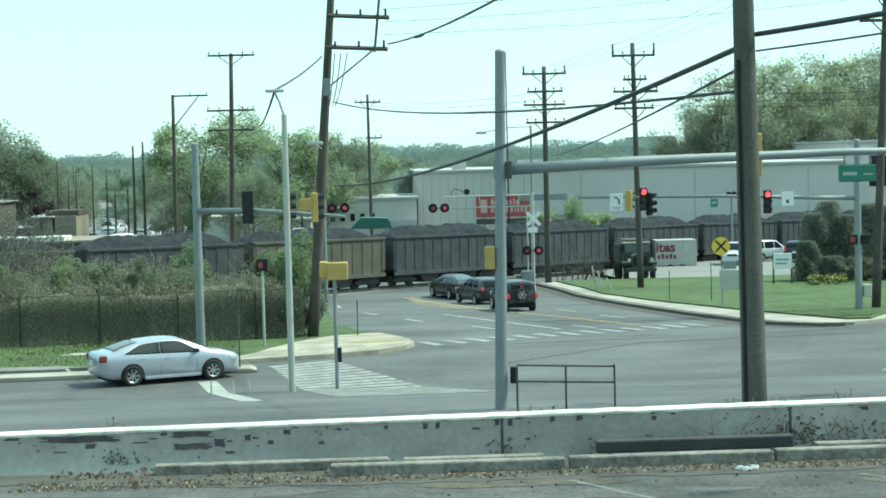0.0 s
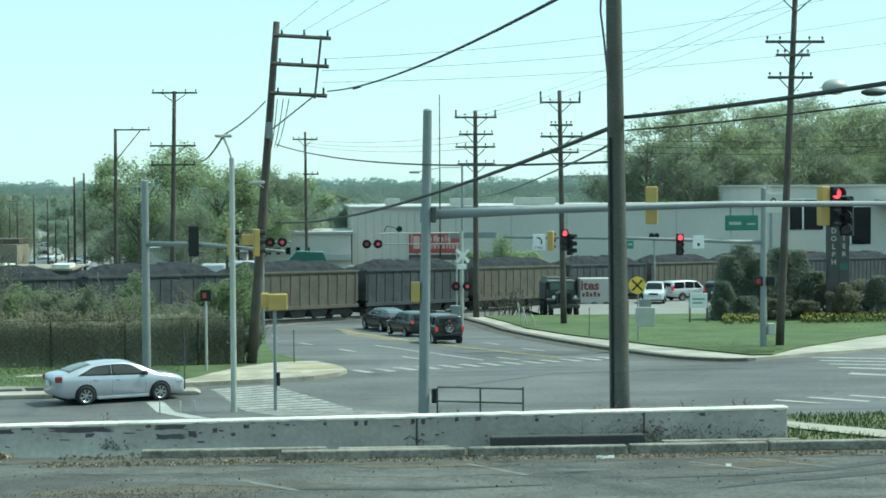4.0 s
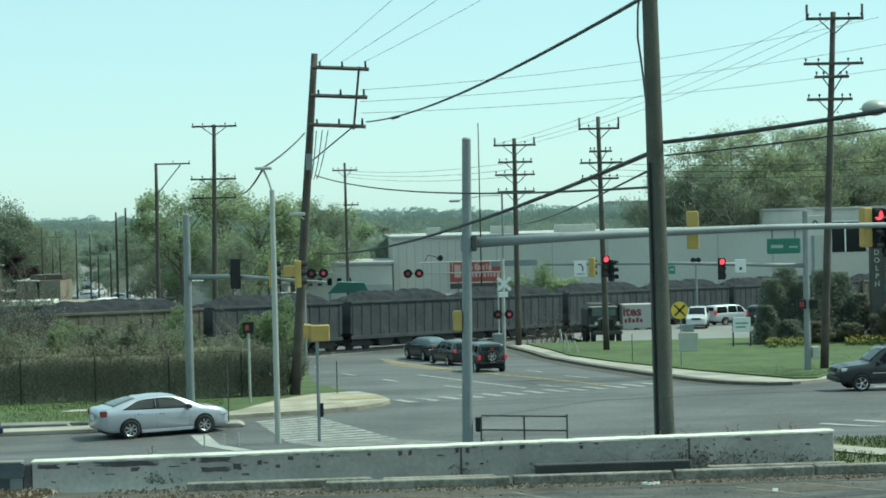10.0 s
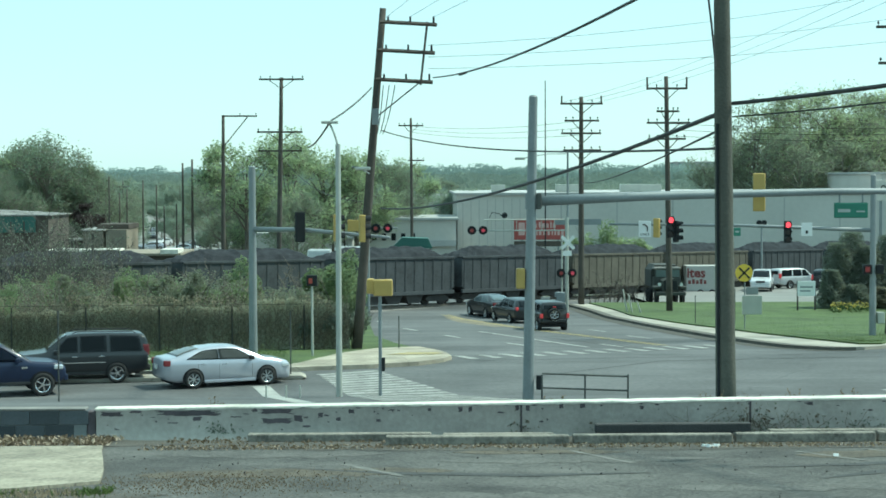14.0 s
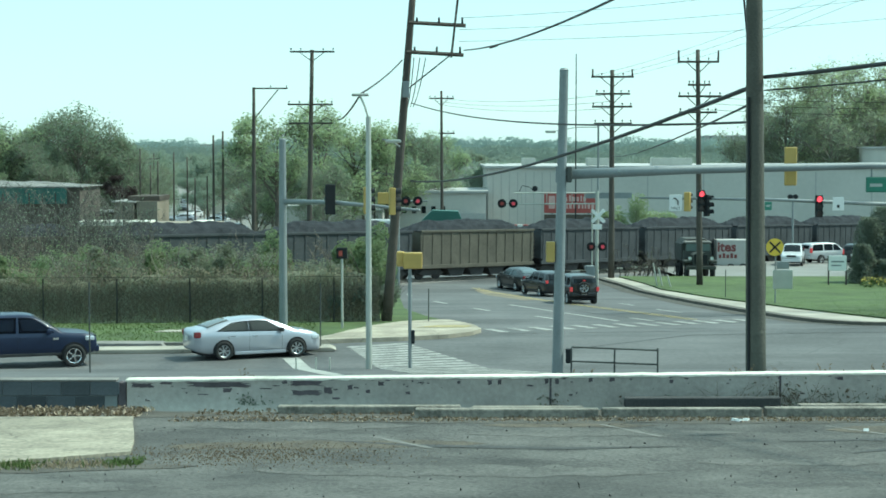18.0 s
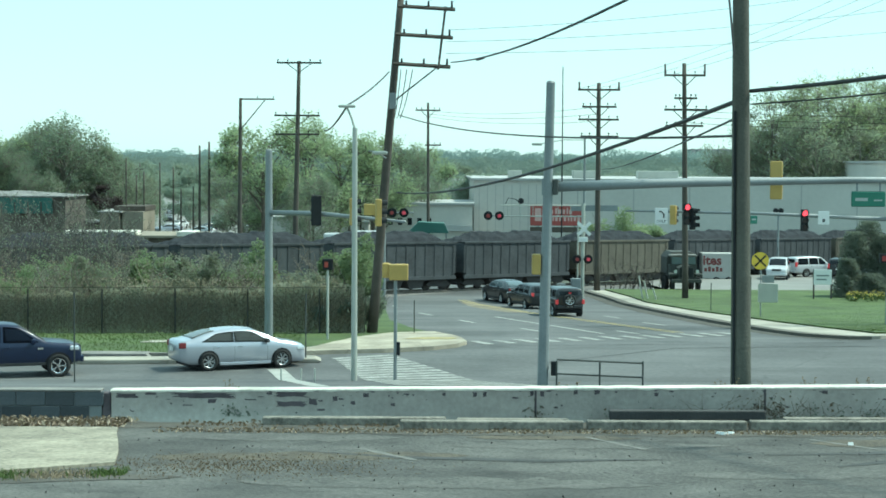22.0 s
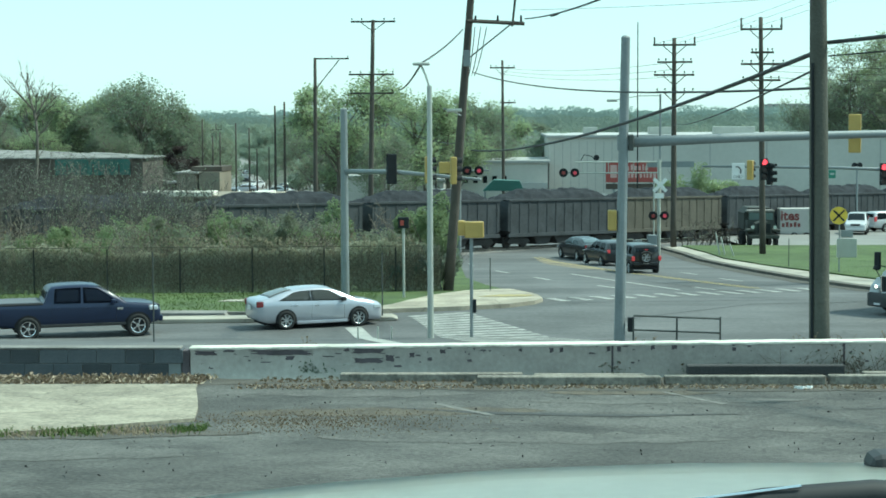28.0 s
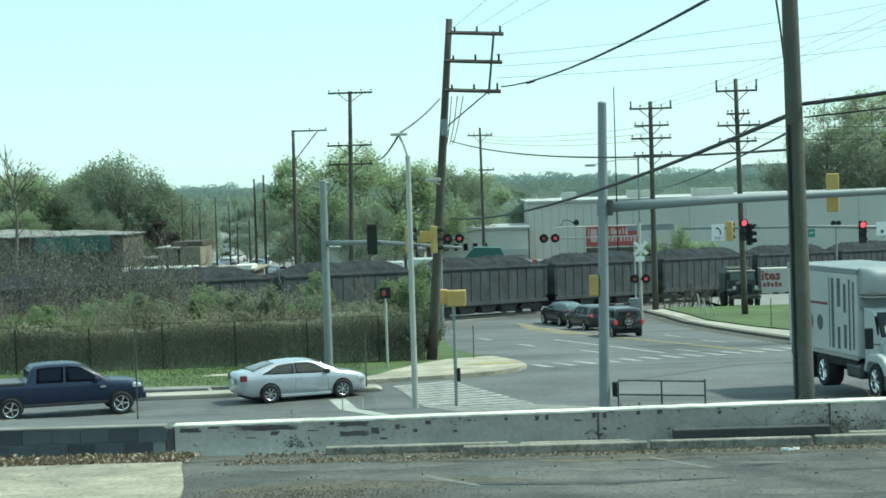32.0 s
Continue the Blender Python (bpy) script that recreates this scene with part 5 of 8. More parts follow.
# ---- vehicles: nose towards plus x, wheels at z = 0 ----
def wheel(t, x, y, r, w, side, rim=RIM, spokes=6):
    tyre = bmesh.new()
    prof = [(r * 0.66, -w / 2), (r * 0.93, -w / 2), (r, -w / 2 + 0.03), (r, w / 2 - 0.03), (r * 0.93, w / 2), (r * 0.66, w / 2)]
    n = 28
    rings = [[tyre.verts.new((math.cos(2 * math.pi * k / n) * a, b, math.sin(2 * math.pi * k / n) * a)) for a, b in prof] for k in range(n)]
    for k in range(n):
        u, v = rings[k], rings[(k + 1) % n]
        for j in range(len(prof)):
            tyre.faces.new((u[j], u[(j + 1) % 6], v[(j + 1) % 6], v[j]))
    wh = part("wheel", tyre, TYRE, t, smooth=True)
    wh.matrix_basis = pose(x, y, r)
    bm = disc(r * 0.66, side * (w / 2 - 0.06), side * (w / 2 - 0.09), 24)
    part("rim_back", bm, PLASTIC, wh)
    bm = disc(r * 0.17, side * (w / 2 - 0.02), side * (w / 2 - 0.06), 12)
    for k in range(spokes):
        a = 2 * math.pi * k / spokes
        for q in (-0.1, 0.1):
            rod((math.cos(a) * r * 0.12, side * (w / 2 - 0.035), math.sin(a) * r * 0.12), (math.cos(a + q) * r * 0.62, side * (w / 2 - 0.03), math.sin(a + q) * r * 0.62), r * 0.055, r * 0.05, 5, bm)
    part("rim", bm, rim, wh)
    bm = bmesh.new()
    m = 24
    ring = [[bm.verts.new((math.cos(2 * math.pi * k / m) * q, side * (w / 2 + yy), math.sin(2 * math.pi * k / m) * q)) for q, yy in ((r * 0.60, -0.03), (r * 0.69, -0.005))] for k in range(m)]
    for k in range(m):
        bm.faces.new((ring[k][0], ring[k][1], ring[(k + 1) % m][1], ring[(k + 1) % m][0]))
    part("rim_lip", bm, rim, wh)
    return wh


def line(table):
    """A smooth curve through a table of x and value."""
    xs, vs = [p[0] for p in table], [p[1] for p in table]
    return lambda x: sum(k * np.interp(x + d, xs, vs) for d, k in ((-0.06, 0.15), (-0.03, 0.22), (0.0, 0.26), (0.03, 0.22), (0.06, 0.15)))


class Hull:
    """A car's outer skin: lower edge, shoulder and roof line along x, with half widths at the shoulder and at the roof's edge."""

    def __init__(self, g):
        self.under, self.belt, self.top, self.wide, self.roof = (line(g[k]) for k in ("under", "belt", "top", "wide", "roof"))
        self.x0, self.x1 = g["top"][0][0], g["top"][-1][0]

    def side(self, x, z):
        """Half width of the upper side at x and height z."""
        b, w = self.belt(x), self.wide(x)
        f = min(1.0, max(0.0, (z - b) / max(self.top(x) - b, 0.02)))
        return 0.955 * w - (0.955 * w - self.roof(x)) * f ** 1.35

    def lower(self, x, z):
        u, b, w = self.under(x), self.belt(x), self.wide(x)
        return w * float(np.interp((z - u) / max(b - u, 0.05), (0.0, 0.12, 0.5, 0.8, 0.93, 1.0), (0.88, 0.965, 1.0, 0.995, 0.985, 0.955)))

    def row(self, x):
        u, b, t, r = self.under(x), self.belt(x), self.top(x), self.roof(x)
        t = max(t, b + 0.01)
        pts = [(self.lower(x, u + (b - u) * f), u + (b - u) * f) for f in (0.0, 0.05, 0.12, 0.3, 0.5, 0.7, 0.82, 0.93, 1.0)]
        pts += [(self.side(x, b + (t - b) * f), b + (t - b) * f) for f in (0.25, 0.5, 0.75, 0.87)]
        pts += [(r * 0.955, t - (t - b) * 0.045 - 0.006), (r * 0.88, t - 0.012), (r * 0.6, t + 0.004), (0.0, t + 0.014)]
        return [(-a, z) for a, z in pts] + [(a, z) for a, z in pts[-2::-1]]

    def skin(self):
        bm = bmesh.new()
        n = 72
        rows = [[bm.verts.new((x, a, z)) for a, z in self.row(x)] for x in (self.x0 + (self.x1 - self.x0) * (0.5 - 0.5 * math.cos(math.pi * (0.08 + 0.84 * i / n)) - 0.0079) / 0.9842 for i in range(n + 1))]
        for u, v in zip(rows, rows[1:]):
            for k in range(len(u)):
                bm.faces.new((u[k], v[k], v[(k + 1) % len(u)], u[(k + 1) % len(u)]))
        bm.faces.new(rows[0])
        bm.faces.new(rows[-1][::-1])
        bmesh.ops.recalc_face_normals(bm, faces=bm.faces)
        return bm

    def pane(self, s, a0, a1, b0, b1, low=0.035, high=0.095):
        """A side window from its lower and upper edges along x."""
        bm = bmesh.new()
        rows = []
        for j in range(7):
            f = j / 6
            row = []
            for i in range(9):
                xl, xu = a0 + (a1 - a0) * i / 8, b0 + (b1 - b0) * i / 8
                x = xl + (xu - xl) * f
                z0, z1 = self.belt(xl) + low, self.top(xu) - high
                z = z0 + (z1 - z0) * f
                row.append(bm.verts.new((x, s * (self.side(x, z) + 0.007), z)))
            rows.append(row)
        for u, v in zip(rows, rows[1:]):
            for i in range(8):
                bm.faces.new((u[i], u[i + 1], v[i + 1], v[i]))
        bmesh.ops.solidify(bm, geom=bm.faces[:], thickness=0.012)
        return bm

    def screen(self, xa, xb, wide=0.86):
        """A windscreen or rear window that lies on the skin between two places along x."""
        bm = bmesh.new()
        rows = []
        for i in range(9):
            x = xa + (xb - xa) * i / 8
            r, t = self.roof(x), self.top(x)
            d = 1 if xb > 0 else -1
            rows.append([bm.verts.new((x + d * 0.008, c * r * wide, t + 0.022 - 0.014 * abs(c) ** 1.5)) for c in (-1, -0.7, -0.35, 0, 0.35, 0.7, 1)])
        for u, v in zip(rows, rows[1:]):
            for k in range(6):
                bm.faces.new((u[k], u[k + 1], v[k + 1], v[k]))
        bmesh.ops.recalc_face_normals(bm, faces=bm.faces)
        bmesh.ops.solidify(bm, geom=bm.faces[:], thickness=0.012)
        return bm


def vehicle(name, m, label, category, paint, spec):
    t = thing(name, m, label, category, "road vehicles")
    g = spec
    hull = Hull(g)
    glass = g.get("glass", CAR_GLASS)
    part("body", hull.skin(), paint, t, smooth=True)
    part("windscreen", hull.screen(*g["front_glass"]), g.get("screen_glass", glass), t, smooth=True)
    part("rear_window", hull.screen(*g["rear_glass"]), glass, t, smooth=True)
    for s in (-1, 1):
        for a0, a1, b0, b1 in g["panes"]:
            part("side_window", hull.pane(s, a0, a1, b0, b1), glass, t, smooth=True)
        for dx in g.get("doors", ()):
            zs = [g["sill"] + 0.1 + (hull.belt(dx) - g["sill"] - 0.12) * k / 6 for k in range(7)]
            part("door_seam", tube([(dx, s * (hull.lower(dx, z) - 0.001), z) for z in zs], 0.005, 4), SEAM, t)
        for dx in g.get("handles", ()):
            hz = hull.belt(dx) - 0.13
            part("door_handle", box(dx - 0.1, dx + 0.1, s * hull.lower(dx, hz) - 0.012, s * hull.lower(dx, hz) + 0.025, hz - 0.02, hz + 0.02, 0.01), g.get("handle_paint", paint), t)
        mx, mz = g["mirror_x"], hull.belt(g["mirror_x"]) + 0.02
        part("mirror", box(mx - 0.07, mx + 0.09, s * (g["w"] - 0.04), s * (g["w"] + 0.17), mz, mz + 0.14, 0.035), g.get("mirror_paint", paint), t)
        part("sill", box(g["axles"][1] + 0.42, g["axles"][0] - 0.42, s * g["w"] * 0.94 - 0.03, s * g["w"] * 0.94 + 0.03, g["sill"] - 0.04, g["sill"] + 0.07, 0.02), g.get("sill_paint", PLASTIC), t)
        for bx in g["axles"]:
            bm = bmesh.new()
            r = g["r"] * g.get("arch", 1.15)
            ring = []
            for a in range(-16, 197, 8):
                ca, sa = math.cos(radians(a)), math.sin(radians(a))
                px_, pz_ = bx + ca * r, max(g["r"] + sa * r, hull.under(bx) + 0.01)
                ring.append([bm.verts.new((bx + ca * 0.02, s * (g["w"] + 0.003), g["r"] + sa * 0.02)), bm.verts.new((px_, s * (max(hull.lower(px_, pz_), g["w"] * 0.95) + 0.004), pz_))])
            for u, v in zip(ring, ring[1:]):
                bm.faces.new((u[0], u[1], v[1], v[0]))
            part("wheel_well", bm, SEAM, t)
            wheel(t, bx, s * (g["w"] - 0.085), g["r"], 0.23, s, g.get("rim", RIM), g.get("spokes", 6))
        lx = hull.x1 - g.get("lamp_back", 0.26)
        ly = hull.lower(lx, g["lamp_z"])
        part("headlamp", box(lx - 0.2, lx + 0.12, s * ly - 0.12 - 0.04 * s, s * ly + 0.06 - 0.04 * s, g["lamp_z"] - 0.075, g["lamp_z"] + 0.075, 0.035), CLEAR_LENS, t)
        tx, tz = hull.x0 + g.get("tail_in", 0.10), g["tail_z"]
        ty = hull.lower(tx, tz) - 0.03
        part("tail_lamp", box(hull.x0 + g.get("tail_out", 0.01), tx + 0.16, s * ty - 0.12, s * ty + 0.045, tz - g["tail_h"], tz + g["tail_h"], 0.03), g.get("tail", TAIL_LAMP), t, "red tail lamp")
    fx, rx = hull.x1, hull.x0
    part("grille", box(fx - 0.12, fx + 0.008, -0.42, 0.42, g["lamp_z"] - 0.12, g["lamp_z"] + 0.06, 0.02), g.get("grille", PLASTIC), t)
    if g.get("bumpers"):
        part("bumper", box(fx - 0.12, fx + 0.05, -g["w"] * 0.86, g["w"] * 0.86, g["sill"] + 0.04, g["sill"] + 0.26, 0.05), g.get("bumper", paint), t)
        part("bumper", box(rx - 0.05, rx + 0.12, -g["w"] * 0.88, g["w"] * 0.88, g["sill"] + 0.06, g["sill"] + 0.28, 0.05), g.get("bumper", paint), t)
    part("number_plate", box(rx - 0.062, rx - 0.03, -0.16, 0.16, g["plate_z"] - 0.08, g["plate_z"] + 0.08), WHITE_SIGN, t, "blank pale plate")
    part("underside", box(rx + 0.35, fx - 0.35, -g["w"] * 0.75, g["w"] * 0.75, g["sill"] - 0.05, g["sill"] + 0.25), SEAM, t)
    for bx in g["axles"]:
        part("wheel_house", box(bx - g["r"] * 1.1, bx + g["r"] * 1.1, -g["w"] * 0.86, g["w"] * 0.86, g["r"] * 0.7, g["r"] * 1.6), SEAM, t)
    return t


SEDAN = dict(w=0.915, sill=0.22, r=0.335, axles=(1.42, -1.38), lamp_z=0.70, tail_z=0.93, tail_h=0.105, plate_z=0.78,
    under=((-2.47, 0.45), (-2.35, 0.32), (-2.0, 0.23), (1.9, 0.21), (2.3, 0.20), (2.44, 0.22), (2.47, 0.30)),
    belt=((-2.47, 0.90), (-2.3, 0.985), (-1.6, 1.0), (-0.8, 0.98), (0.9, 0.94), (1.6, 0.89), (2.1, 0.81), (2.35, 0.74), (2.47, 0.62)),
    top=((-2.47, 0.92), (-2.42, 1.05), (-2.30, 1.095), (-1.98, 1.13), (-1.6, 1.265), (-1.2, 1.375), (-0.8, 1.44), (-0.3, 1.47), (0.1, 1.467), (0.4, 1.43), (0.7, 1.325), (1.05, 1.17), (1.36, 1.03), (1.5, 1.0), (1.9, 0.95), (2.2, 0.88), (2.38, 0.79), (2.47, 0.64)),
    wide=((-2.47, 0.66), (-2.42, 0.76), (-2.25, 0.85), (-1.5, 0.91), (0.0, 0.915), (1.5, 0.91), (2.0, 0.86), (2.3, 0.76), (2.42, 0.65), (2.47, 0.55)),
    roof=((-2.47, 0.54), (-2.3, 0.70), (-1.95, 0.71), (-1.0, 0.60), (0.3, 0.60), (1.3, 0.74), (1.6, 0.78), (2.2, 0.66), (2.47, 0.45)),
    front_glass=(0.42, 1.30, 0.90), rear_glass=(-1.92, -1.08, 0.86), panes=((-1.66, -0.415, -1.06, -0.41), (-0.395, 0.98, -0.39, 0.34)),
    glass=SEDAN_GLASS, mirror_paint=PLASTIC, mirror_x=0.80, doors=(0.86, -0.40, -1.20), handles=(-0.20, -1.02), handle_paint=CHROME, spokes=7, arch=1.2, tail=TAIL_OFF, sill_paint=SILVER_PAINT)
SUV = dict(w=0.98, sill=0.38, r=0.38, axles=(1.62, -1.38), lamp_z=0.95, tail_z=1.22, tail_h=0.22, plate_z=0.95, bumpers=True,
    under=((-2.6, 0.50), (-2.45, 0.42), (-2.0, 0.36), (2.1, 0.36), (2.4, 0.40), (2.6, 0.50)),
    belt=((-2.6, 1.14), (-1.0, 1.16), (1.1, 1.14), (1.6, 1.10), (2.2, 1.04), (2.5, 0.95), (2.6, 0.82)),
    top=((-2.60, 1.20), (-2.565, 1.42), (-2.51, 1.66), (-2.42, 1.80), (-2.2, 1.855), (-1.0, 1.89), (0.0, 1.885), (0.42, 1.84), (0.7, 1.68), (1.0, 1.43), (1.25, 1.22), (1.5, 1.185), (2.1, 1.13), (2.42, 1.06), (2.55, 0.96), (2.60, 0.86)),
    wide=((-2.6, 0.90), (-2.5, 0.95), (-2.2, 0.975), (1.6, 0.98), (2.2, 0.955), (2.5, 0.89), (2.6, 0.80)),
    roof=((-2.6, 0.80), (-2.3, 0.79), (0.4, 0.77), (1.25, 0.86), (2.2, 0.84), (2.6, 0.70)),
    front_glass=(0.45, 1.2, 0.90), rear_glass=(-2.585, -2.49, 0.84), panes=((-2.34, -1.14, -2.22, -1.12), (-1.02, -0.02, -1.0, -0.02), (0.06, 1.0, 0.06, 0.48)),
    doors=(0.98, 0.02, -1.06), handles=(0.2, -0.80), spokes=6, mirror_x=0.86, handle_paint=CHROME, tail_in=0.07, tail_out=0.0)


def lifted(spec, **k):
    d = dict(spec)
    d.update(k)
    return d


sedan = vehicle("sedan_car", pose(-7.05, 64.25, 0, 0, 0, 25), "silver four-door sedan waiting at the stop line", "car", SILVER_PAINT, SEDAN)
sedan.scale = (0.965, 0.98, 0.98)
# pickup
PICKUP = lifted(SUV, w=1.0, r=0.4, axles=(1.88, -1.95), sill=0.46, lamp_z=1.0, tail=TAIL_LAMP, plate_z=0.72, tail_z=1.08, tail_h=0.11,
    under=((-3.2, 0.60), (-3.0, 0.50), (-2.4, 0.44), (2.2, 0.44), (2.55, 0.48), (2.74, 0.58)),
    belt=((-3.2, 1.22), (-1.3, 1.22), (1.2, 1.19), (1.6, 1.16), (2.4, 1.08), (2.65, 0.98), (2.74, 0.86)),
    top=((-3.2, 1.23), (-1.40, 1.23), (-1.36, 1.26), (-1.30, 1.50), (-1.25, 1.72), (-1.12, 1.83), (-0.6, 1.87), (0.1, 1.87), (0.48, 1.83), (0.8, 1.66), (1.15, 1.43), (1.45, 1.25), (1.6, 1.22), (2.3, 1.165), (2.58, 1.10), (2.69, 1.0), (2.74, 0.90)),
    wide=((-3.2, 0.95), (-3.0, 0.985), (1.6, 1.0), (2.3, 0.98), (2.6, 0.92), (2.74, 0.84)),
    roof=((-3.2, 0.90), (-1.45, 0.92), (-1.15, 0.80), (0.45, 0.78), (1.45, 0.88), (2.3, 0.86), (2.74, 0.72)),
    front_glass=(0.5, 1.4, 0.9), rear_glass=(-1.335, -1.255, 0.84), panes=((-1.05, -0.12, -1.0, -0.10), (-0.02, 1.2, -0.02, 0.56)), screen_glass=SEDAN_GLASS,
    glass=NAVY_GLASS, doors=(1.12, -0.06, -1.12), handles=(0.12, -0.92), handle_paint=NAVY_PAINT, rim=CHROME, spokes=5, mirror_x=1.0, arch=1.2, tail_in=0.08)
pickup = vehicle("pickup_truck", pose(-14.75, 61.25, 0, 0, 0, 20), "dark navy crew-cab pickup truck waiting behind the sedan", "pickup truck", NAVY_PAINT, PICKUP)
pickup.scale = (0.96, 0.97, 0.97)
for s in (-1, 1):
    part("bed_rail", box(-3.14, -1.42, s * 0.90 - 0.06, s * 0.90 + 0.06, 1.21, 1.275, 0.02), PLASTIC, pickup)
part("bed_cover", box(-3.12, -1.42, -0.91, 0.91, 1.277, 1.31, 0.012), BED_COVER, pickup, "dull grey bed cover")
part("rear_bumper", box(-3.33, -3.15, -0.9, 0.9, 0.55, 0.75, 0.04), CHROME, pickup)
part("fender_badge", box(1.15, 1.35, -1.012, -1.0, 0.98, 1.05), CHROME, pickup)
# the large moving SUV
big = vehicle("suv_car", pose(18.4, 72.5, 0, 0, 0, 180), "glossy black large sport utility vehicle driving by", "car", BLACK_PAINT, lifted(SUV, tail=TAIL_OFF, rim=CHROME, spokes=5, tail_h=0.2, bumper=PLASTIC))
big.scale = (0.95, 0.95, 0.95)
part("roof_rack", tube([(-2.1, 0.66, 1.86), (-2.0, 0.66, 1.92), (0.1, 0.66, 1.94), (0.25, 0.66, 1.87)], 0.02, 6), PLASTIC, big)
part("roof_rack", tube([(-2.1, -0.66, 1.86), (-2.0, -0.66, 1.92), (0.1, -0.66, 1.94), (0.25, -0.66, 1.87)], 0.02, 6), PLASTIC, big)
for s in (-1, 1):
    part("side_trim", box(-0.95, 1.15, s * 0.99 - 0.01, s * 0.99 + 0.01, 0.78, 0.82), CHROME, big)
# queue at the crossing, seen from behind
JEEP = lifted(SUV, w=0.86, r=0.4, axles=(1.35, -1.3), sill=0.5, lamp_z=0.95, tail_z=0.98, tail_h=0.14, plate_z=0.75,
    under=((-2.0, 0.58), (-1.8, 0.50), (1.7, 0.50), (2.0, 0.6)),
    belt=((-2.0, 1.16), (0.8, 1.15), (1.9, 1.05), (2.0, 0.98)),
    top=((-2.0, 1.20), (-1.975, 1.45), (-1.94, 1.68), (-1.86, 1.79), (-1.6, 1.82), (0.3, 1.82), (0.5, 1.76), (0.7, 1.5), (0.9, 1.22), (1.1, 1.18), (1.8, 1.12), (1.96, 1.04), (2.0, 1.0)),
    wide=((-2.0, 0.82), (-1.8, 0.86), (1.4, 0.86), (2.0, 0.76)),
    roof=((-2.0, 0.74), (-1.8, 0.72), (0.4, 0.71), (0.9, 0.78), (2.0, 0.68)),
    front_glass=(0.5, 0.86, 0.9), rear_glass=(-1.99, -1.93, 0.84), panes=((-1.75, -0.98, -1.70, -0.97), (-0.9, -0.1, -0.9, -0.1), (-0.03, 0.7, -0.03, 0.44)), doors=(0.72, -0.06, -0.94), handles=(0.12, -0.75), mirror_x=0.6)
jeep = vehicle("offroad_car", pose(6.95, 99.9, gz(99.9), 0, 0, 102), "black boxy off-road car with rear spare wheel, brake lights on", "car", BLACK_PAINT, JEEP)
jeep.scale = (0.9, 0.93, 0.89)
sp = wheel(jeep, -2.12, 0.05, 0.38, 0.22, -1)
sp.matrix_basis = pose(-2.14, 0.05, 1.08, 0, 0, -90)
part("third_brake_lamp", box(-2.06, -2.0, -0.08, 0.08, 1.5, 1.56), TAIL_LAMP, jeep)
for s in (-1, 1):
    part("fender_flare", box(-1.8, -0.8, s * 0.86 - 0.06, s * 0.86 + 0.1, 0.84, 0.92, 0.03), PLASTIC, jeep)
CROSSOVER = lifted(SUV, w=0.93, r=0.36, sill=0.34, tail_h=0.11, tail_z=1.08, lamp_z=0.85, bumpers=False, plate_z=0.8,
    under=((-2.45, 0.50), (-2.3, 0.36), (2.2, 0.33), (2.5, 0.45)),
    belt=((-2.45, 1.06), (-1.0, 1.06), (1.2, 1.02), (2.2, 0.90), (2.5, 0.74)),
    top=((-2.45, 1.10), (-2.38, 1.30), (-2.25, 1.50), (-2.05, 1.63), (-1.5, 1.69), (-0.4, 1.71), (0.2, 1.68), (0.55, 1.55), (1.2, 1.15), (1.4, 1.09), (2.1, 0.98), (2.4, 0.88), (2.5, 0.76)),
    wide=((-2.45, 0.84), (-2.2, 0.92), (1.6, 0.93), (2.2, 0.88), (2.5, 0.72)),
    roof=((-2.45, 0.72), (-2.1, 0.68), (0.2, 0.66), (1.2, 0.80), (2.5, 0.64)),
    front_glass=(0.3, 1.15, 0.9), rear_glass=(-2.42, -2.15, 0.86), panes=((-1.95, -1.0, -1.78, -0.98), (-0.92, 0.0, -0.92, 0.0), (0.06, 0.95, 0.06, 0.36)), doors=(0.95, 0.02, -0.96), mirror_x=0.8)
q2 = vehicle("suv_car", pose(5.8, 109.6, gz(109.6), 0, 0, 108), "dark crossover waiting in the queue, brake lights on", "car", BLACK_PAINT, CROSSOVER)
q2.scale = (0.9, 0.92, 0.9)
vehicle("sedan_car", pose(4.6, 117.6, gz(117.6), 0, 0, 110), "dark grey sedan waiting first at the crossing", "car", BLACK_PAINT, lifted(SEDAN, glass=PALE_GLASS, sill_paint=BLACK_PAINT))
# parking lot
for x, y, rz, paint, lab in ((28.5, 150, -104, WHITE_PAINT, "white sport utility vehicle parked in the lot"), (32.4, 155, 24, WHITE_PAINT, "white sport utility vehicle parked in the lot"), (34.2, 152, 70, BLACK_PAINT, "dark sport utility vehicle parked in the lot"), (36.4, 152, 60, SILVER_PAINT, "silver sport utility vehicle parked in the lot")):
    o = vehicle("suv_car", pose(x, y, park_z(y) + 0.03, 0, 0, rz), lab, "car", paint, SUV)
    o.scale = (0.9, 0.9, 0.92)
for x, y, rz, paint in ((-13, 190, 20, SILVER_PAINT), (-9, 188, 10, WHITE_PAINT), (-17.5, 196, 0, WHITE_PAINT), (-22, 205, 40, BLACK_PAINT), (-27, 225, 60, SILVER_PAINT), (-35, 260, 80, WHITE_PAINT), (-24, 215, 70, WHITE_PAINT)):
    vehicle("sedan_car", pose(x, y, gz(y) + 0.03, 0, 0, rz), "car parked far off behind the railway", "car", paint, SEDAN)


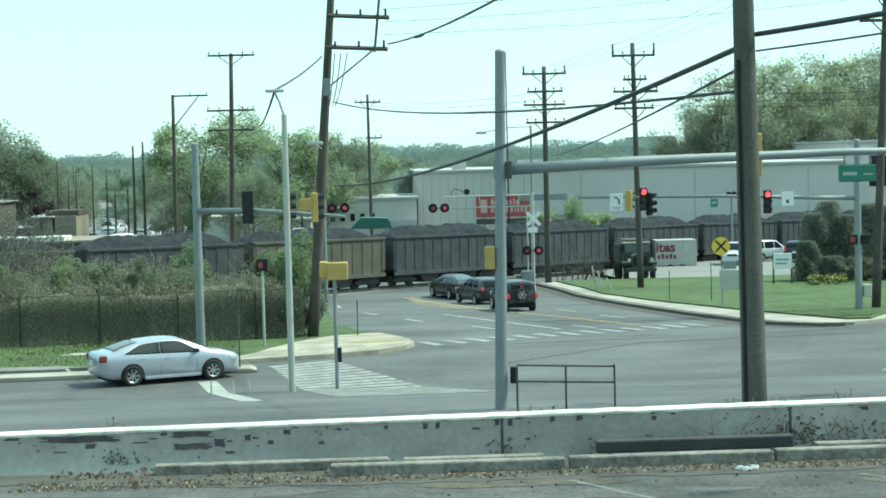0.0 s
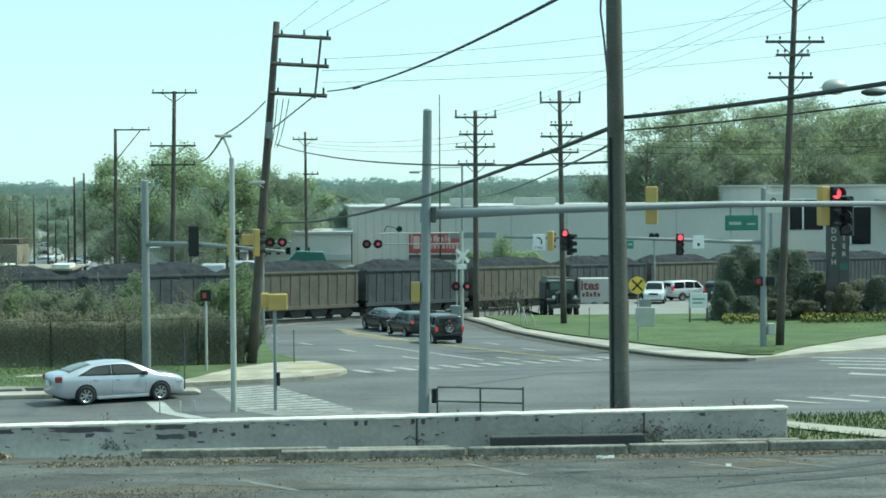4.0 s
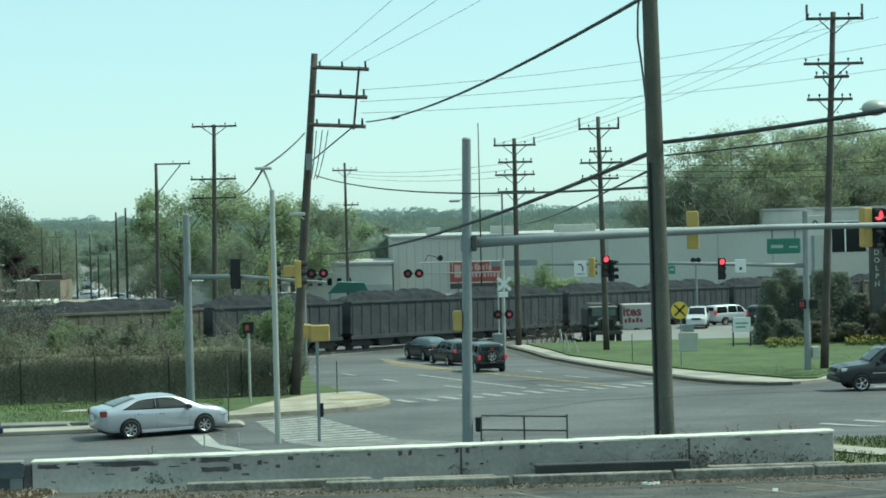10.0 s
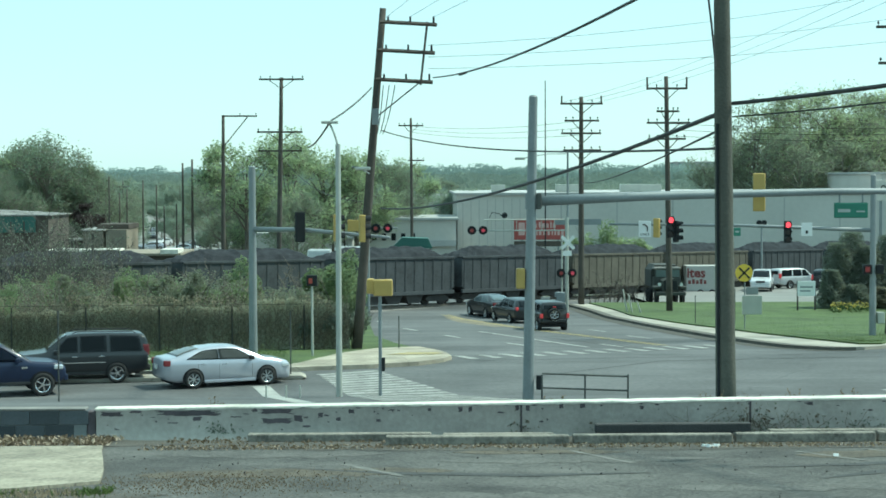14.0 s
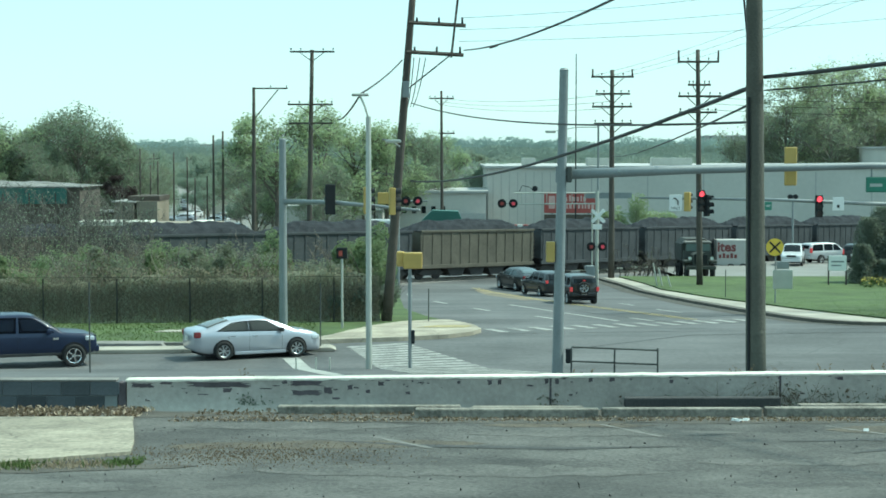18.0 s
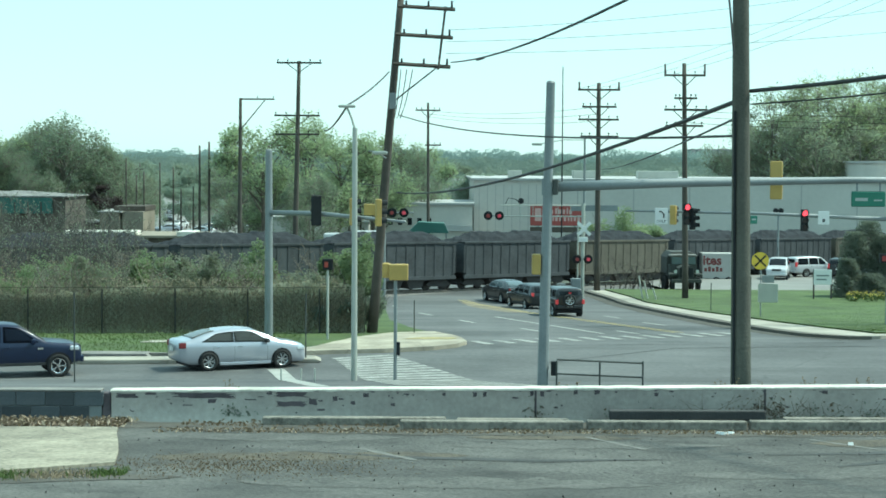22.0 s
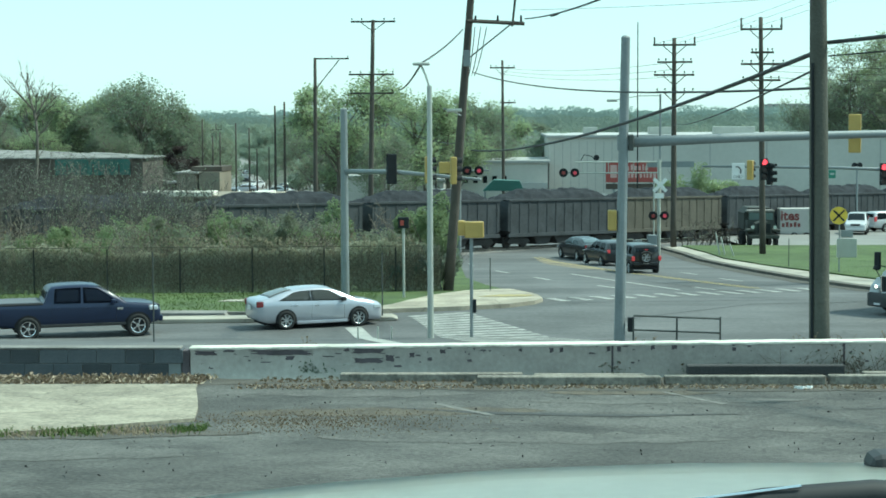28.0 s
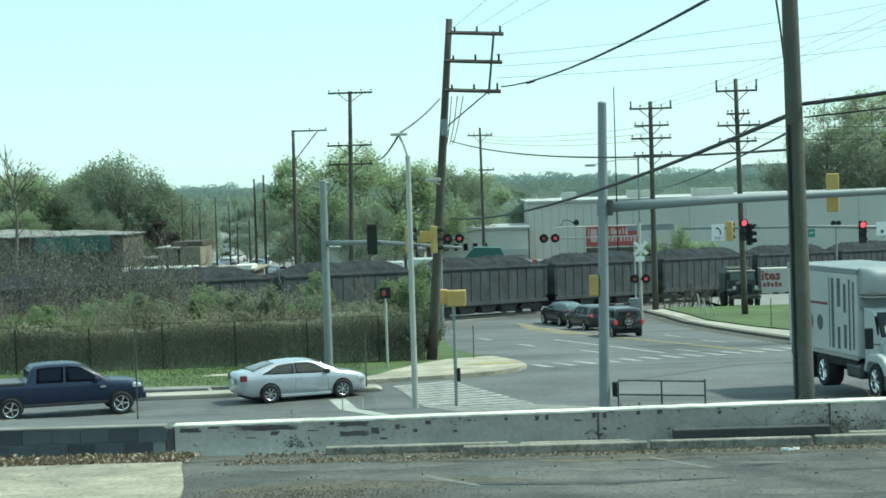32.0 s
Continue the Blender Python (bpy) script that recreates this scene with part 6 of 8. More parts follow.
def cargo_truck(m):
    """Old olive truck, cab towards minus y, parked on the lawn."""
    t = thing("cargo_truck", m, "old olive army truck parked by the lawn", "truck")
    part("chassis", box(-0.9, 0.9, -2.8, 3.2, 0.75, 1.0, 0.03), OLIVE_PAINT, t)
    part("hood", prism([(-0.62, 1.0), (0.62, 1.0), (0.58, 1.75), (0.3, 1.9), (-0.3, 1.9), (-0.58, 1.75)], -2.9, -1.3), OLIVE_PAINT, t)
    for s in (-1, 1):
        part("fender", box(s * 1.0 - 0.28, s * 1.0 + 0.28, -2.9, -1.4, 1.15, 1.35, 0.1), OLIVE_PAINT, t)
        part("headlamp", rod((s * 0.85, -2.95, 1.5), (s * 0.85, -2.8, 1.5), 0.13, n=12), CLEAR_LENS, t)
        wheel(t, s * 1.0, -2.2, 0.5, 0.3, s, OLIVE_PAINT).matrix_basis = pose(s * 1.0, -2.2, 0.5, 0, 0, 90)
        for y in (1.2, 2.4):
            wheel(t, s * 1.0, y, 0.5, 0.35, s, OLIVE_PAINT).matrix_basis = pose(s * 1.0, y, 0.5, 0, 0, 90)
        part("door", box(s * 1.02 - 0.04, s * 1.02 + 0.04, -1.3, -0.3, 1.1, 1.95, 0.02), OLIVE_PAINT, t)
    part("grille", box(-0.5, 0.5, -2.97, -2.9, 1.1, 1.75, 0.02), SIGNAL_BLACK, t)
    part("bumper", box(-1.15, 1.15, -3.2, -3.0, 0.7, 0.95, 0.03), OLIVE_PAINT, t)
    part("cab", box(-1.02, 1.02, -1.3, -0.3, 1.0, 1.9, 0.06), OLIVE_PAINT, t)
    part("windscreen", box(-0.92, 0.92, -1.33, -1.27, 1.95, 2.45, 0.02), PALE_GLASS, t)
    part("windscreen_frame", box(-1.0, 1.0, -1.3, -1.22, 1.88, 2.52, 0.02), OLIVE_PAINT, t)
    part("cab_roof", box(-1.05, 1.05, -1.35, -0.2, 2.5, 2.66, 0.06), TIMBER, t)
    part("canvas_body", prism([(-1.15, 1.2), (1.15, 1.2), (1.15, 2.4), (0.8, 2.8), (-0.8, 2.8), (-1.15, 2.4)], -0.2, 3.3, bevel=0.05), OLIVE_PAINT, t)
    return t


cargo_truck(pose(17.9, 131.5, park_z(131.5) + 0.03, 0, 0, 2)).scale = (0.93, 0.8, 1.0)


def loft(rings):
    """A closed skin over rings with the same number of points."""
    bm = bmesh.new()
    vv = [[bm.verts.new(p) for p in ring] for ring in rings]
    n = len(vv[0])
    for a, b in zip(vv, vv[1:]):
        for i in range(n):
            bm.faces.new((a[i], a[(i + 1) % n], b[(i + 1) % n], b[i]))
    bm.faces.new(vv[0][::-1])
    bm.faces.new(vv[-1])
    bmesh.ops.recalc_face_normals(bm, faces=bm.faces[:])
    return bm


def rounded(x, y, z0, z1, r, n=4):
    """A ring across x: a rectangle of half width y from z0 to z1 with round corners."""
    out = []
    for cy, cz, a0 in ((y - r, z1 - r, 0), (r - y, z1 - r, 90), (r - y, z0 + r, 180), (y - r, z0 + r, 270)):
        for k in range(n + 1):
            a = radians(a0 + 90 * k / n)
            out.append((x, cy + r * math.cos(a), cz + r * math.sin(a)))
    return out


def box_truck(m):
    """White delivery truck: nose towards plus x, front axle at the origin."""
    t = thing("box_truck", m, "white box truck with faded side graphics turning", "truck", "road vehicles")
    part("cargo_box", box(-6.6, -1.0, -1.22, 1.22, 1.05, 3.65, 0.04), TRUCK_WHITE, t)
    part("roof_rail", box(-6.62, -0.98, -1.24, 1.24, 3.5, 3.68, 0.03), GALV, t)
    for s in (-1, 1):
        for x0, x1, z0, z1 in ((-1.32, -1.2, 1.3, 3.3), (-1.62, -1.5, 1.25, 3.35), (-2.02, -1.82, 2.35, 3.2), (-2.0, -1.8, 1.3, 2.0), (-2.5, -2.25, 2.5, 3.35), (-2.5, -2.3, 1.25, 1.9), (-2.95, -2.75, 1.25, 3.35), (-3.15, -3.08, 1.25, 3.35)):
            part("side_graphic", box(x0, x1, s * 1.222 - 0.004, s * 1.222 + 0.004, z0, z1), DARK_GRAPHIC, t, "dark vertical graphic")
        for x0 in (-3.9, -4.7):
            part("side_graphic", rod((x0, s * 1.218, 1.95), (x0, s * 1.226, 1.95), 0.24, 0.24, 20), DARK_GRAPHIC, t, "dark round graphic")
        part("side_stripe", box(-6.4, -3.25, s * 1.222 - 0.004, s * 1.222 + 0.004, 2.5, 2.58), DARK_RED_INK, t, "thin dark red stripe")
        part("bottom_rail", box(-6.6, -1.0, s * 1.2 - 0.02, s * 1.2 + 0.035, 1.0, 1.14, 0.01), RIM, t)
        part("side_skirt", box(-6.5, -1.1, s * 1.15 - 0.03, s * 1.15 + 0.03, 0.75, 1.05), SEAM, t)
        part("fuel_tank", box(-2.0, -0.9, s * 1.0 - 0.2, s * 1.0 + 0.2, 0.45, 0.9, 0.1), BUMPER_GREY, t)
        wheel(t, 0.0, s * 1.0, 0.5, 0.28, s, CHROME, 8)
        wheel(t, -3.75, s * 0.98, 0.5, 0.5, s, CHROME, 8)
        part("mud_flap", box(-4.4, -4.37, s * 0.98 - 0.3, s * 0.98 + 0.3, 0.2, 0.95), SEAM, t)
        part("fender", prism([(-0.75, 0.75), (-0.6, 1.1), (-0.3, 1.26), (0.2, 1.3), (0.6, 1.2), (0.88, 0.98), (0.98, 0.72), (0.72, 0.66), (0.55, 0.88), (0.3, 1.02), (-0.3, 1.02), (-0.5, 0.92), (-0.62, 0.7)], min(s * 1.17, s * 0.72), max(s * 1.17, s * 0.72), bevel=0.05), TRUCK_WHITE, t)
        lamp = part("headlamp", box(0.8, 0.985, s * 0.86 - 0.17, s * 0.86 + 0.17, 0.84, 1.02, 0.05), CLEAR_LENS, t)
        part("bulb", rod((0.985, s * 0.84, 0.93), (0.992, s * 0.84, 0.93), 0.06, 0.05, 12), LIT_HEADLAMP, lamp, "lit warm white bulb")
        part("fog_lamp", box(1.19, 1.215, s * 0.62 - 0.13, s * 0.62 + 0.13, 0.33, 0.4, 0.01), CLEAR_LENS, t)
        part("mirror_arm", tube([(0.25, s * 1.05, 1.55), (0.3, s * 1.35, 1.6)], 0.02, 6), SIGNAL_BLACK, t)
        part("mirror", box(0.22, 0.34, s * 1.38 - 0.13, s * 1.38 + 0.1, 1.45, 2.05, 0.03), SIGNAL_BLACK, t)
        part("hood_mirror", rod((0.85, s * 0.98, 1.5), (0.8, s * 0.98, 1.62), 0.11, 0.09, 10), SIGNAL_BLACK, t)
        part("mirror_stem", rod((0.7, s * 0.85, 1.15), (0.85, s * 0.98, 1.5), 0.015, n=6), SIGNAL_BLACK, t)
        part("door_window", box(-0.72, 0.05, s * 1.02 - 0.02, s * 1.02 + 0.02, 1.78, 2.36, 0.02), CAR_GLASS, t)
    rings = []
    for x, w, top in ((-0.1, 0.98, 1.74), (0.2, 0.94, 1.70), (0.6, 0.84, 1.60), (0.9, 0.72, 1.49), (1.02, 0.64, 1.40), (1.06, 0.58, 1.30)):
        rings.append([(x, y * w, z) for y, z in ((1.0, 0.7), (1.0, top - 0.42), (0.97, top - 0.2), (0.84, top - 0.06), (0.5, top - 0.01), (0.0, top), (-0.5, top - 0.01), (-0.84, top - 0.06), (-0.97, top - 0.2), (-1.0, top - 0.42), (-1.0, 0.7))])
    part("hood", loft(rings), TRUCK_WHITE, t, "", True)
    part("grille", box(1.0, 1.085, -0.5, 0.5, 0.76, 1.32, 0.03), SIGNAL_BLACK, t)
    for k in range(9):
        part("grille_slat", box(1.086, 1.096, -0.44 + 0.11 * k - 0.012, -0.44 + 0.11 * k + 0.012, 0.8, 1.28), PLASTIC, t)
    for a, b, c, d in ((-0.025, 0.025, 0.76, 1.34), (-0.54, -0.49, 0.74, 1.34), (0.49, 0.54, 0.74, 1.34), (-0.54, 0.54, 1.3, 1.36), (-0.54, 0.54, 0.73, 0.78)):
        part("grille_frame", box(1.06, 1.112, a, b, c, d, 0.012), CHROME, t)
    part("bumper", loft([rounded(x, w, z0, 0.74, 0.06) for x, w, z0 in ((0.75, 1.18, 0.3), (1.0, 1.17, 0.28), (1.15, 1.08, 0.27), (1.2, 0.9, 0.28))]), BUMPER_GREY, t, "dark grey moulded bumper", True)
    part("number_plate", box(1.2, 1.214, -0.02, 0.3, 0.36, 0.52), WHITE_SIGN, t, "blank pale plate")
    part("cab", prism([(-0.95, 0.7), (0.1, 0.7), (0.1, 1.72), (-0.22, 2.49), (-0.4, 2.56), (-0.95, 2.58)], -1.05, 1.05, bevel=0.06), TRUCK_WHITE, t)
    ws = part("windscreen", box(-0.02, 0.02, -0.965, 0.965, -0.38, 0.38, 0.018), CAR_GLASS, t)
    ws.matrix_basis = pose(-0.045, 0, 2.1, 0, -22.5, 0)
    part("windscreen_pillar", box(0.02, 0.03, -0.012, 0.012, -0.37, 0.37), PLASTIC, ws)
    part("dash_paper", box(0.021, 0.026, -0.82, -0.66, -0.3, -0.06), SIDING_SHADE, ws, "pale paper behind the glass")
    for y in (-0.45, 0.3):
        part("wiper", tube([(0.04, y - 0.3, -0.36), (0.045, y, -0.33), (0.04, y + 0.35, -0.26)], 0.012, 6), SIGNAL_BLACK, ws)
    # darker grey sheet stands in for the shade on the box's front
    part("shade_panel", box(-1.0, -0.93, -1.14, 1.14, 2.5, 3.0, 0.02), GALV, t, "grey panel for the shade above the cab")
    unit = part("cooling_unit", loft([rounded(x, w, z0, z1, r) for x, w, z0, z1, r in ((-1.0, 1.17, 2.92, 3.72, 0.06), (-0.55, 1.16, 2.9, 3.72, 0.14), (-0.3, 1.12, 2.94, 3.66, 0.2), (-0.2, 1.02, 3.02, 3.56, 0.22), (-0.17, 0.88, 3.1, 3.48, 0.18))]), UNIT_GREY, t, "rounded pale grey cooling unit", True)
    part("air_slot", loft([rounded(x, 0.66, 3.3, 3.46, 0.075) for x in (-0.24, -0.155)]), SIGNAL_BLACK, unit, "dark oval air slot", True)
    part("trim_bar", box(-0.22, -0.16, -0.48, 0.48, 3.17, 3.2, 0.01), SIGNAL_BLACK, unit)
    part("unit_sill", box(-0.96, -0.32, -1.15, 1.15, 2.86, 2.9, 0.01), PALE_STEEL, t)
    part("chassis", box(-6.4, 0.9, -0.6, 0.6, 0.5, 0.95), SEAM, t)
    for k in range(5):
        part("marker_lamp", box(-0.32, -0.26, -0.6 + 0.3 * k - 0.04, -0.6 + 0.3 * k + 0.04, 2.36, 2.41), SIGNAL_YELLOW, t)
    return t


truck = box_truck(pose(90, 100, 0))
truck.scale = (1.06, 1.13, 1.1)
trailer = thing("sign_trailer", pose(23.7, 150, park_z(150) - 0.4), "white box trailer with red lettering parked in the lot", "trailer")
part("box_body", box(-1.65, 1.65, -1.0, 1.0, 0.45, 2.55, 0.04), SIDING_SHADE, trailer)
letters("lettering", "ites", 1.1, DARK_RED_INK, trailer, pose(-0.85, -1.012, 1.95) @ UPRIGHT, bold=0.035)
for k in range(5):
    part("lettering_bar", box(-1.5 + 0.32 * k, -1.28 + 0.32 * k, -1.012, -1.0, 1.05, 1.35 + 0.1 * (k % 2)), DARK_RED_INK, trailer, "unreadable dark letter")
part("door", box(0.6, 1.4, -1.02, -1.0, 0.8, 2.3, 0.01), PALE_STEEL, trailer)
for s in (-0.5, 0.5):
    wheel(trailer, s, -0.95, 0.3, 0.2, -1)


# ---- buildings behind the railway ----
def building(name, x0, x1, y0, y1, top, label, wallmat, roofmat=ROOF, base=None, eave=0.25, fascia=0.3):
    z = gz(y0) - 0.5 if base is None else base
    t = thing(name, pose(x0, y0, z), label, "building", "")
    w, d, h = x1 - x0, y1 - y0, top - z
    part("wall", box(0, w, 0, d, 0, h), wallmat, t)
    part("roof", box(-eave, w + eave, -eave, d + eave, h, h + fascia, 0.03), roofmat, t)
    return t


wh = building("warehouse", 4.4, 56, 210, 250, 5.2, "long white warehouse behind the railway", SIDING)
for k in range(9):
    part("panel_seam", box(0.6 + 0.95 * k, 0.68 + 0.95 * k, -0.04, 0.0, 0.5, 9.6), SIDING_SHADE, wh)
for k in range(6):
    part("panel_seam", box(12 + 6.5 * k, 12.15 + 6.5 * k, -0.03, 0.0, 0.5, 9.6), SIDING_SHADE, wh)
for x, w in ((13.5, 3.2), (22, 4.8), (5, 1.6)):
    u = thing("roof_unit", pose(4.4 + x, 216, 5.5), "pale metal rooftop air unit", "roof unit")
    part("casing", box(-w / 2, w / 2, -1, 1, 0, 0.9, 0.05), PALE_STEEL, u)
rs = thing("shop_sign", pose(13.3, 199, 0.4), "large red sign with white lettering on posts", "sign")
part("board", box(-2.9, 2.9, -0.1, 0.1, 0.0, 2.3, 0.05), RED_SIGN, rs)
rsr = random.Random(3)
for z0, z1, xa, xb in ((1.3, 1.95, -1.3, 1.6), (0.5, 1.15, -1.3, 2.3)):
    a = xa
    while a < xb:
        w = rsr.uniform(0.14, 0.34)
        tall = rsr.choice((0.7, 0.75, 1.0))
        part("lettering_bar", box(a, a + w, -0.12, -0.1, z0, z0 + (z1 - z0) * tall), FADED_LETTER, rs)
        a += w + rsr.uniform(0.1, 0.2)
part("emblem", box(-2.4, -1.7, -0.12, -0.1, 0.5, 1.9), FADED_LETTER, rs)
for x in (-2, 2):
    part("leg", box(x - 0.1, x + 0.1, -0.05, 0.05, gz(199) - 0.4, 0), GALV, rs)
part("lower_board", box(-2.9, 2.9, -0.08, 0.08, -0.75, -0.15, 0.03), BROWN_WALL, rs)
aw = thing("awning", pose(3.9, 203.5, -2.0), "red and white striped awning", "awning")
for k in range(11):
    part("awning_stripe", box(0.62 * k, 0.62 * k + 0.6, -0.4, 0.4, 0.0, 0.95), RED_SIGN if k % 2 else WHITE_SIGN, aw)
wb = building("shop", -6.2, 4.2, 206, 224, 2.4, "low white shop with small windows", SIDING)
for k in range(5):
    f = part("window", box(0.8 + 1.1 * k, 1.3 + 1.1 * k, -0.06, 0.02, 4.9, 5.7), CAR_GLASS, wb)
part("fascia", box(5.2, 10.4, -0.4, 0, 4.2, 4.9), ROOF, wb)
tent = thing("canopy", pose(-0.6, 168, gz(168)), "green canopy roof on thin posts", "canopy")
part("roof", prism([(-2.0, 4.2), (1.8, 4.2), (1.4, 5.1), (-1.0, 5.2)], -1.5, 1.5), TEAL, tent)
for x in (-1.8, 1.6):
    for y in (-1.3, 1.3):
        part("post", rod((x, y, 0), (x, y, 4.3), 0.08, n=8), GALV, tent)
for x, w, z in ((-6.5, 3.0, 1.2), (-9.5, 2.2, 0.4)):
    u = thing("box_van", pose(x, 172, gz(172)), "white box van parked behind the railway", "van")
    part("body", box(-w / 2, w / 2, -1.2, 1.2, 0.5, 0.4 - gz(172) + z * 0.3, 0.15), WHITE_PAINT, u)
    part("cab", box(w / 2, w / 2 + 1.2, -1.1, 1.1, 0.5, 2.4, 0.2), WHITE_PAINT, u)
    for s in (-1, 1):
        wheel(u, s * w * 0.3, -1.1, 0.38, 0.22, -1)
gw = building("warehouse", -90, -35.2, 172, 182, 3.75, "long low brown building with a patched pale roof", BROWN_WALL, WORN_ROOF, fascia=0.12)
part("green_panel", box(46.4, 53.6, -0.3, 0, 6.3, 7.8), TEAL, gw, "dull green panel on the wall")
for k in range(24):
    bm = bmesh.new()
    a, b = 54.6 - 2.28 * (k + 1), 54.6 - 2.28 * k
    za, zb = (7.98 + 0.6 * min(1.0, max(0.0, (54.6 - u) / 16)) + 0.05 * ((k * 7) % 3) for u in (a, b))
    row = [bm.verts.new(v) for v in ((a, 0.1, 7.975), (b, 0.1, 7.975), (b, 9.5, zb), (a, 9.5, za))]
    low = [bm.verts.new((v.co.x, v.co.y, 7.972)) for v in row]
    bm.faces.new(row)
    bm.faces.new(low[::-1])
    for i in range(4):
        bm.faces.new((row[i], low[i], low[(i + 1) % 4], row[(i + 1) % 4]))
    part("roof_sheet", bm, WORN_ROOF, gw)
for k in range(12):
    part("panel_seam", box(40 + 1.25 * k, 40.12 + 1.25 * k, -0.34, -0.302, 3.5, 7.35), BROWN_WALL, gw)
tb = building("shed", -34.35, -32.35, 185, 195, 1.95, "small tan block building with a taller brown-topped wing", TAN_WALL, SIDING_SHADE, fascia=0.16)
up = -tb.location.z
part("annex", box(-2.6, 0, 1, 6, 0, up + 0.9), BROWN_WALL, tb)
part("annex_roof", box(-2.7, -0.26, 0.8, 6.2, up + 0.9, up + 1.05), SIDING_SHADE, tb)
part("wing", box(2.26, 4.38, 0.3, 8, 0, up + 2.08), TAN_WALL, tb)
part("wing_parapet", box(1.2, 4.45, 1.2, 8.1, up + 2.12, up + 2.6), BROWN_WALL, tb, "dark brown parapet")
part("door", box(0.9, 1.1, -0.05, 0.0, up - 1.2, up + 1.7), BROWN_WALL, tb)
fr = building("shed", -29, -19, 142, 150, 1.25, "long low shed with a patched white roof beside the railway", BROWN_WALL, TAN_WALL, eave=0.3, fascia=0.2)
for a, b in ((-0.2, 5.4), (8.7, 10.1)):
    part("roof_sheet", box(a, b, -0.34, 3, 1.4 - fr.location.z, 1.75 - fr.location.z, 0.02), WALL_CAP, fr, "white roof sheet")
far = building("office_block", 251, 296, 1800, 1840, 21, "pale blue office block on the far horizon", GALV)
for k in range(6):
    part("window_band", box(2 + 7 * k, 7 + 7 * k, -0.5, 0, 3, 20), SIDING_SHADE, far)
for x, y, w, z in ((-2.5, 420, 7, 2.0), (2.5, 430, 4, 1.8), (-30, 330, 8, 1.0), (-38, 420, 9, 3.0), (-20, 300, 5, 0.0)):
    b = building("house", x, x + w, y, y + 8, z + 1, "small pale building among far trees", SIDING)
rb = building("shopping_centre", 61, 160, 238, 270, 7.5, "white shopping centre with dark windows", SIDING)
for a, b, c, d in ((1.5, 7.0, 7.0, 11.0), (8.0, 13.5, 5.0, 10.0), (16, 50, 3.5, 9.5)):
    w = part("window", box(a, b, -0.1, 0.05, c, d), CAR_GLASS, rb)
    part("window_frame", box(a - 0.15, b + 0.15, -0.14, -0.105, d, d + 0.2), WHITE_SIGN, w)
    part("window_frame", box((a + b) / 2 - 0.1, (a + b) / 2 + 0.1, -0.14, -0.105, c, d), WHITE_SIGN, w)
part("canopy", box(14, 55, -4, 0, 10.2, 11.0), ROOF, rb)
totem = thing("sign_tower", pose(35.3, 120, gz(120)), "dark sign tower with stacked white letters", "sign")
part("tower", box(-0.74, 0.0, -0.3, 0.3, 0, 7.25, 0.03), SIGN_DARK, totem)
part("tower", box(0.004, 0.74, -0.27, 0.3, 0, 7.75, 0.03), SIGN_DARK, totem)
for k, ch in enumerate("NDOLPH"):
    letters("lettering", ch, 0.5, SIDING, totem, pose(-0.36, -0.32, 6.75 - 0.53 * k) @ UPRIGHT, 0.01)
for k, ch in enumerate("CENTER"):
    letters("lettering", ch, 0.5, SIDING, totem, pose(0.36, -0.29, 7.3 - 0.53 * k) @ UPRIGHT, 0.01)
part("emblem", box(0.1, 0.6, -0.3, -0.27, 3.6, 4.05), TEAL, totem)
ws = thing("wall_sign", pose(35.6, 139, 6.0), "pale sign panel with a dark oval", "sign")
part("panel", box(-0.7, 1.0, -0.05, 0.05, -0.6, 1.0, 0.03), SIDING, ws)
letters("lettering", "0", 1.1, BLACK_INK, ws, pose(0.15, -0.06, 0.2) @ UPRIGHT, 0.01)
part("post", box(-0.1, 0.1, 0.06, 0.2, gz(139) - 6.0, 0), GALV, ws)
dr = thing("street_lamp", pose(12.5, 140, 3.6), "grey street lamp with a long street name blade", "street lamp")
part("blade", box(-2.0, 1.6, -0.03, 0.03, 0, 0.45), GALV, dr, "long grey street name blade")
part("post", rod((-1.0, 0.08, gz(140) - 3.6), (-1.0, 0.08, 5.6), 0.11, 0.08, 10), GALV, dr)
part("lamp_arm", tube([(-1.0, 0.08, 5.5), (-2.6, 0.08, 5.5), (-4.4, 0.08, 5.2)], 0.035, 6), GALV, dr)
part("lamp_head", box(-5.1, -4.3, -0.1, 0.26, 5.05, 5.25, 0.06), PALE_STEEL, dr)
cp = thing("crossing_signal", pose(29.6, 156, gz(156)), "thin grey post with a small dark signal head", "crossing signal")
part("post", rod((0, 0, 0), (0, 0, 3.3 - gz(156)), 0.09, n=10), GALV, cp)
for x in (-0.22, 0.22):
    part("lamp_head", rod((x, 0.1, 3.3 - gz(156)), (x, -0.2, 3.3 - gz(156)), 0.24, 0.2, 14), SIGNAL_BLACK, cp)

# ---- signs on the lawn ----
rr = thing("railway_sign", pose(17.1, 95, gz(95) + 0.2), "round yellow railway warning sign on a post", "road sign")
part("plate", rod((0, 0, 2.95), (0, -0.03, 2.95), 0.46, 0.46, 28), YELLOW_SIGN, rr)
for a in (45, -45):
    b = part("cross", box(-0.4, 0.4, -0.008, 0.008, -0.045, 0.045), BLACK_INK, rr)
    b.matrix_basis = pose(0, -0.045, 2.95, 0, a, 0)
part("post", rod((0.05, 0.05, 0), (0.05, 0.05, 3.3), 0.035, n=8), GALV, rr)
part("notice_board", box(-0.1, 0.95, -0.05, 0.0, 0.75, 1.75, 0.02), PALE_STEEL, rr, "pale notice below the round sign")
part("notice_board", box(0.1, 0.75, -0.05, 0.0, 1.8, 2.2, 0.02), GALV, rr)
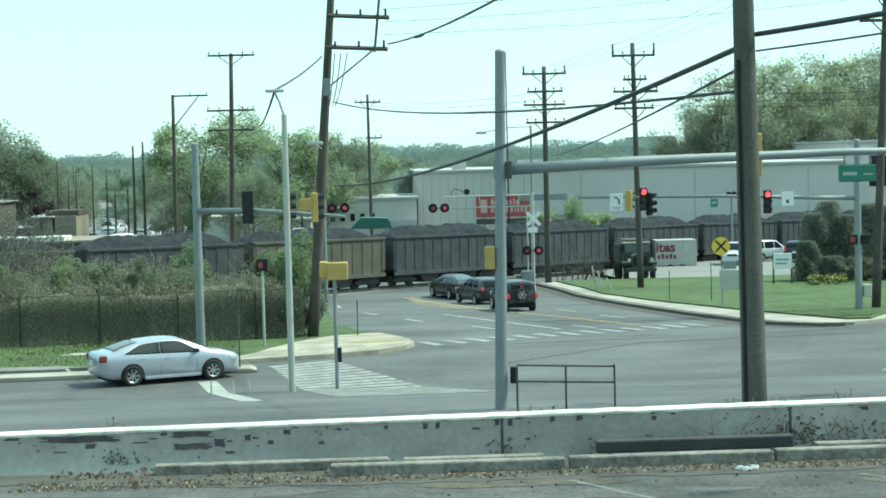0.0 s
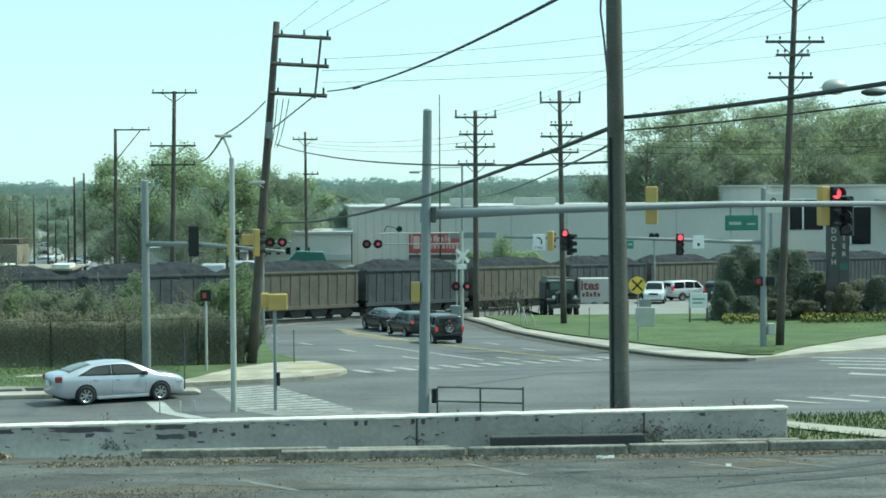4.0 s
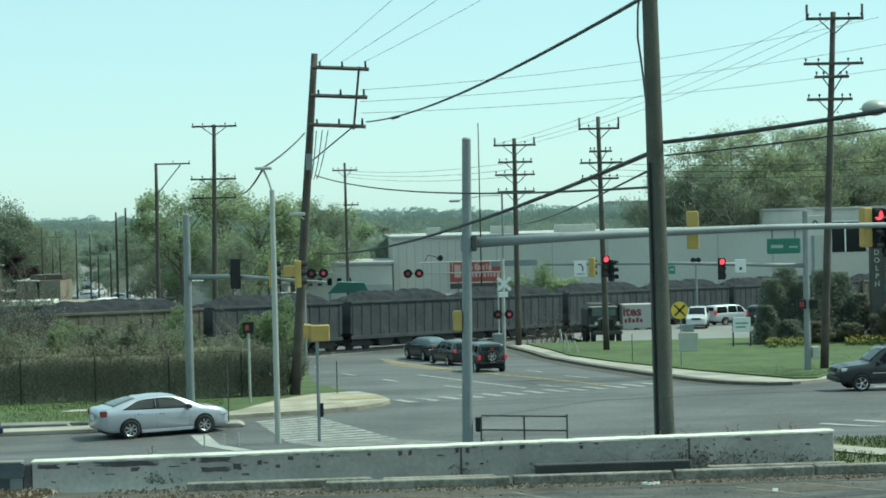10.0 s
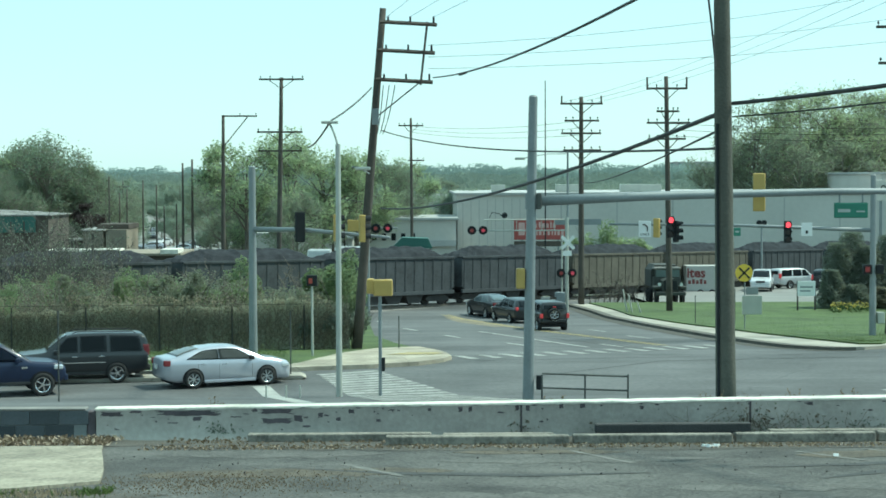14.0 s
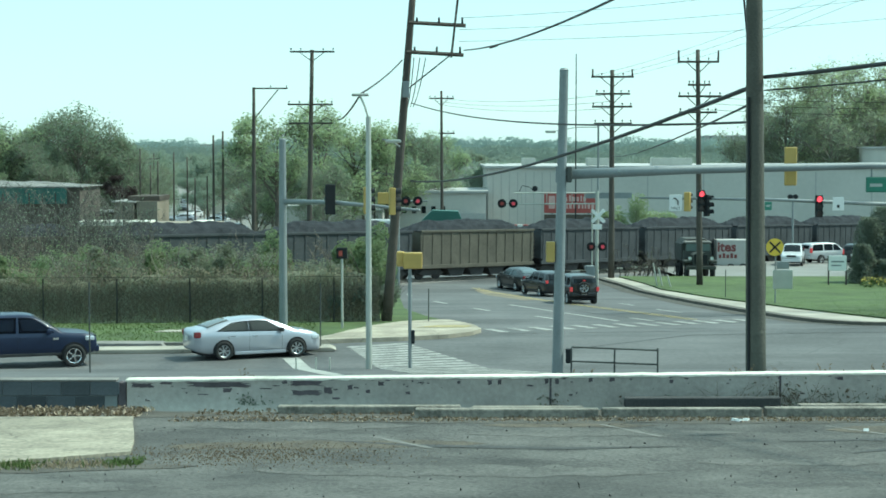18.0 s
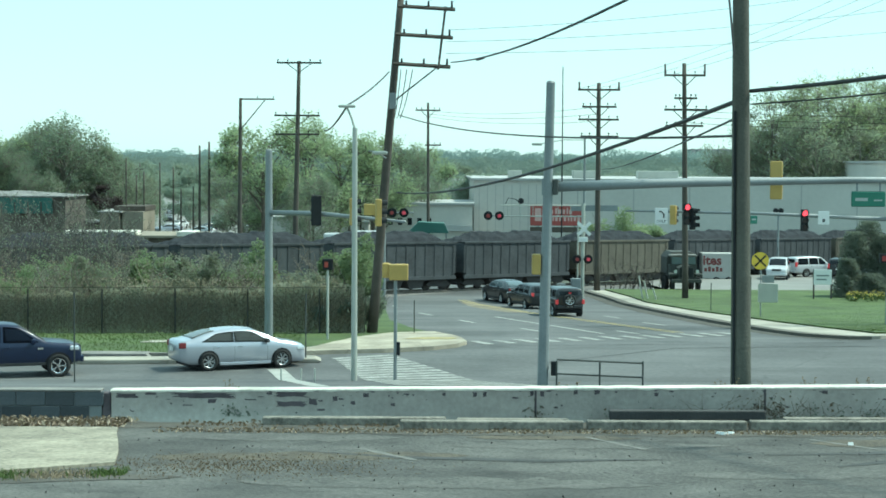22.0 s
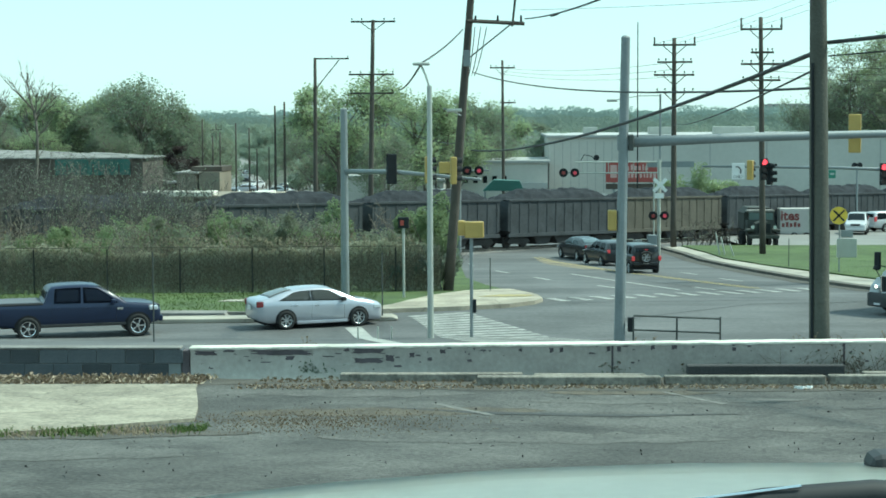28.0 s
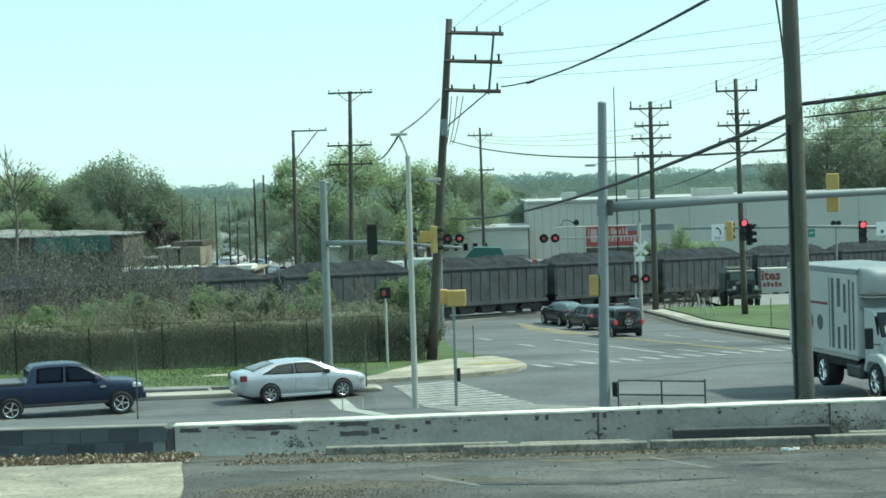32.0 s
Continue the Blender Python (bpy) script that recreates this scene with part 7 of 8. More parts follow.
nb = thing("notice_sign", pose(25.55, 119, gz(119) + 0.2), "white notice board on two dark legs", "sign")
part("board", box(-0.6, 0.6, -0.05, 0.05, 0.95, 1.95, 0.02), WHITE_SIGN, nb)
part("lettering_bar", box(-0.42, 0.42, -0.06, -0.05, 1.5, 1.6), GALV, nb)
part("lettering_bar", box(-0.42, 0.25, -0.06, -0.05, 1.25, 1.34), GALV, nb)
for x in (-0.58, 0.58):
    part("leg", box(x - 0.05, x + 0.05, -0.04, 0.04, 0, 1.95), DARK_WOOD, nb)
for x, y, z in ((13.6, 118, 1.7), (13.95, 118, 1.4), (14.4, 117, 1.0)):
    o = tagged(finish("leaning_stake", rod((x, y, gz(y)), (x - 0.3, y, gz(y) + z), 0.05, n=6), PALE_STEEL), "pale stake leaning on the lawn", "stake", "lawn stakes")


# ---- plants ----
def tree(name, height, spread, material, seed, label, leaves=1500, size=0.15, trunk=0.22, bark=BARK, low=0.2, limbs=16, fine=3):
    """Trunk, limbs, branches and twigs that fill an uneven rounded crown, with small leaves at their ends."""
    rng = random.Random(seed)
    t = thing(name, pose(0, 0, 0), label, "tree", "trees")
    centre = Vector((0, 0, height * (1 + low) / 2))
    rz = height * (1 - low) / 2

    def hold(p):
        d = Vector((p.x / spread, p.y / spread, (p.z - centre.z) / rz))
        limit = 0.93 + 0.09 * math.sin(5 * d.x + seed) + 0.07 * math.sin(7 * d.z + 4 * d.y + seed)
        return centre + (p - centre) * min(1.0, limit / max(d.length, 1e-6))

    bm = tube([(0, 0, -0.3), (0.1 * rng.uniform(-1, 1), 0.1, height * 0.25), (0.25 * rng.uniform(-1, 1), 0, height * 0.55), (0.3 * rng.uniform(-1, 1), 0.1, height * 0.86)], [trunk, trunk * 0.85, trunk * 0.5, trunk * 0.12], 8)
    p2, q2, ends = [], [], []
    for k in range(limbs):
        a = 2 * math.pi * (k * 0.382 + rng.uniform(-0.08, 0.08))
        up = rng.uniform(-0.75, 0.95)
        e = math.sqrt(max(0.0, 1 - up * up)) * rng.uniform(0.65, 0.95)
        tip = centre + Vector((math.cos(a) * e * spread, math.sin(a) * e * spread, up * rz * 0.93))
        z0 = max(height * low * 0.5, tip.z - spread * rng.uniform(0.4, 1.0))
        mid = Vector((tip.x * 0.45, tip.y * 0.45, z0 + (tip.z - z0) * rng.uniform(0.35, 0.6)))
        tube([(0, 0, min(z0, height * 0.8)), mid, tip], [trunk * 0.36, trunk * 0.2, 0.02], 5, bm)
        for j in range(6):
            f = rng.uniform(0.25, 1.0)
            s_ = mid.lerp(tip, f)
            w = Vector((rng.uniform(-1, 1), rng.uniform(-1, 1), rng.uniform(-0.3, 1.0))) * spread * 0.34
            e2 = hold(s_ + w)
            p2.append((s_, e2, trunk * 0.10, trunk * 0.04))
            for i in range(5):
                s3 = s_.lerp(e2, rng.uniform(0.3, 1.0))
                e3 = hold(s3 + Vector((rng.uniform(-1, 1), rng.uniform(-1, 1), rng.uniform(-0.3, 1.0))) * spread * 0.2)
                p2.append((s3, e3, trunk * 0.045, trunk * 0.02))
                ends.append(e3)
                for _ in range(fine):
                    s4 = s3.lerp(e3, rng.uniform(0.3, 1.0))
                    e4 = hold(s4 + Vector((rng.uniform(-1, 1), rng.uniform(-1, 1), rng.uniform(-0.2, 1.0))) * spread * 0.13)
                    p2.append((s4, e4, 0.012, 0.006))
                    ends.append(e4)
    part("trunk", bm, bark, t)
    twigs("branching", [tuple(x[0]) for x in p2], [tuple(x[1]) for x in p2], np.array([x[2] for x in p2]), np.array([x[3] for x in p2]), bark, t)["kind"] = "stuff"
    if leaves:
        g = np.random.default_rng(seed)
        c = np.array([tuple(p) for p in ends])[g.integers(0, len(ends), leaves)]
        c = c + np.clip(g.normal(size=(leaves, 3)), -1.6, 1.6) * spread * 0.055
        plates("crown", c, np.full(len(c), size), material, seed, parent=t, kind="stuff", face=(0, 0, 1), loose=1.1)
    return t


GREEN_TREE = "spring-green leafy tree with loose crown"
GREY_TREE = "budding grey-green tree with bare limbs showing"
MUTED_TREE = "muted grey-green tree with fine twigs showing"
HEIGHTS = (12, 11, 13, 12, 14, 12, 13, 14)
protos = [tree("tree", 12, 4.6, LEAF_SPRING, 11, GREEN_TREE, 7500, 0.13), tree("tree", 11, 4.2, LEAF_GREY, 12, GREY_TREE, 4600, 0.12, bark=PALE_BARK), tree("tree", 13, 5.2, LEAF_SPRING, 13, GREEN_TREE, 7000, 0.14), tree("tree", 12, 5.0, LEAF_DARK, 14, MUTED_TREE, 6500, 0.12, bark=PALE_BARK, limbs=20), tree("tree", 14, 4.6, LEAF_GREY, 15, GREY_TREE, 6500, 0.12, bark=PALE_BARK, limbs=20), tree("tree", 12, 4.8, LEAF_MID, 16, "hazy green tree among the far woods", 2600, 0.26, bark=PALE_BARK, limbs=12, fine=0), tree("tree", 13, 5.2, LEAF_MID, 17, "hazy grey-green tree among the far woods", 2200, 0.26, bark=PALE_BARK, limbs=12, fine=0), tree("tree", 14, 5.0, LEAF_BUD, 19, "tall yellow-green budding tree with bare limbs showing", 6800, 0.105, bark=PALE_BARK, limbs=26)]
used = set()


def plant(k, x, y, top, base=None, turn=0.0):
    src = protos[k]
    z = gz(y) - 0.2 if base is None else base
    s = (top - z) / HEIGHTS[k]
    m = pose(x, y, z, 0, 0, turn)
    if k in used:
        o = copy_thing(src, m)
    else:
        o, _ = src, used.add(k)
        o.matrix_basis = m
    o.scale = (s, s, s)
    return o


rng = random.Random(77)
# green group behind the wooden pole with crossarms
for k, x, y, top in ((0, -18.2, 190, 11.9), (2, -14.0, 196, 12.0), (0, -10.5, 200, 10.9), (2, -7.2, 205, 10.0), (3, -4.0, 210, 9.6), (1, -21.5, 200, 8.5), (3, -12.5, 180, 6.0), (2, -1.5, 225, 9.0)):
    plant(k, x, y, top, turn=rng.uniform(0, 360))
sheet("road", [(188, -33, -23), (230, -38.5, -31), (330, -54, -46), (480, -74, -64), (650, -98, -84)], PARKING, 0.05, 10, 1, "far pale street going up the hill")
for i in range(16):
    y = rng.uniform(195, 330)
    x = -rng.uniform(0.085, 0.19) * y
    if -0.168 < x / y < -0.108:
        continue
    plant(4 if i % 2 else 1, x, y, EYE + y * rng.uniform(-0.012, 0.001), turn=rng.uniform(0, 360))
for x, y, rz, paint in ((-60.5, 380, 100, WHITE_PAINT), (-62.0, 396, 102, BLACK_PAINT), (-58.8, 402, 280, SILVER_PAINT), (-64.5, 425, 100, WHITE_PAINT), (-52.5, 355, 280, BLACK_PAINT)):
    vehicle("sedan_car", pose(x, y, gz(y) + 0.06, 0, 0, rz), "small car on the far street", "car", paint, SEDAN)
for x, y, w, z in ((-24, 250, 6, -2.2), (-20, 270, 8, -2), (-28, 300, 6, -1), (-15, 240, 6, -2.5), (-33, 340, 9, 0)):
    building("house", x, x + w, y, y + 8, z + 1.6, "small pale house among far trees", SIDING, SIDING_SHADE)
# left group
for k, x, y, top in ((3, -42.2, 205, 12.0), (3, -39.8, 209, 9.6), (0, -49.8, 205, 10.9), (3, -46.5, 202, 8.6), (2, -55.5, 208, 10.2), (4, -58, 200, 10.4), (3, -62, 205, 11), (1, -37, 215, 7.6), (0, -52, 198, 7.0), (3, -44, 198, 6.5), (3, -45, 212, 11.4), (1, -53, 212, 11.6), (3, -50, 207, 9.8), (1, -47.5, 214, 11.0), (3, -37.8, 206, 8.4), (1, -57, 214, 11), (4, -64, 212, 11)):
    plant(k, x, y, top, turn=rng.uniform(0, 360))
# tall budding trees on the right
for k, x, y, top in ((4, 54, 290, 19.5), (7, 60, 285, 22.0), (7, 66, 290, 22.5), (4, 71, 295, 22), (7, 77, 290, 22.5), (4, 82, 300, 23), (7, 88, 290, 22.5), (7, 94, 300, 22), (4, 50.5, 300, 14.5), (1, 58, 275, 15), (7, 70, 275, 15), (4, 76, 280, 19), (7, 86, 280, 14), (7, 63, 300, 19), (7, 56.5, 296, 17), (1, 64, 272, 13.5), (7, 74, 300, 20), (1, 81, 276, 13), (7, 98, 290, 22), (7, 104, 296, 22), (1, 92, 276, 13), (7, 91, 296, 23), (4, 85, 304, 23.5), (7, 110, 300, 22), (7, 68, 282, 18), (7, 80, 284, 18), (7, 96, 282, 18), (4, 101, 300, 23), (1, 100, 280, 14)):
    plant(k, x, y, top, turn=rng.uniform(0, 360))
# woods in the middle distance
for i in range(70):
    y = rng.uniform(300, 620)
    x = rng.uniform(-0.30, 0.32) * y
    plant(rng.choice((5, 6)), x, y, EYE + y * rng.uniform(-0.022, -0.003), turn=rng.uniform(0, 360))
for i in range(34):
    y = rng.uniform(230, 330)
    x = rng.uniform(-0.32, 0.02) * y
    if -0.168 < x / y < -0.108:
        continue
    plant(rng.choice((5, 1, 1, 4, 6)), x, y, EYE + y * rng.uniform(-0.022, 0.002), turn=rng.uniform(0, 360))
for i in range(26):
    y = rng.uniform(400, 540)
    plant(rng.choice((5, 6)), rng.choice((rng.uniform(-0.172, -0.153), rng.uniform(-0.140, -0.10))) * y, y, EYE + y * rng.uniform(-0.010, 0.002), turn=rng.uniform(0, 360))
for i in range(9):
    y = rng.uniform(262, 330)
    plant(rng.choice((5, 6)), rng.uniform(-0.165, -0.112) * y, y, EYE + y * rng.uniform(-0.016, -0.004), turn=rng.uniform(0, 360)).scale *= 0.8
for i in range(7):
    y = 268 + 9 * i
    vehicle("sedan_car", pose(-y * (0.118 + 0.006 * (i * 3 % 7)), y, gz(y) + 0.06, 0, 0, 70 + 30 * i), "small car parked on the far lot", "car", (WHITE_PAINT, SILVER_PAINT, BLACK_PAINT)[i % 3], SEDAN)
sheet("parking_lot", [(255, -44, -27), (340, -58, -35)], PARKING, 0.02, 10, 1, "far pale lot behind the railway")
pt = tree("tree", 9.2, 2.1, PURPLE, 18, "dark purple-leaved small tree", 4500, 0.13, 0.14, limbs=10, low=0.5)
pt.matrix_basis = pose(-35.7, 197, gz(200) - 0.1)


def woods(name, y, top, seed, x0, x1, material, label, crowns=220, n=60000, size=0.6, wide=(5, 13)):
    """A far belt of woods: many rounded crowns of uneven width and height."""
    g = np.random.default_rng(seed)
    cx, cw = g.uniform(x0, x1, crowns), g.uniform(*wide, crowns)
    ct = top + 0.0011 * y * (np.sin(cx * 14 / y + seed) + 0.5 * np.sin(cx * 37 / y + 2 * seed)) + g.normal(0, 0.0013 * y, crowns)
    cy = y + g.uniform(-25, 25, crowns)
    k = g.integers(0, crowns, n)
    u = g.normal(size=(n, 3))
    u /= np.linalg.norm(u, axis=1)[:, None]
    u[:, 2] = np.where(g.random(n) < 0.8, np.abs(u[:, 2]), u[:, 2])
    u *= g.random((n, 1)) ** 0.25
    low = gz(y) - 1
    half = (ct[k] - low) / 2
    bm = bmesh.new()
    last = None
    for x in np.arange(x0, x1, y * 0.003):
        d = np.clip(1 - ((x - cx) / cw) ** 2, 0, 1) ** 0.5
        z = float(np.max(np.where(d > 0, low + (ct - low) * (0.5 + 0.5 * d), low))) * 1.0 - 0.0045 * y
        row = [bm.verts.new((x, y + 30, low - 2)), bm.verts.new((x, y + 30, z))]
        if last:
            bm.faces.new((last[0], row[0], row[1], last[1]))
        last = row
    tagged(finish(name, bm, material), label, "woods", kind="stuff")
    c = np.stack([cx[k] + u[:, 0] * cw[k], cy[k] + u[:, 1] * cw[k], low + half + u[:, 2] * half], 1)
    return tagged(plates(name, c, np.full(n, size), material, seed, kind="stuff", face=(0.1, -0.5, 0.85), loose=0.45), label, "woods", kind="stuff")


# distant backdrop of woods, with haze put into its leaf colours
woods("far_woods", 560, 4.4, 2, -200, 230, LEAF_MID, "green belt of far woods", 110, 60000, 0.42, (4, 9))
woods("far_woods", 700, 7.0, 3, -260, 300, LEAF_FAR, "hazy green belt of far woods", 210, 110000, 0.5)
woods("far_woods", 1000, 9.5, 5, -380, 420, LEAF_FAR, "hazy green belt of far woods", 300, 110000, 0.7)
woods("far_woods", 1500, 15.0, 8, -560, 640, LEAF_HILL, "wooded hills on the horizon, tinted bluish for haze", 380, 100000, 1.05, (7, 18))


def shrub(m, w, d, h, material, seed, label, n=900, size=0.14, name="shrub", full=False):
    g = np.random.default_rng(seed)
    t = thing(name, m, label, "shrub", "shrubs")
    bm = bmesh.new()
    r = random.Random(seed)
    for k in range(9):
        a = r.uniform(0, 6.28)
        tube([(0.1 * math.cos(a), 0.1 * math.sin(a), -0.1), (w * 0.2 * math.cos(a), d * 0.2 * math.sin(a), h * 0.5), (w * 0.42 * math.cos(a), d * 0.42 * math.sin(a), h * r.uniform(0.7, 0.95))], [0.03, 0.02, 0.006], 4, bm)
    part("stem", bm, BARK, t)
    # leaves gather in lobes, so that the outline is ragged
    m_ = 11
    lobe = g.normal(size=(m_, 3))
    lobe /= np.linalg.norm(lobe, axis=1)[:, None]
    lobe *= g.uniform(0.25, 0.78, (m_, 1))
    lobe[:, 2] = lobe[:, 2] * 0.9 + 0.1
    wide = g.uniform(0.2, 0.42, m_)
    pick = g.integers(0, m_, n)
    u = g.normal(size=(n, 3))
    u /= np.linalg.norm(u, axis=1)[:, None]
    c = (lobe[pick] + u * wide[pick][:, None] * g.random((n, 1)) ** 0.45) * np.array([w / 2, d / 2, h / 2]) + np.array([0, 0, h * 0.5])
    if full:
        k = g.random((n, 1)) ** 0.9
        turn, out = g.random((n, 1)) * 6.283, np.sqrt(g.random((n, 1)))
        out = out * (1 - 0.55 * k ** 2) * (0.9 + 0.12 * np.sin(3 * turn + 9 * k + seed))
        c = np.concatenate([np.cos(turn) * out * w / 2, np.sin(turn) * out * d / 2, k * h], 1)
    c = c[c[:, 2] > 0.02]
    plates("foliage", c, np.full(len(c), size), material, seed, parent=t, kind="stuff", face=(0.2, -0.45, 0.87), loose=1.0)
    return t


# growth behind and on the fence
fence = thing("chain_link_fence", pose(0, 0, 0), "chain-link fence overgrown with vines on the verge", "fence")
def fence_y(x):
    return 77.0 + (x + 16) * 0.12
post = None
for k in range(17):
    x = -5.02 - 3.08 * k
    y = fence_y(x)
    if post is None:
        post = part("post", rod((0, 0, 0), (0, 0, 1.95), 0.032, n=8), FENCE_STEEL, fence)
        post.matrix_basis = pose(x, y, gz(y) + 0.1)
    else:
        share(post, "post", fence, pose(x, y, gz(y) + 0.1))
part("top_rail", tube([(-3.3, fence_y(-3.3), gz(77) + 2.05), (-55, fence_y(-55), gz(73) + 2.1)], 0.011, 6), FENCE_STEEL, fence)
bm = bmesh.new()
for k in range(200):
    x = -3.3 - 0.26 * k
    y = fence_y(x)
    for s in (-1, 1):
        tube([(x, y, gz(y) + 0.15), (x + s * 1.9, fence_y(x + s * 1.9), gz(y) + 2.05)], 0.004, 3, bm)
part("mesh_wire", bm, FENCE_STEEL, fence)
def swell(x, seed, scale=1.0):
    """A smooth random line, about -1 to 1."""
    g = np.random.default_rng(seed)
    return sum(np.sin(x * f * scale + p) * k for f, p, k in zip((0.31, 0.83, 1.9, 4.3, 9.1), g.uniform(0, 6.28, 5), (0.35, 0.3, 0.2, 0.15, 0.1)))


g = np.random.default_rng(21)
fence_ground = lambda x: np.array([gz(fence_y(a)) for a in x]) + 0.1
n = 84000
x = g.uniform(-56, -3.1, n)
f = g.random(n)
h = f * (1.95 + 0.4 * swell(x, 1))
keep = g.random(n) < 0.72 + 0.5 * swell(x, 2) * swell(h * 2.5 + x * 0.4, 3, 2.0)
x, h = x[keep], h[keep]
n = len(x)
c = np.stack([x, fence_y(x) + np.abs(g.normal(0.14, 0.08, n)) + 0.06, h + fence_ground(x)], 1)
tagged(plates("vines", c, np.full(n, 0.06), IVY, 22, kind="stuff", face=(0.15, -0.75, 0.65), loose=0.4), "tangled green and brown vines on the fence", "vines", kind="stuff")
n = 26000
x = g.uniform(-56, -3.1, n)
h = 0.1 + 2.3 * g.random(n) ** 0.8
keep = g.random(n) < 0.5 + 0.9 * swell(x, 5)
x, h = x[keep], h[keep]
n = len(x)
c = np.stack([x, fence_y(x) + np.abs(g.normal(0.08, 0.12, n)) + 0.05, h + fence_ground(x)], 1)
tagged(plates("dry_vines", c, np.full(n, 0.042), DEAD_VINE, 23, kind="stuff", face=(0.15, -0.75, 0.65), loose=0.5), "dry brown vines on the fence", "vines", kind="stuff")
n = 13000
x = g.uniform(-56, -3.1, n)
z = fence_ground(x) + g.random(n) * 1.3
up = np.stack([g.normal(0, 0.2, n), g.normal(0, 0.06, n), g.uniform(0.35, 1.1, n)], 1)
p = np.stack([x, fence_y(x) + g.uniform(0.05, 0.25, n), z], 1)
tagged(twigs("vine_stems", p, p + up, 0.012, 0.005, STRAW), "upright brown vine stems on the fence", "vines", kind="stuff")
# low thicket between the fence and the railway
for seed, n, m_, sz in ((26, 46000, THICKET, 0.075), (27, 20000, BUSH, 0.07), (28, 12000, DRY, 0.06)):
    x = g.uniform(-50, -4.5, n)
    y = g.uniform(83, 94, n)
    tall = 2.55 + 1.0 * swell(x + 0.3 * y, seed) + 0.3 * swell(x * 2 - y, seed + 5)
    keep = g.random(n) < 0.75 + 0.6 * swell(x * 1.3 + y, seed + 9)
    x, y, tall = x[keep], y[keep], tall[keep]
    c = np.stack([x, y, np.array([gz(b) for b in y]) + tall * g.random(len(x)) ** 0.6], 1)
    tagged(plates("thicket", c, np.full(len(x), sz), m_, seed, kind="stuff", face=(0.2, -0.5, 0.85), loose=0.6), "dense dark green and brown thicket behind the fence", "brush", kind="stuff")
rng = random.Random(9)
for k in range(26):
    x = -4.2 - 2.0 * k + rng.uniform(-0.6, 0.6)
    y = fence_y(x) + rng.uniform(1.5, 9)
    hh = rng.uniform(2.2, 3.6)
    shrub(pose(x, y, gz(y), 0, 0, rng.uniform(0, 360)), rng.uniform(2.2, 3.6), 2.6, hh, rng.choice((BUSH, BUSH, LEAF_SPRING, THICKET)), 100 + k, "bushy green shrub behind the fence", 3400, 0.075)
for x, y, w, hh in ((-3.6, 83, 3.0, 4.4), (-5.0, 86, 3.2, 4.2), (-8.8, 90, 3.0, 4.0), (-10.5, 88, 3.4, 3.4), (-3.0, 80.3, 2.4, 2.2), (-4.4, 79.2, 2.6, 2.2), (-14.5, 92, 4.0, 3.6), (-18, 90, 4.0, 3.2)):
    shrub(pose(x, y, gz(y)), w, w * 0.9, hh, BUSH if hh > 2.5 else EVERGREEN, int(y * 7), "bright green bush by the fence end" if hh > 2.5 else "dark clipped shrub by the fence end", 4200, 0.085)


def brush(name, x0, x1, y0, y1, h0, h1, n, seed, label, material=TWIG):
    """Bare saplings with side twigs; gives their tips."""
    g = np.random.default_rng(seed)
    root = np.stack([g.uniform(x0, x1, n), g.uniform(y0, y1, n), np.zeros(n)], 1)
    root[:, 2] = [gz(y) - 0.1 for y in root[:, 1]]
    h = g.uniform(h0, h1, n)[:, None]
    mid = root + np.concatenate([g.normal(0, 0.3, (n, 2)), h * 0.55], 1)
    top = mid + np.concatenate([g.normal(0, 0.4, (n, 2)), h * 0.45], 1)
    k = 9
    f = g.random((n * k, 1))
    m2, t2, h2 = np.repeat(mid, k, 0), np.repeat(top, k, 0), np.repeat(h, k, 0)
    r2 = np.repeat(root, k, 0)
    s = np.where(f < 0.45, r2 + (m2 - r2) * (0.5 + f), m2 + (t2 - m2) * (f - 0.45) * 1.8)
    e = s + np.concatenate([g.normal(0, 0.13, (n * k, 2)), g.uniform(0.05, 0.26, (n * k, 1))], 1) * h2
    s3, e3 = np.repeat(s, 3, 0), np.repeat(e, 3, 0)
    s3 = s3 + (e3 - s3) * g.uniform(0.2, 1.0, (len(s3), 1))
    q3 = s3 + np.concatenate([g.normal(0, 0.06, (len(s3), 2)), g.uniform(0.0, 0.12, (len(s3), 1))], 1) * np.repeat(h2, 3, 0)
    p = np.concatenate([root, mid, s, s3])
    q = np.concatenate([mid, top, e, q3])
    r0 = np.concatenate([np.full(n, 0.04), np.full(n, 0.026), np.full(n * k, 0.015), np.full(len(s3), 0.010)])
    r1 = np.concatenate([np.full(n, 0.026), np.full(n, 0.008), np.full(n * k, 0.007), np.full(len(s3), 0.006)])
    return tagged(twigs(name, p, q, r0, r1, material), label, "brush", kind="stuff"), q3


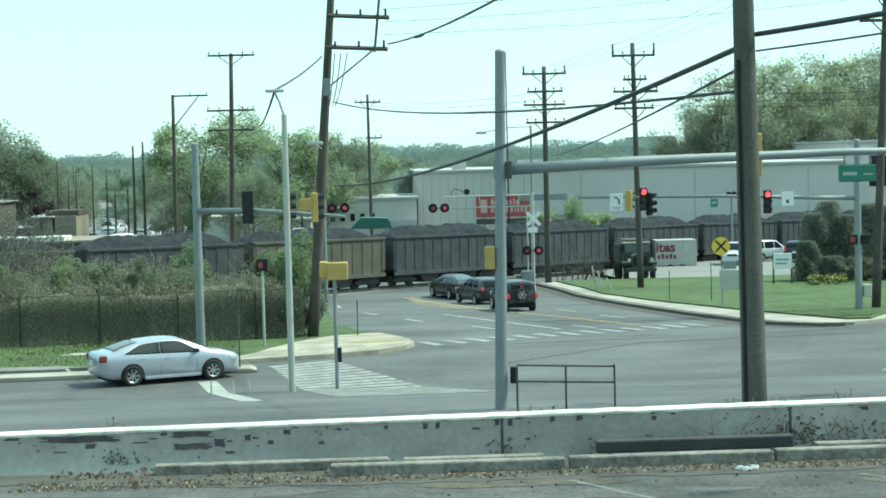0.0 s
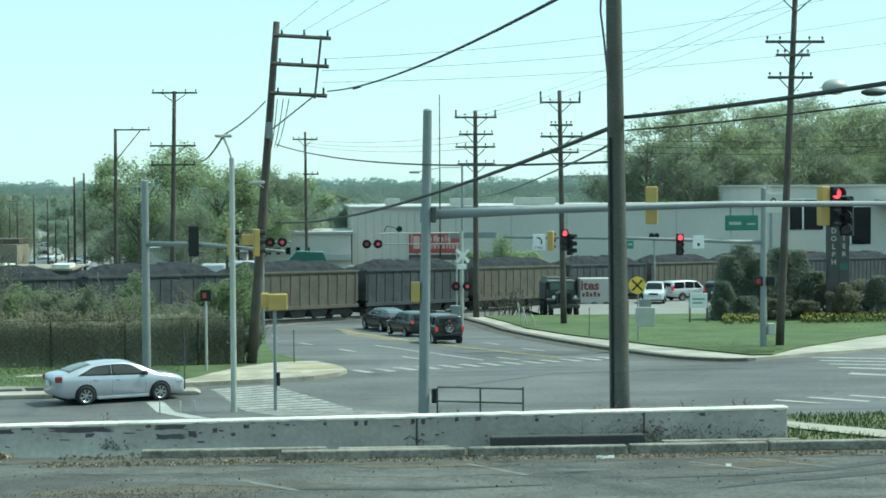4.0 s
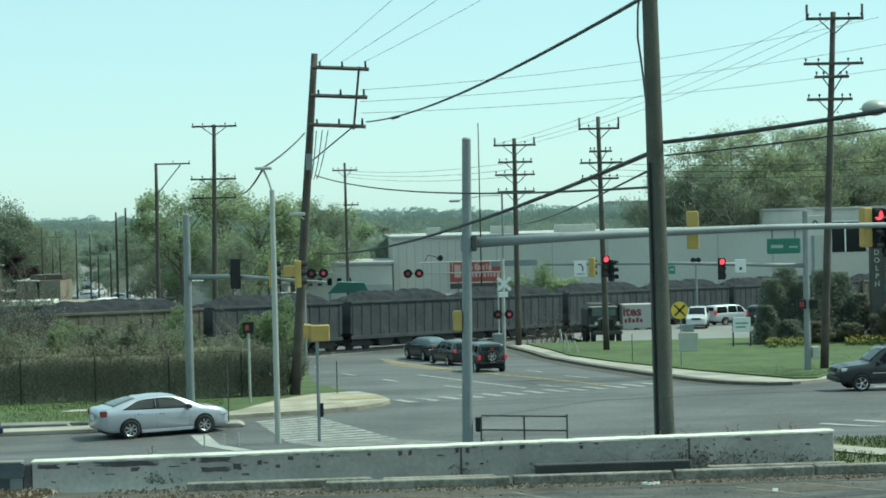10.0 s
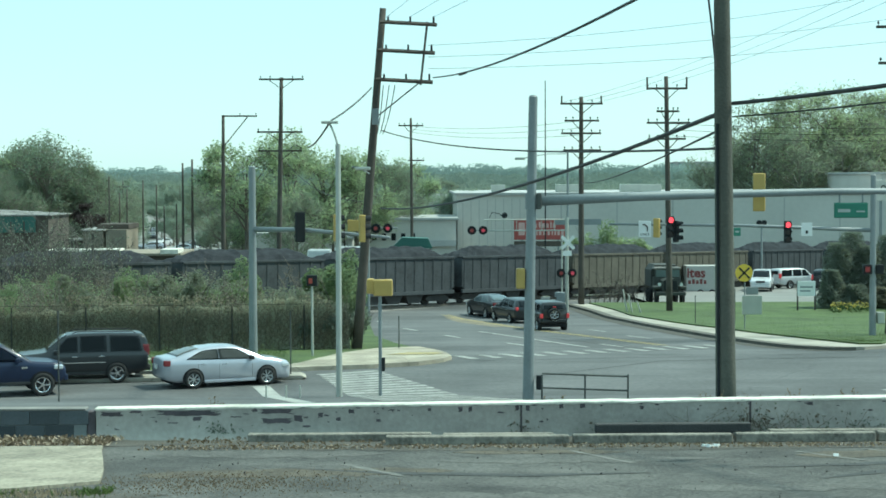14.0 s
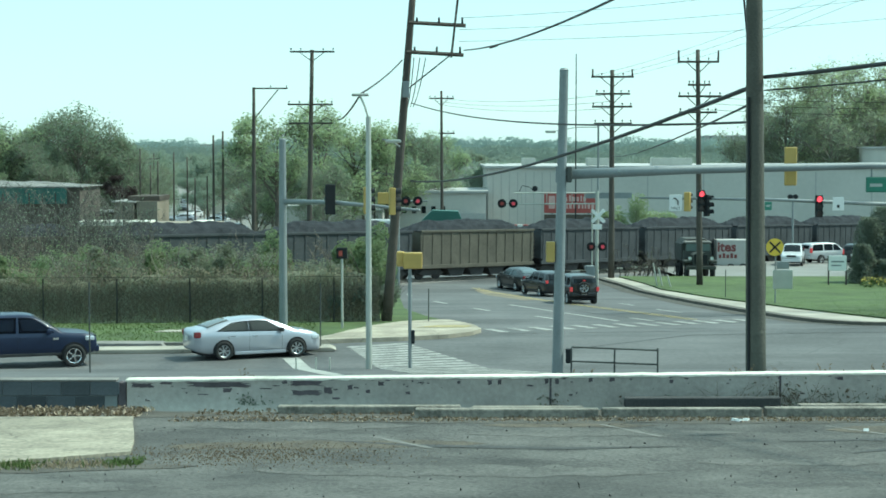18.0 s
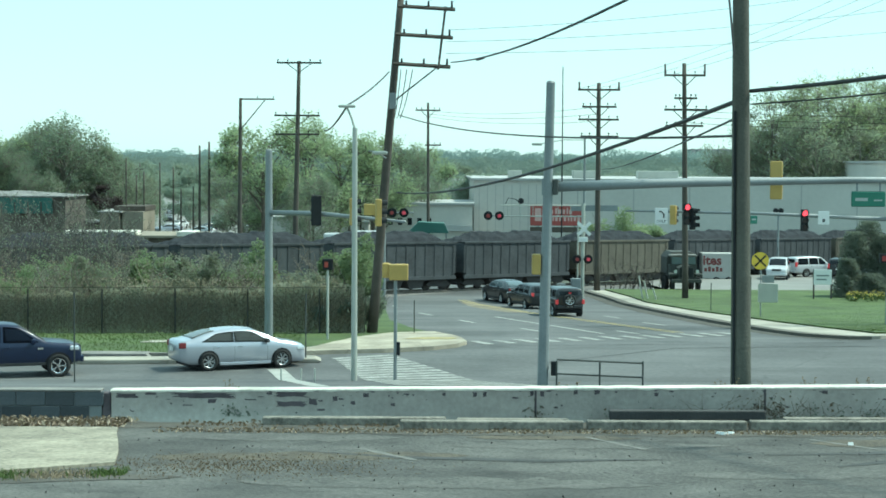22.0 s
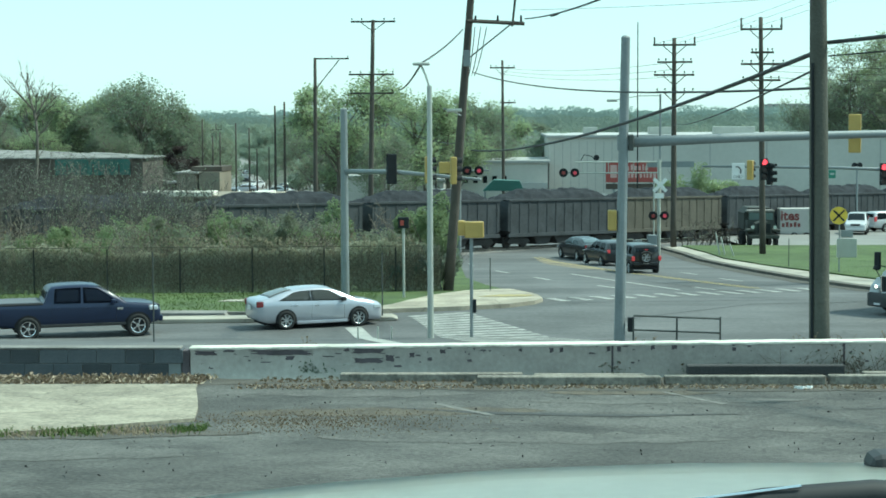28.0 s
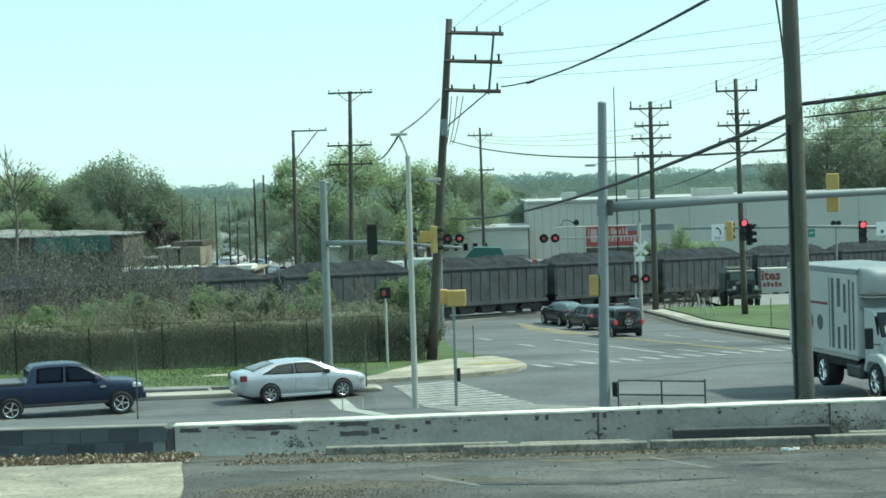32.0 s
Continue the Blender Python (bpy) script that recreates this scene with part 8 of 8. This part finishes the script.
BRUSH = "bare grey-brown brush and saplings by the railway"
brush("brush", -44, -5, 82, 94, 1.8, 3.6, 300, 37, BRUSH)
_, tips = brush("brush", -42, -17, 92, 110, 2.8, 5.9, 620, 31, BRUSH, BRUSH_WOOD)
brush("brush", -42, -26, 96, 110, 4.0, 6.6, 150, 35, BRUSH, BRUSH_WOOD)
g = np.random.default_rng(32)
tagged(plates("brush_leaves", tips + g.normal(size=tips.shape) * 0.08, np.full(len(tips), 0.055), LEAF_GREY, 33, kind="stuff"), "sparse buds on the brush", "brush", kind="stuff")
def bare_tree(m, height, fork, spread, seed, label):
    """A leafless tree: one slender trunk that forks high up into a fan of thin limbs."""
    r = random.Random(seed)
    t = thing("tree", m, label, "tree")
    part("trunk", tube([(0.12 * math.sin(k * 1.7) * k / 6, 0.05 * math.cos(k), fork * k / 6) for k in range(7)], [0.17 - 0.016 * k for k in range(7)], 10), BARK, t, smooth=True)
    top = Vector((0.12 * math.sin(10.2), 0.05 * math.cos(6), fork))
    bm = bmesh.new()

    def grow(p, d, length, rad, depth):
        q = p + d * length * 0.5 + Vector((r.uniform(-1, 1), r.uniform(-1, 1), r.uniform(-0.3, 0.6))) * length * 0.07
        e = p + d * length
        tube([tuple(p), tuple(q), tuple(e)], [rad, rad * 0.8, rad * 0.55], 5, bm)
        if depth:
            for k in range(3 if depth > 1 else 4):
                side = Vector((r.uniform(-1, 1), r.uniform(-0.8, 0.8), r.uniform(0.1, 1.0))).normalized()
                grow(p.lerp(e, r.uniform(0.45, 1.0)), (d * 0.9 + side * 0.75).normalized(), length * r.uniform(0.45, 0.7), rad * 0.5, depth - 1)

    for k in range(6):
        a = (k / 5 - 0.5) * 2
        d = Vector((a * spread * 0.55 + r.uniform(-0.1, 0.1), r.uniform(-0.35, 0.35), 1.0)).normalized()
        grow(top - Vector((0, 0, r.uniform(0, 0.9))), d, (height - fork) * r.uniform(0.5, 0.65), 0.07, 3)
    for k in range(7):
        z = fork * r.uniform(0.55, 0.95)
        grow(Vector((0, 0, z)), Vector((r.choice((-1, 1)) * r.uniform(0.5, 1.0), r.uniform(-0.5, 0.5), 0.8)).normalized(), r.uniform(0.8, 1.6), 0.035, 2)
    tagged(part("branching", bm, BARK, t), kind="stuff")
    return t


bare_tree(pose(-31.7, 120, gz(120)), 12.6, 9.9, 1.5, 41, "bare tall tree with a fan of thin limbs by the railway")
bare_tree(pose(-34.9, 121, gz(121)), 11.8, 9.0, 1.1, 43, "bare tall tree with a fan of thin limbs by the railway")
for x, y, w, hh in ((15.4, 152, 5.6, 6.6), (13.0, 152, 4.2, 5.6), (18.0, 153, 5.0, 5.6), (20.0, 153, 3.4, 4.4)):
    shrub(pose(x, y, gz(y)), w, 3.4, hh, LEAF_BUD, int(x * 10), "tall pale green shrub before the warehouse", 5600, 0.11)
_, tips = brush("brush", 12.4, 17.0, 130, 135, 0.9, 2.3, 30, 38, "dark bare brush beside the railway crossing", DARK_WOOD)
tagged(plates("brush_leaves", tips[::4], np.full(len(tips[::4]), 0.06), THICKET, 39, kind="stuff"), "sparse dark leaves on the brush", "brush", kind="stuff")
for x, y, w, hh, m_ in ((28.4, 122, 3.2, 4.4, EVERGREEN), (29.4, 122.6, 3.4, 5.1, EVERGREEN), (30.4, 122, 3.0, 4.2, EVERGREEN), (32.0, 122.6, 3.2, 4.9, EVERGREEN), (33.2, 123, 3.4, 4.7, EVERGREEN), (34.4, 122.4, 3.0, 3.2, EVERGREEN), (27.7, 121, 2.2, 2.6, EVERGREEN), (38.6, 121, 3.4, 2.9, EVERGREEN), (29.2, 120.6, 2.6, 1.6, EVERGREEN), (35.2, 122, 3.2, 2.8, BROWN_LEAF), (37.6, 122, 3.4, 2.6, BROWN_LEAF), (40.5, 123, 4.0, 2.6, EVERGREEN), (44, 123, 5.0, 2.8, BROWN_LEAF), (48, 124, 5.0, 3.0, EVERGREEN), (36.2, 120.8, 3.0, 1.7, EVERGREEN), (35.4, 118.6, 3.4, 2.7, BROWN_LEAF), (31.2, 120.6, 2.6, 1.7, BROWN_LEAF), (33.4, 120.8, 2.4, 1.5, BROWN_LEAF)):
    shrub(pose(x, y, gz(y) + 0.2), w, 2.4, hh, m_, int(x * 10) + 3, "dark evergreen shrub in the flower bed" if m_ is EVERGREEN else "brownish budding shrub in the flower bed", 5200, 0.085, full=m_ is EVERGREEN)
g = np.random.default_rng(51)
n = 1500
c = np.stack([g.uniform(25.5, 46, n), 117 + g.uniform(-1, 2.2, n), np.zeros(n)], 1)
c[:, 2] = [gz(y) + 0.3 for y in c[:, 1]]
c[:, 2] += g.uniform(0.1, 0.5, n)
ratio = c[:, 0] / c[:, 1]
keep = ((ratio > 0.228) & (ratio < 0.2495)) | (ratio > 0.2725)
tagged(plates("daffodils", c[keep], np.full(keep.sum(), 0.055), DAFFODIL, 52, kind="stuff"), "yellow daffodils in the flower bed", "flowers", kind="stuff")
c2 = c[keep] - np.array([0, 0, 0.2])
tagged(plates("daffodil_leaves", c2, np.full(len(c2), 0.13), GRASS, 53, kind="stuff"), "green leaves of the daffodils", "flowers", kind="stuff")


def blades(name, xs, ys, n, seed, hgt, zf, material, label, size=0.05):
    g = np.random.default_rng(seed)
    c = np.stack([g.uniform(*xs, n), g.uniform(*ys, n), np.zeros(n)], 1)
    c[:, 2] = [zf(y) for y in c[:, 1]]
    c[:, 2] += g.random(n) * hgt
    return tagged(plates(name, c, np.full(n, size), material, seed + 1, kind="stuff"), label, "grass" if "grass" in label else "litter", kind="stuff")




def turf(name, x, y, z, h, r, seed, material, label):
    """Upright grass blades."""
    g = np.random.default_rng(seed)
    n = len(x)
    p = np.stack([x, y, z], 1)
    q = p + np.stack([g.normal(0, 0.35, n), g.normal(0, 0.35, n), g.uniform(0.5, 1.0, n)], 1) * h
    return tagged(twigs(name, p, q, r, r * 0.4, material), label, "grass", kind="stuff")


g = np.random.default_rng(61)
x, y = g.uniform(-50, -5.5, 12000), g.uniform(68.0, 77.2, 12000)
turf("grass_tufts", x, y, np.array([gz(a) for a in y]) + 0.12, 0.09, 0.014, 62, LAWN_BLADE, "rough grass blades on the verge")
blotch("earth_patch", -8.6, -2.6, 17.75, 18.45, SOIL, 0.006, "brown earth with weeds at the slab's edge", lot_z, 5, 0.3, 0.7)
g = np.random.default_rng(200)
n = 2600
x = g.uniform(-8.6, -3.2, n)
y = 17.45 + (x + 8.6) * 0.22 + g.normal(0, 0.14, n)
z = np.array([lot_z(a) for a in y])
keep = (np.sin(x * 5.3) + np.sin(x * 2.1 + 1) + g.normal(0, 0.6, n)) > -0.4
turf("slab_grass", x[keep], y[keep], z[keep], 0.075, 0.007, 201, LAWN_BLADE, "green grass growing at the slab's edge")
x, y, z = x + 0.05, y + g.normal(0, 0.1, n), z
turf("slab_dry_grass", x[~keep], y[~keep], z[~keep], 0.06, 0.006, 202, DEAD_VINE, "dry grass growing at the slab's edge")
g = np.random.default_rng(84)
x, y = g.uniform(6.6, 12, 3200), g.uniform(24.9, 28.6, 3200)
keep = np.abs(x - np.interp(y, (24.5, 25.7, 27.1, 28.0), (9.3, 8.25, 7.2, 6.7))) > 0.5
turf("verge_grass", x[keep], y[keep], np.array([bank_z(a) for a in y])[keep], 0.10, 0.008, 85, LAWN_BLADE, "rough green grass blades at the wall's end")
g = np.random.default_rng(81)
n = 9000
y = 81 + 47 * g.random(n) ** 1.5
x0 = np.interp(y, (81, 84.5, 90, 97, 104, 115, 129), (19.6, 18.7, 17.4, 16.2, 14.9, 13.7, 12.4))
x1 = np.interp(y, (80, 84.5, 90, 97, 100, 129), (20.3, 22.4, 25.5, 29.7, 31.8, 55))
x = x0 + (x1 - x0) * g.random(n)
turf("lawn_grass", x, y, np.array([gz(a) for a in y]) + 0.21, 0.035, 0.012, 82, LAWN_BLADE, "short green grass blades on the lawn")
blotch("earth_patch", -10, -3.0, 23.3, 24.58, SOIL, 0.006, "dark earth with dead leaves along the wall", lot_z, 6, 0.12)
blotch("earth_patch", -3.6, 9.5, 22.75, 24.58, SOIL, 0.004, "dark earth along the wheel stops", lot_z, 7, 0.12)
for seed, xs, ys, n, m_, sz, hh in ((65, (-9, -4.1), (23.45, 24.5), 2400, DRY, 0.034, 0.07), (66, (-9, -4.0), (23.4, 24.5), 480, PALE_LITTER, 0.036, 0.08), (67, (-3.6, 8.0), (22.95, 23.5), 1500, DRY, 0.026, 0.02), (69, (-3.6, 8.0), (22.9, 23.5), 700, PALE_LITTER, 0.02, 0.02), (71, (-3.4, 6.5), (23.7, 24.5), 900, DRY, 0.03, 0.03)):
    blades("leaf_litter", xs, ys, n, seed, hh, lot_z, m_, "dead leaves lying along the low wall" if seed < 67 else "crumbled leaf litter along the wheel stops", sz)
g = np.random.default_rng(68)
n = 2600
x, y = g.normal(-2.2, 0.8, n), g.normal(19.4, 0.5, n)
keep = (x > -3.6) & (y < 22.5)
c = np.stack([x, y, np.array([lot_z(a) for a in y]) + 0.012], 1)[keep]
tagged(plates("leaf_litter", c, np.full(len(c), 0.012), DRY, 70, kind="stuff"), "scattered dry crumbs on the asphalt", "litter", kind="stuff")
x, y = g.uniform(-6, 7, 260), g.uniform(14.5, 23, 260)
c = np.stack([x, y, np.array([lot_z(a) for a in y]) + 0.012], 1)
tagged(plates("grit", c, np.full(len(c), 0.016), SEAM, 72, kind="stuff"), "dark grit scattered on the asphalt", "litter", kind="stuff")
for x, y in ((3.65, 23.0), (3.8, 23.05), (3.7, 22.95), (5.05, 21.8)):
    tagged(finish("paper_scrap", prism([(-0.06, 0), (0.07, 0.0), (0.05, 0.03), (-0.03, 0.04)], -0.05, 0.04), WHITE_SIGN), "crumpled white paper scrap on asphalt", "litter", "paper scraps").matrix_basis = pose(x, y, lot_z(y) + 0.01, 0, 0, x * 300) @ Matrix.Diagonal((0.7, 0.7, 0.8, 1))
# weeds on the wall by the pole
rng = random.Random(71)
for x in (4.0, 4.2, 4.6, 5.2, 1.9, -2.9, 6.0):
    t = thing("weed", pose(x, WALL_Y + 0.26, wall_top(x) - 0.25), "dry weed growing behind the low wall", "weed", "wall weeds")
    tips = []
    for k in range(7):
        e = Vector((rng.uniform(-0.22, 0.22), rng.uniform(-0.05, 0.05), rng.uniform(0.2, 0.36)))
        part("stem", tube([(0, 0, 0), e * 0.5 + Vector((0.02, 0, 0)), e], [0.006, 0.005, 0.003], 4), DRY_STEM, t)
        tips += [tuple(e), tuple(e * 0.8), tuple(e * 0.65 + Vector((0.02, 0, 0)))]
    plates("foliage", np.array(tips * 2) + np.random.default_rng(int(x * 10) + 90).normal(size=(len(tips) * 2, 3)) * 0.02, np.full(len(tips) * 2, 0.022), DRY, 5, parent=t)
g = np.random.default_rng(73)
for m_, spots in ((LEAF_DARK, ((4.6, 0.25, 110, 0.16), (3.4, 0.4, 80, 0.07), (5.6, 0.45, 90, 0.1), (2.6, 0.3, 40, 0.06), (6.1, 0.25, 60, 0.08), (-2.75, 0.14, 110, 0.06), (1.38, 0.08, 40, 0.14))), (DRY, ((4.5, 0.22, 150, 0.2), (3.9, 0.5, 80, 0.1), (5.4, 0.5, 80, 0.12), (1.4, 0.1, 30, 0.1)))):
    vx = np.concatenate([g.normal(c_, s_, n_) for c_, s_, n_, h_ in spots])
    vz = np.concatenate([np.abs(g.normal(0, h_, n_)) + 3.86 for c_, s_, n_, h_ in spots])
    tagged(plates("wall_creeper", np.stack([vx, np.full(len(vx), WALL_Y - 0.02), np.minimum(vz, 4.24)], 1)[::2], np.full(len(vx[::2]), 0.023), EVERGREEN if m_ is LEAF_DARK else DRY, 74, kind="stuff"), "dark creeper leaves on the white wall" if m_ is LEAF_DARK else "dry brown creeper leaves on the white wall", "creeper", kind="stuff")

n = 70
x = np.concatenate([g.normal(4.5, 0.2, n // 2), g.normal(4.6, 0.7, n // 2)])
p = np.stack([x, np.full(n, WALL_Y - 0.03), np.full(n, 3.84) + g.uniform(0, 0.15, n)], 1)
up = np.stack([g.normal(0, 0.13, n), g.normal(-0.015, 0.008, n), g.uniform(0.05, 0.24, n)], 1)
tagged(twigs("creeper_stems", p, p + up, 0.0035, 0.002, DRY_STEM), "thin brown creeper stems on the white wall", "creeper", kind="stuff")

# ---- the car from which the view is taken ----
own = thing("parked_car", pose(0, 0, 0), "pale parked car, bonnet and wiper below the view", "car")
bm = bmesh.new()
rows = []
for i in range(9):
    u = i / 8
    y = 0.75 + 1.3 * u
    rows.append([bm.verts.new((x, y, 6.965 + 0.057 * (x - 0.385) + 0.008 * max(0.0, 1 - (x * x) / 0.12) - 0.05 * abs(x) ** 2.2 - 0.03 * max(0, u - 0.8) * 5 * u)) for x in (-0.75, -0.6, -0.4, -0.2, 0, 0.2, 0.4, 0.6, 0.75)])
for a, b in zip(rows, rows[1:]):
    for k in range(8):
        bm.faces.new((a[k], a[k + 1], b[k + 1], b[k]))
bmesh.ops.solidify(bm, geom=bm.faces[:], thickness=-0.03)
part("bonnet", bm, OWN_PAINT, own, smooth=True)
part("front", box(-0.72, 0.72, 1.95, 2.08, 6.3, 6.88, 0.05), OWN_PAINT, own)
part("lower_body", box(-0.8, 0.8, -2.4, 1.95, 6.15, 6.75, 0.05), OWN_PAINT, own)
part("cowl", box(-0.7, 0.7, 0.55, 1.05, 6.7, 6.99, 0.02), PLASTIC, own, "black plastic cowl below the windscreen")
arm = part("wiper_arm", tube([(0.055, 1.0, 7.082), (0.1, 1.0, 7.1), (0.14, 1.0, 7.106), (0.2, 1.0, 7.111), (0.33, 1.0, 7.105), (0.36, 1.0, 6.98)], [0.004, 0.008, 0.009, 0.009, 0.01, 0.012], 8), PLASTIC, own, "black wiper arm", True)
# chrome thread drawn in for the highlight along the arm's upper edge
part("wiper_glint", tube([(0.04, 0.995, 7.095), (0.1, 0.995, 7.109), (0.16, 0.995, 7.117)], 0.0011, 6), CHROME, arm, "thin bright thread for the glint on the wiper arm")
part("washer_nozzle", box(0.394, 0.46, 1.97, 2.03, 6.90, 6.951, 0.012), PLASTIC, own, "small black nozzle")
part("roof", loft([rounded(x, 0.62, 7.60, 7.66, 0.028, 3) for x in (0.0, 1.6)]), OWN_PAINT, own, "pale car roof").matrix_basis = pose(0, -0.05, 0, 0, 0, -90)
for s in (-1, 1):
    part("windscreen_pillar", tube([(s * 0.71, 0.58, 6.9), (s * 0.65, 0.2, 7.4), (s * 0.58, -0.1, 7.63)], 0.028, 8), OWN_PAINT, own)
    part("rear_pillar", tube([(s * 0.71, -2.1, 6.74), (s * 0.66, -1.85, 7.3), (s * 0.58, -1.6, 7.63)], 0.04, 8), OWN_PAINT, own)
    part("door", box(s * 0.74 - 0.05, s * 0.74 + 0.05, -1.7, 0.5, 6.752, 6.97, 0.03), OWN_PAINT, own)
part("cabin_floor", box(-0.66, 0.66, -2.0, 0.5, 6.752, 6.77), PLASTIC, own)
part("boot_lid", box(-0.68, 0.68, -2.38, -2.05, 6.752, 6.9, 0.04), OWN_PAINT, own)
part("aerial", tube([(0.389, 0.6, 6.78), (0.254, 0.6, 7.2), (0.2155, 0.6, 7.318), (0.2125, 0.6, 7.327)], [0.0055, 0.0048, 0.0042, 0.0026], 12), SEAM, own, "black stubby aerial", True)
for s in (-1, 1):
    for y in (-1.6, 1.3):
        wheel(own, s * 0.72, y, 0.31, 0.2, s).matrix_basis = pose(s * 0.72, y, 6.08, 0, 0, 90)


# ---- what moves ----
def heading(x, y, deg):
    return pose(x, y, gz(y) + 0.01, 0, 0, deg)


def motions():
    for k, c in train.items():
        walk(c, car_rows(k))
    walk(big, [(0, heading(105, 74, 180)), (9.0, heading(30.3, 73.6, 180)), (10.0, heading(21.9, 73.2, 181)), (10.4, heading(18.5, 72.6, 182)), (11.2, heading(11.6, 71.6, 187)), (12.4, heading(1.3, 68.5, 192)), (13.2, heading(-5.2, 67.5, 193)), (14.0, heading(-12.35, 65.3, 194)), (15.0, heading(-20.7, 63.4, 194)), (20, heading(-62, 54.5, 194)), (32, heading(-110, 50, 190))])
    walk(truck, [(0, heading(90, 96, 205)), (20, heading(62, 88, 205)), (25.0, heading(26.6, 73.0, 206)), (26.5, heading(19.8, 69.6, 207)), (27.4, heading(16.4, 68.2, 210)), (28.4, heading(14.3, 67.4, 222)), (29.4, heading(12.4, 66.0, 238)), (30.0, heading(11.95, 64.7, 246)), (30.4, heading(11.95, 63.9, 253)), (31.0, heading(12.4, 62.5, 263)), (31.4, heading(12.7, 60.8, 270)), (32.0, heading(13.2, 57.4, 282))])
    walk(own, [(row[0], pose(SIDE.get(row[0], 0.0) - OWN_SHIFT.get(row[0], 0.0), row[1], -DROP[row[0]] if row[0] < 2.2 else 0.0)) for row in PATH])


motions()
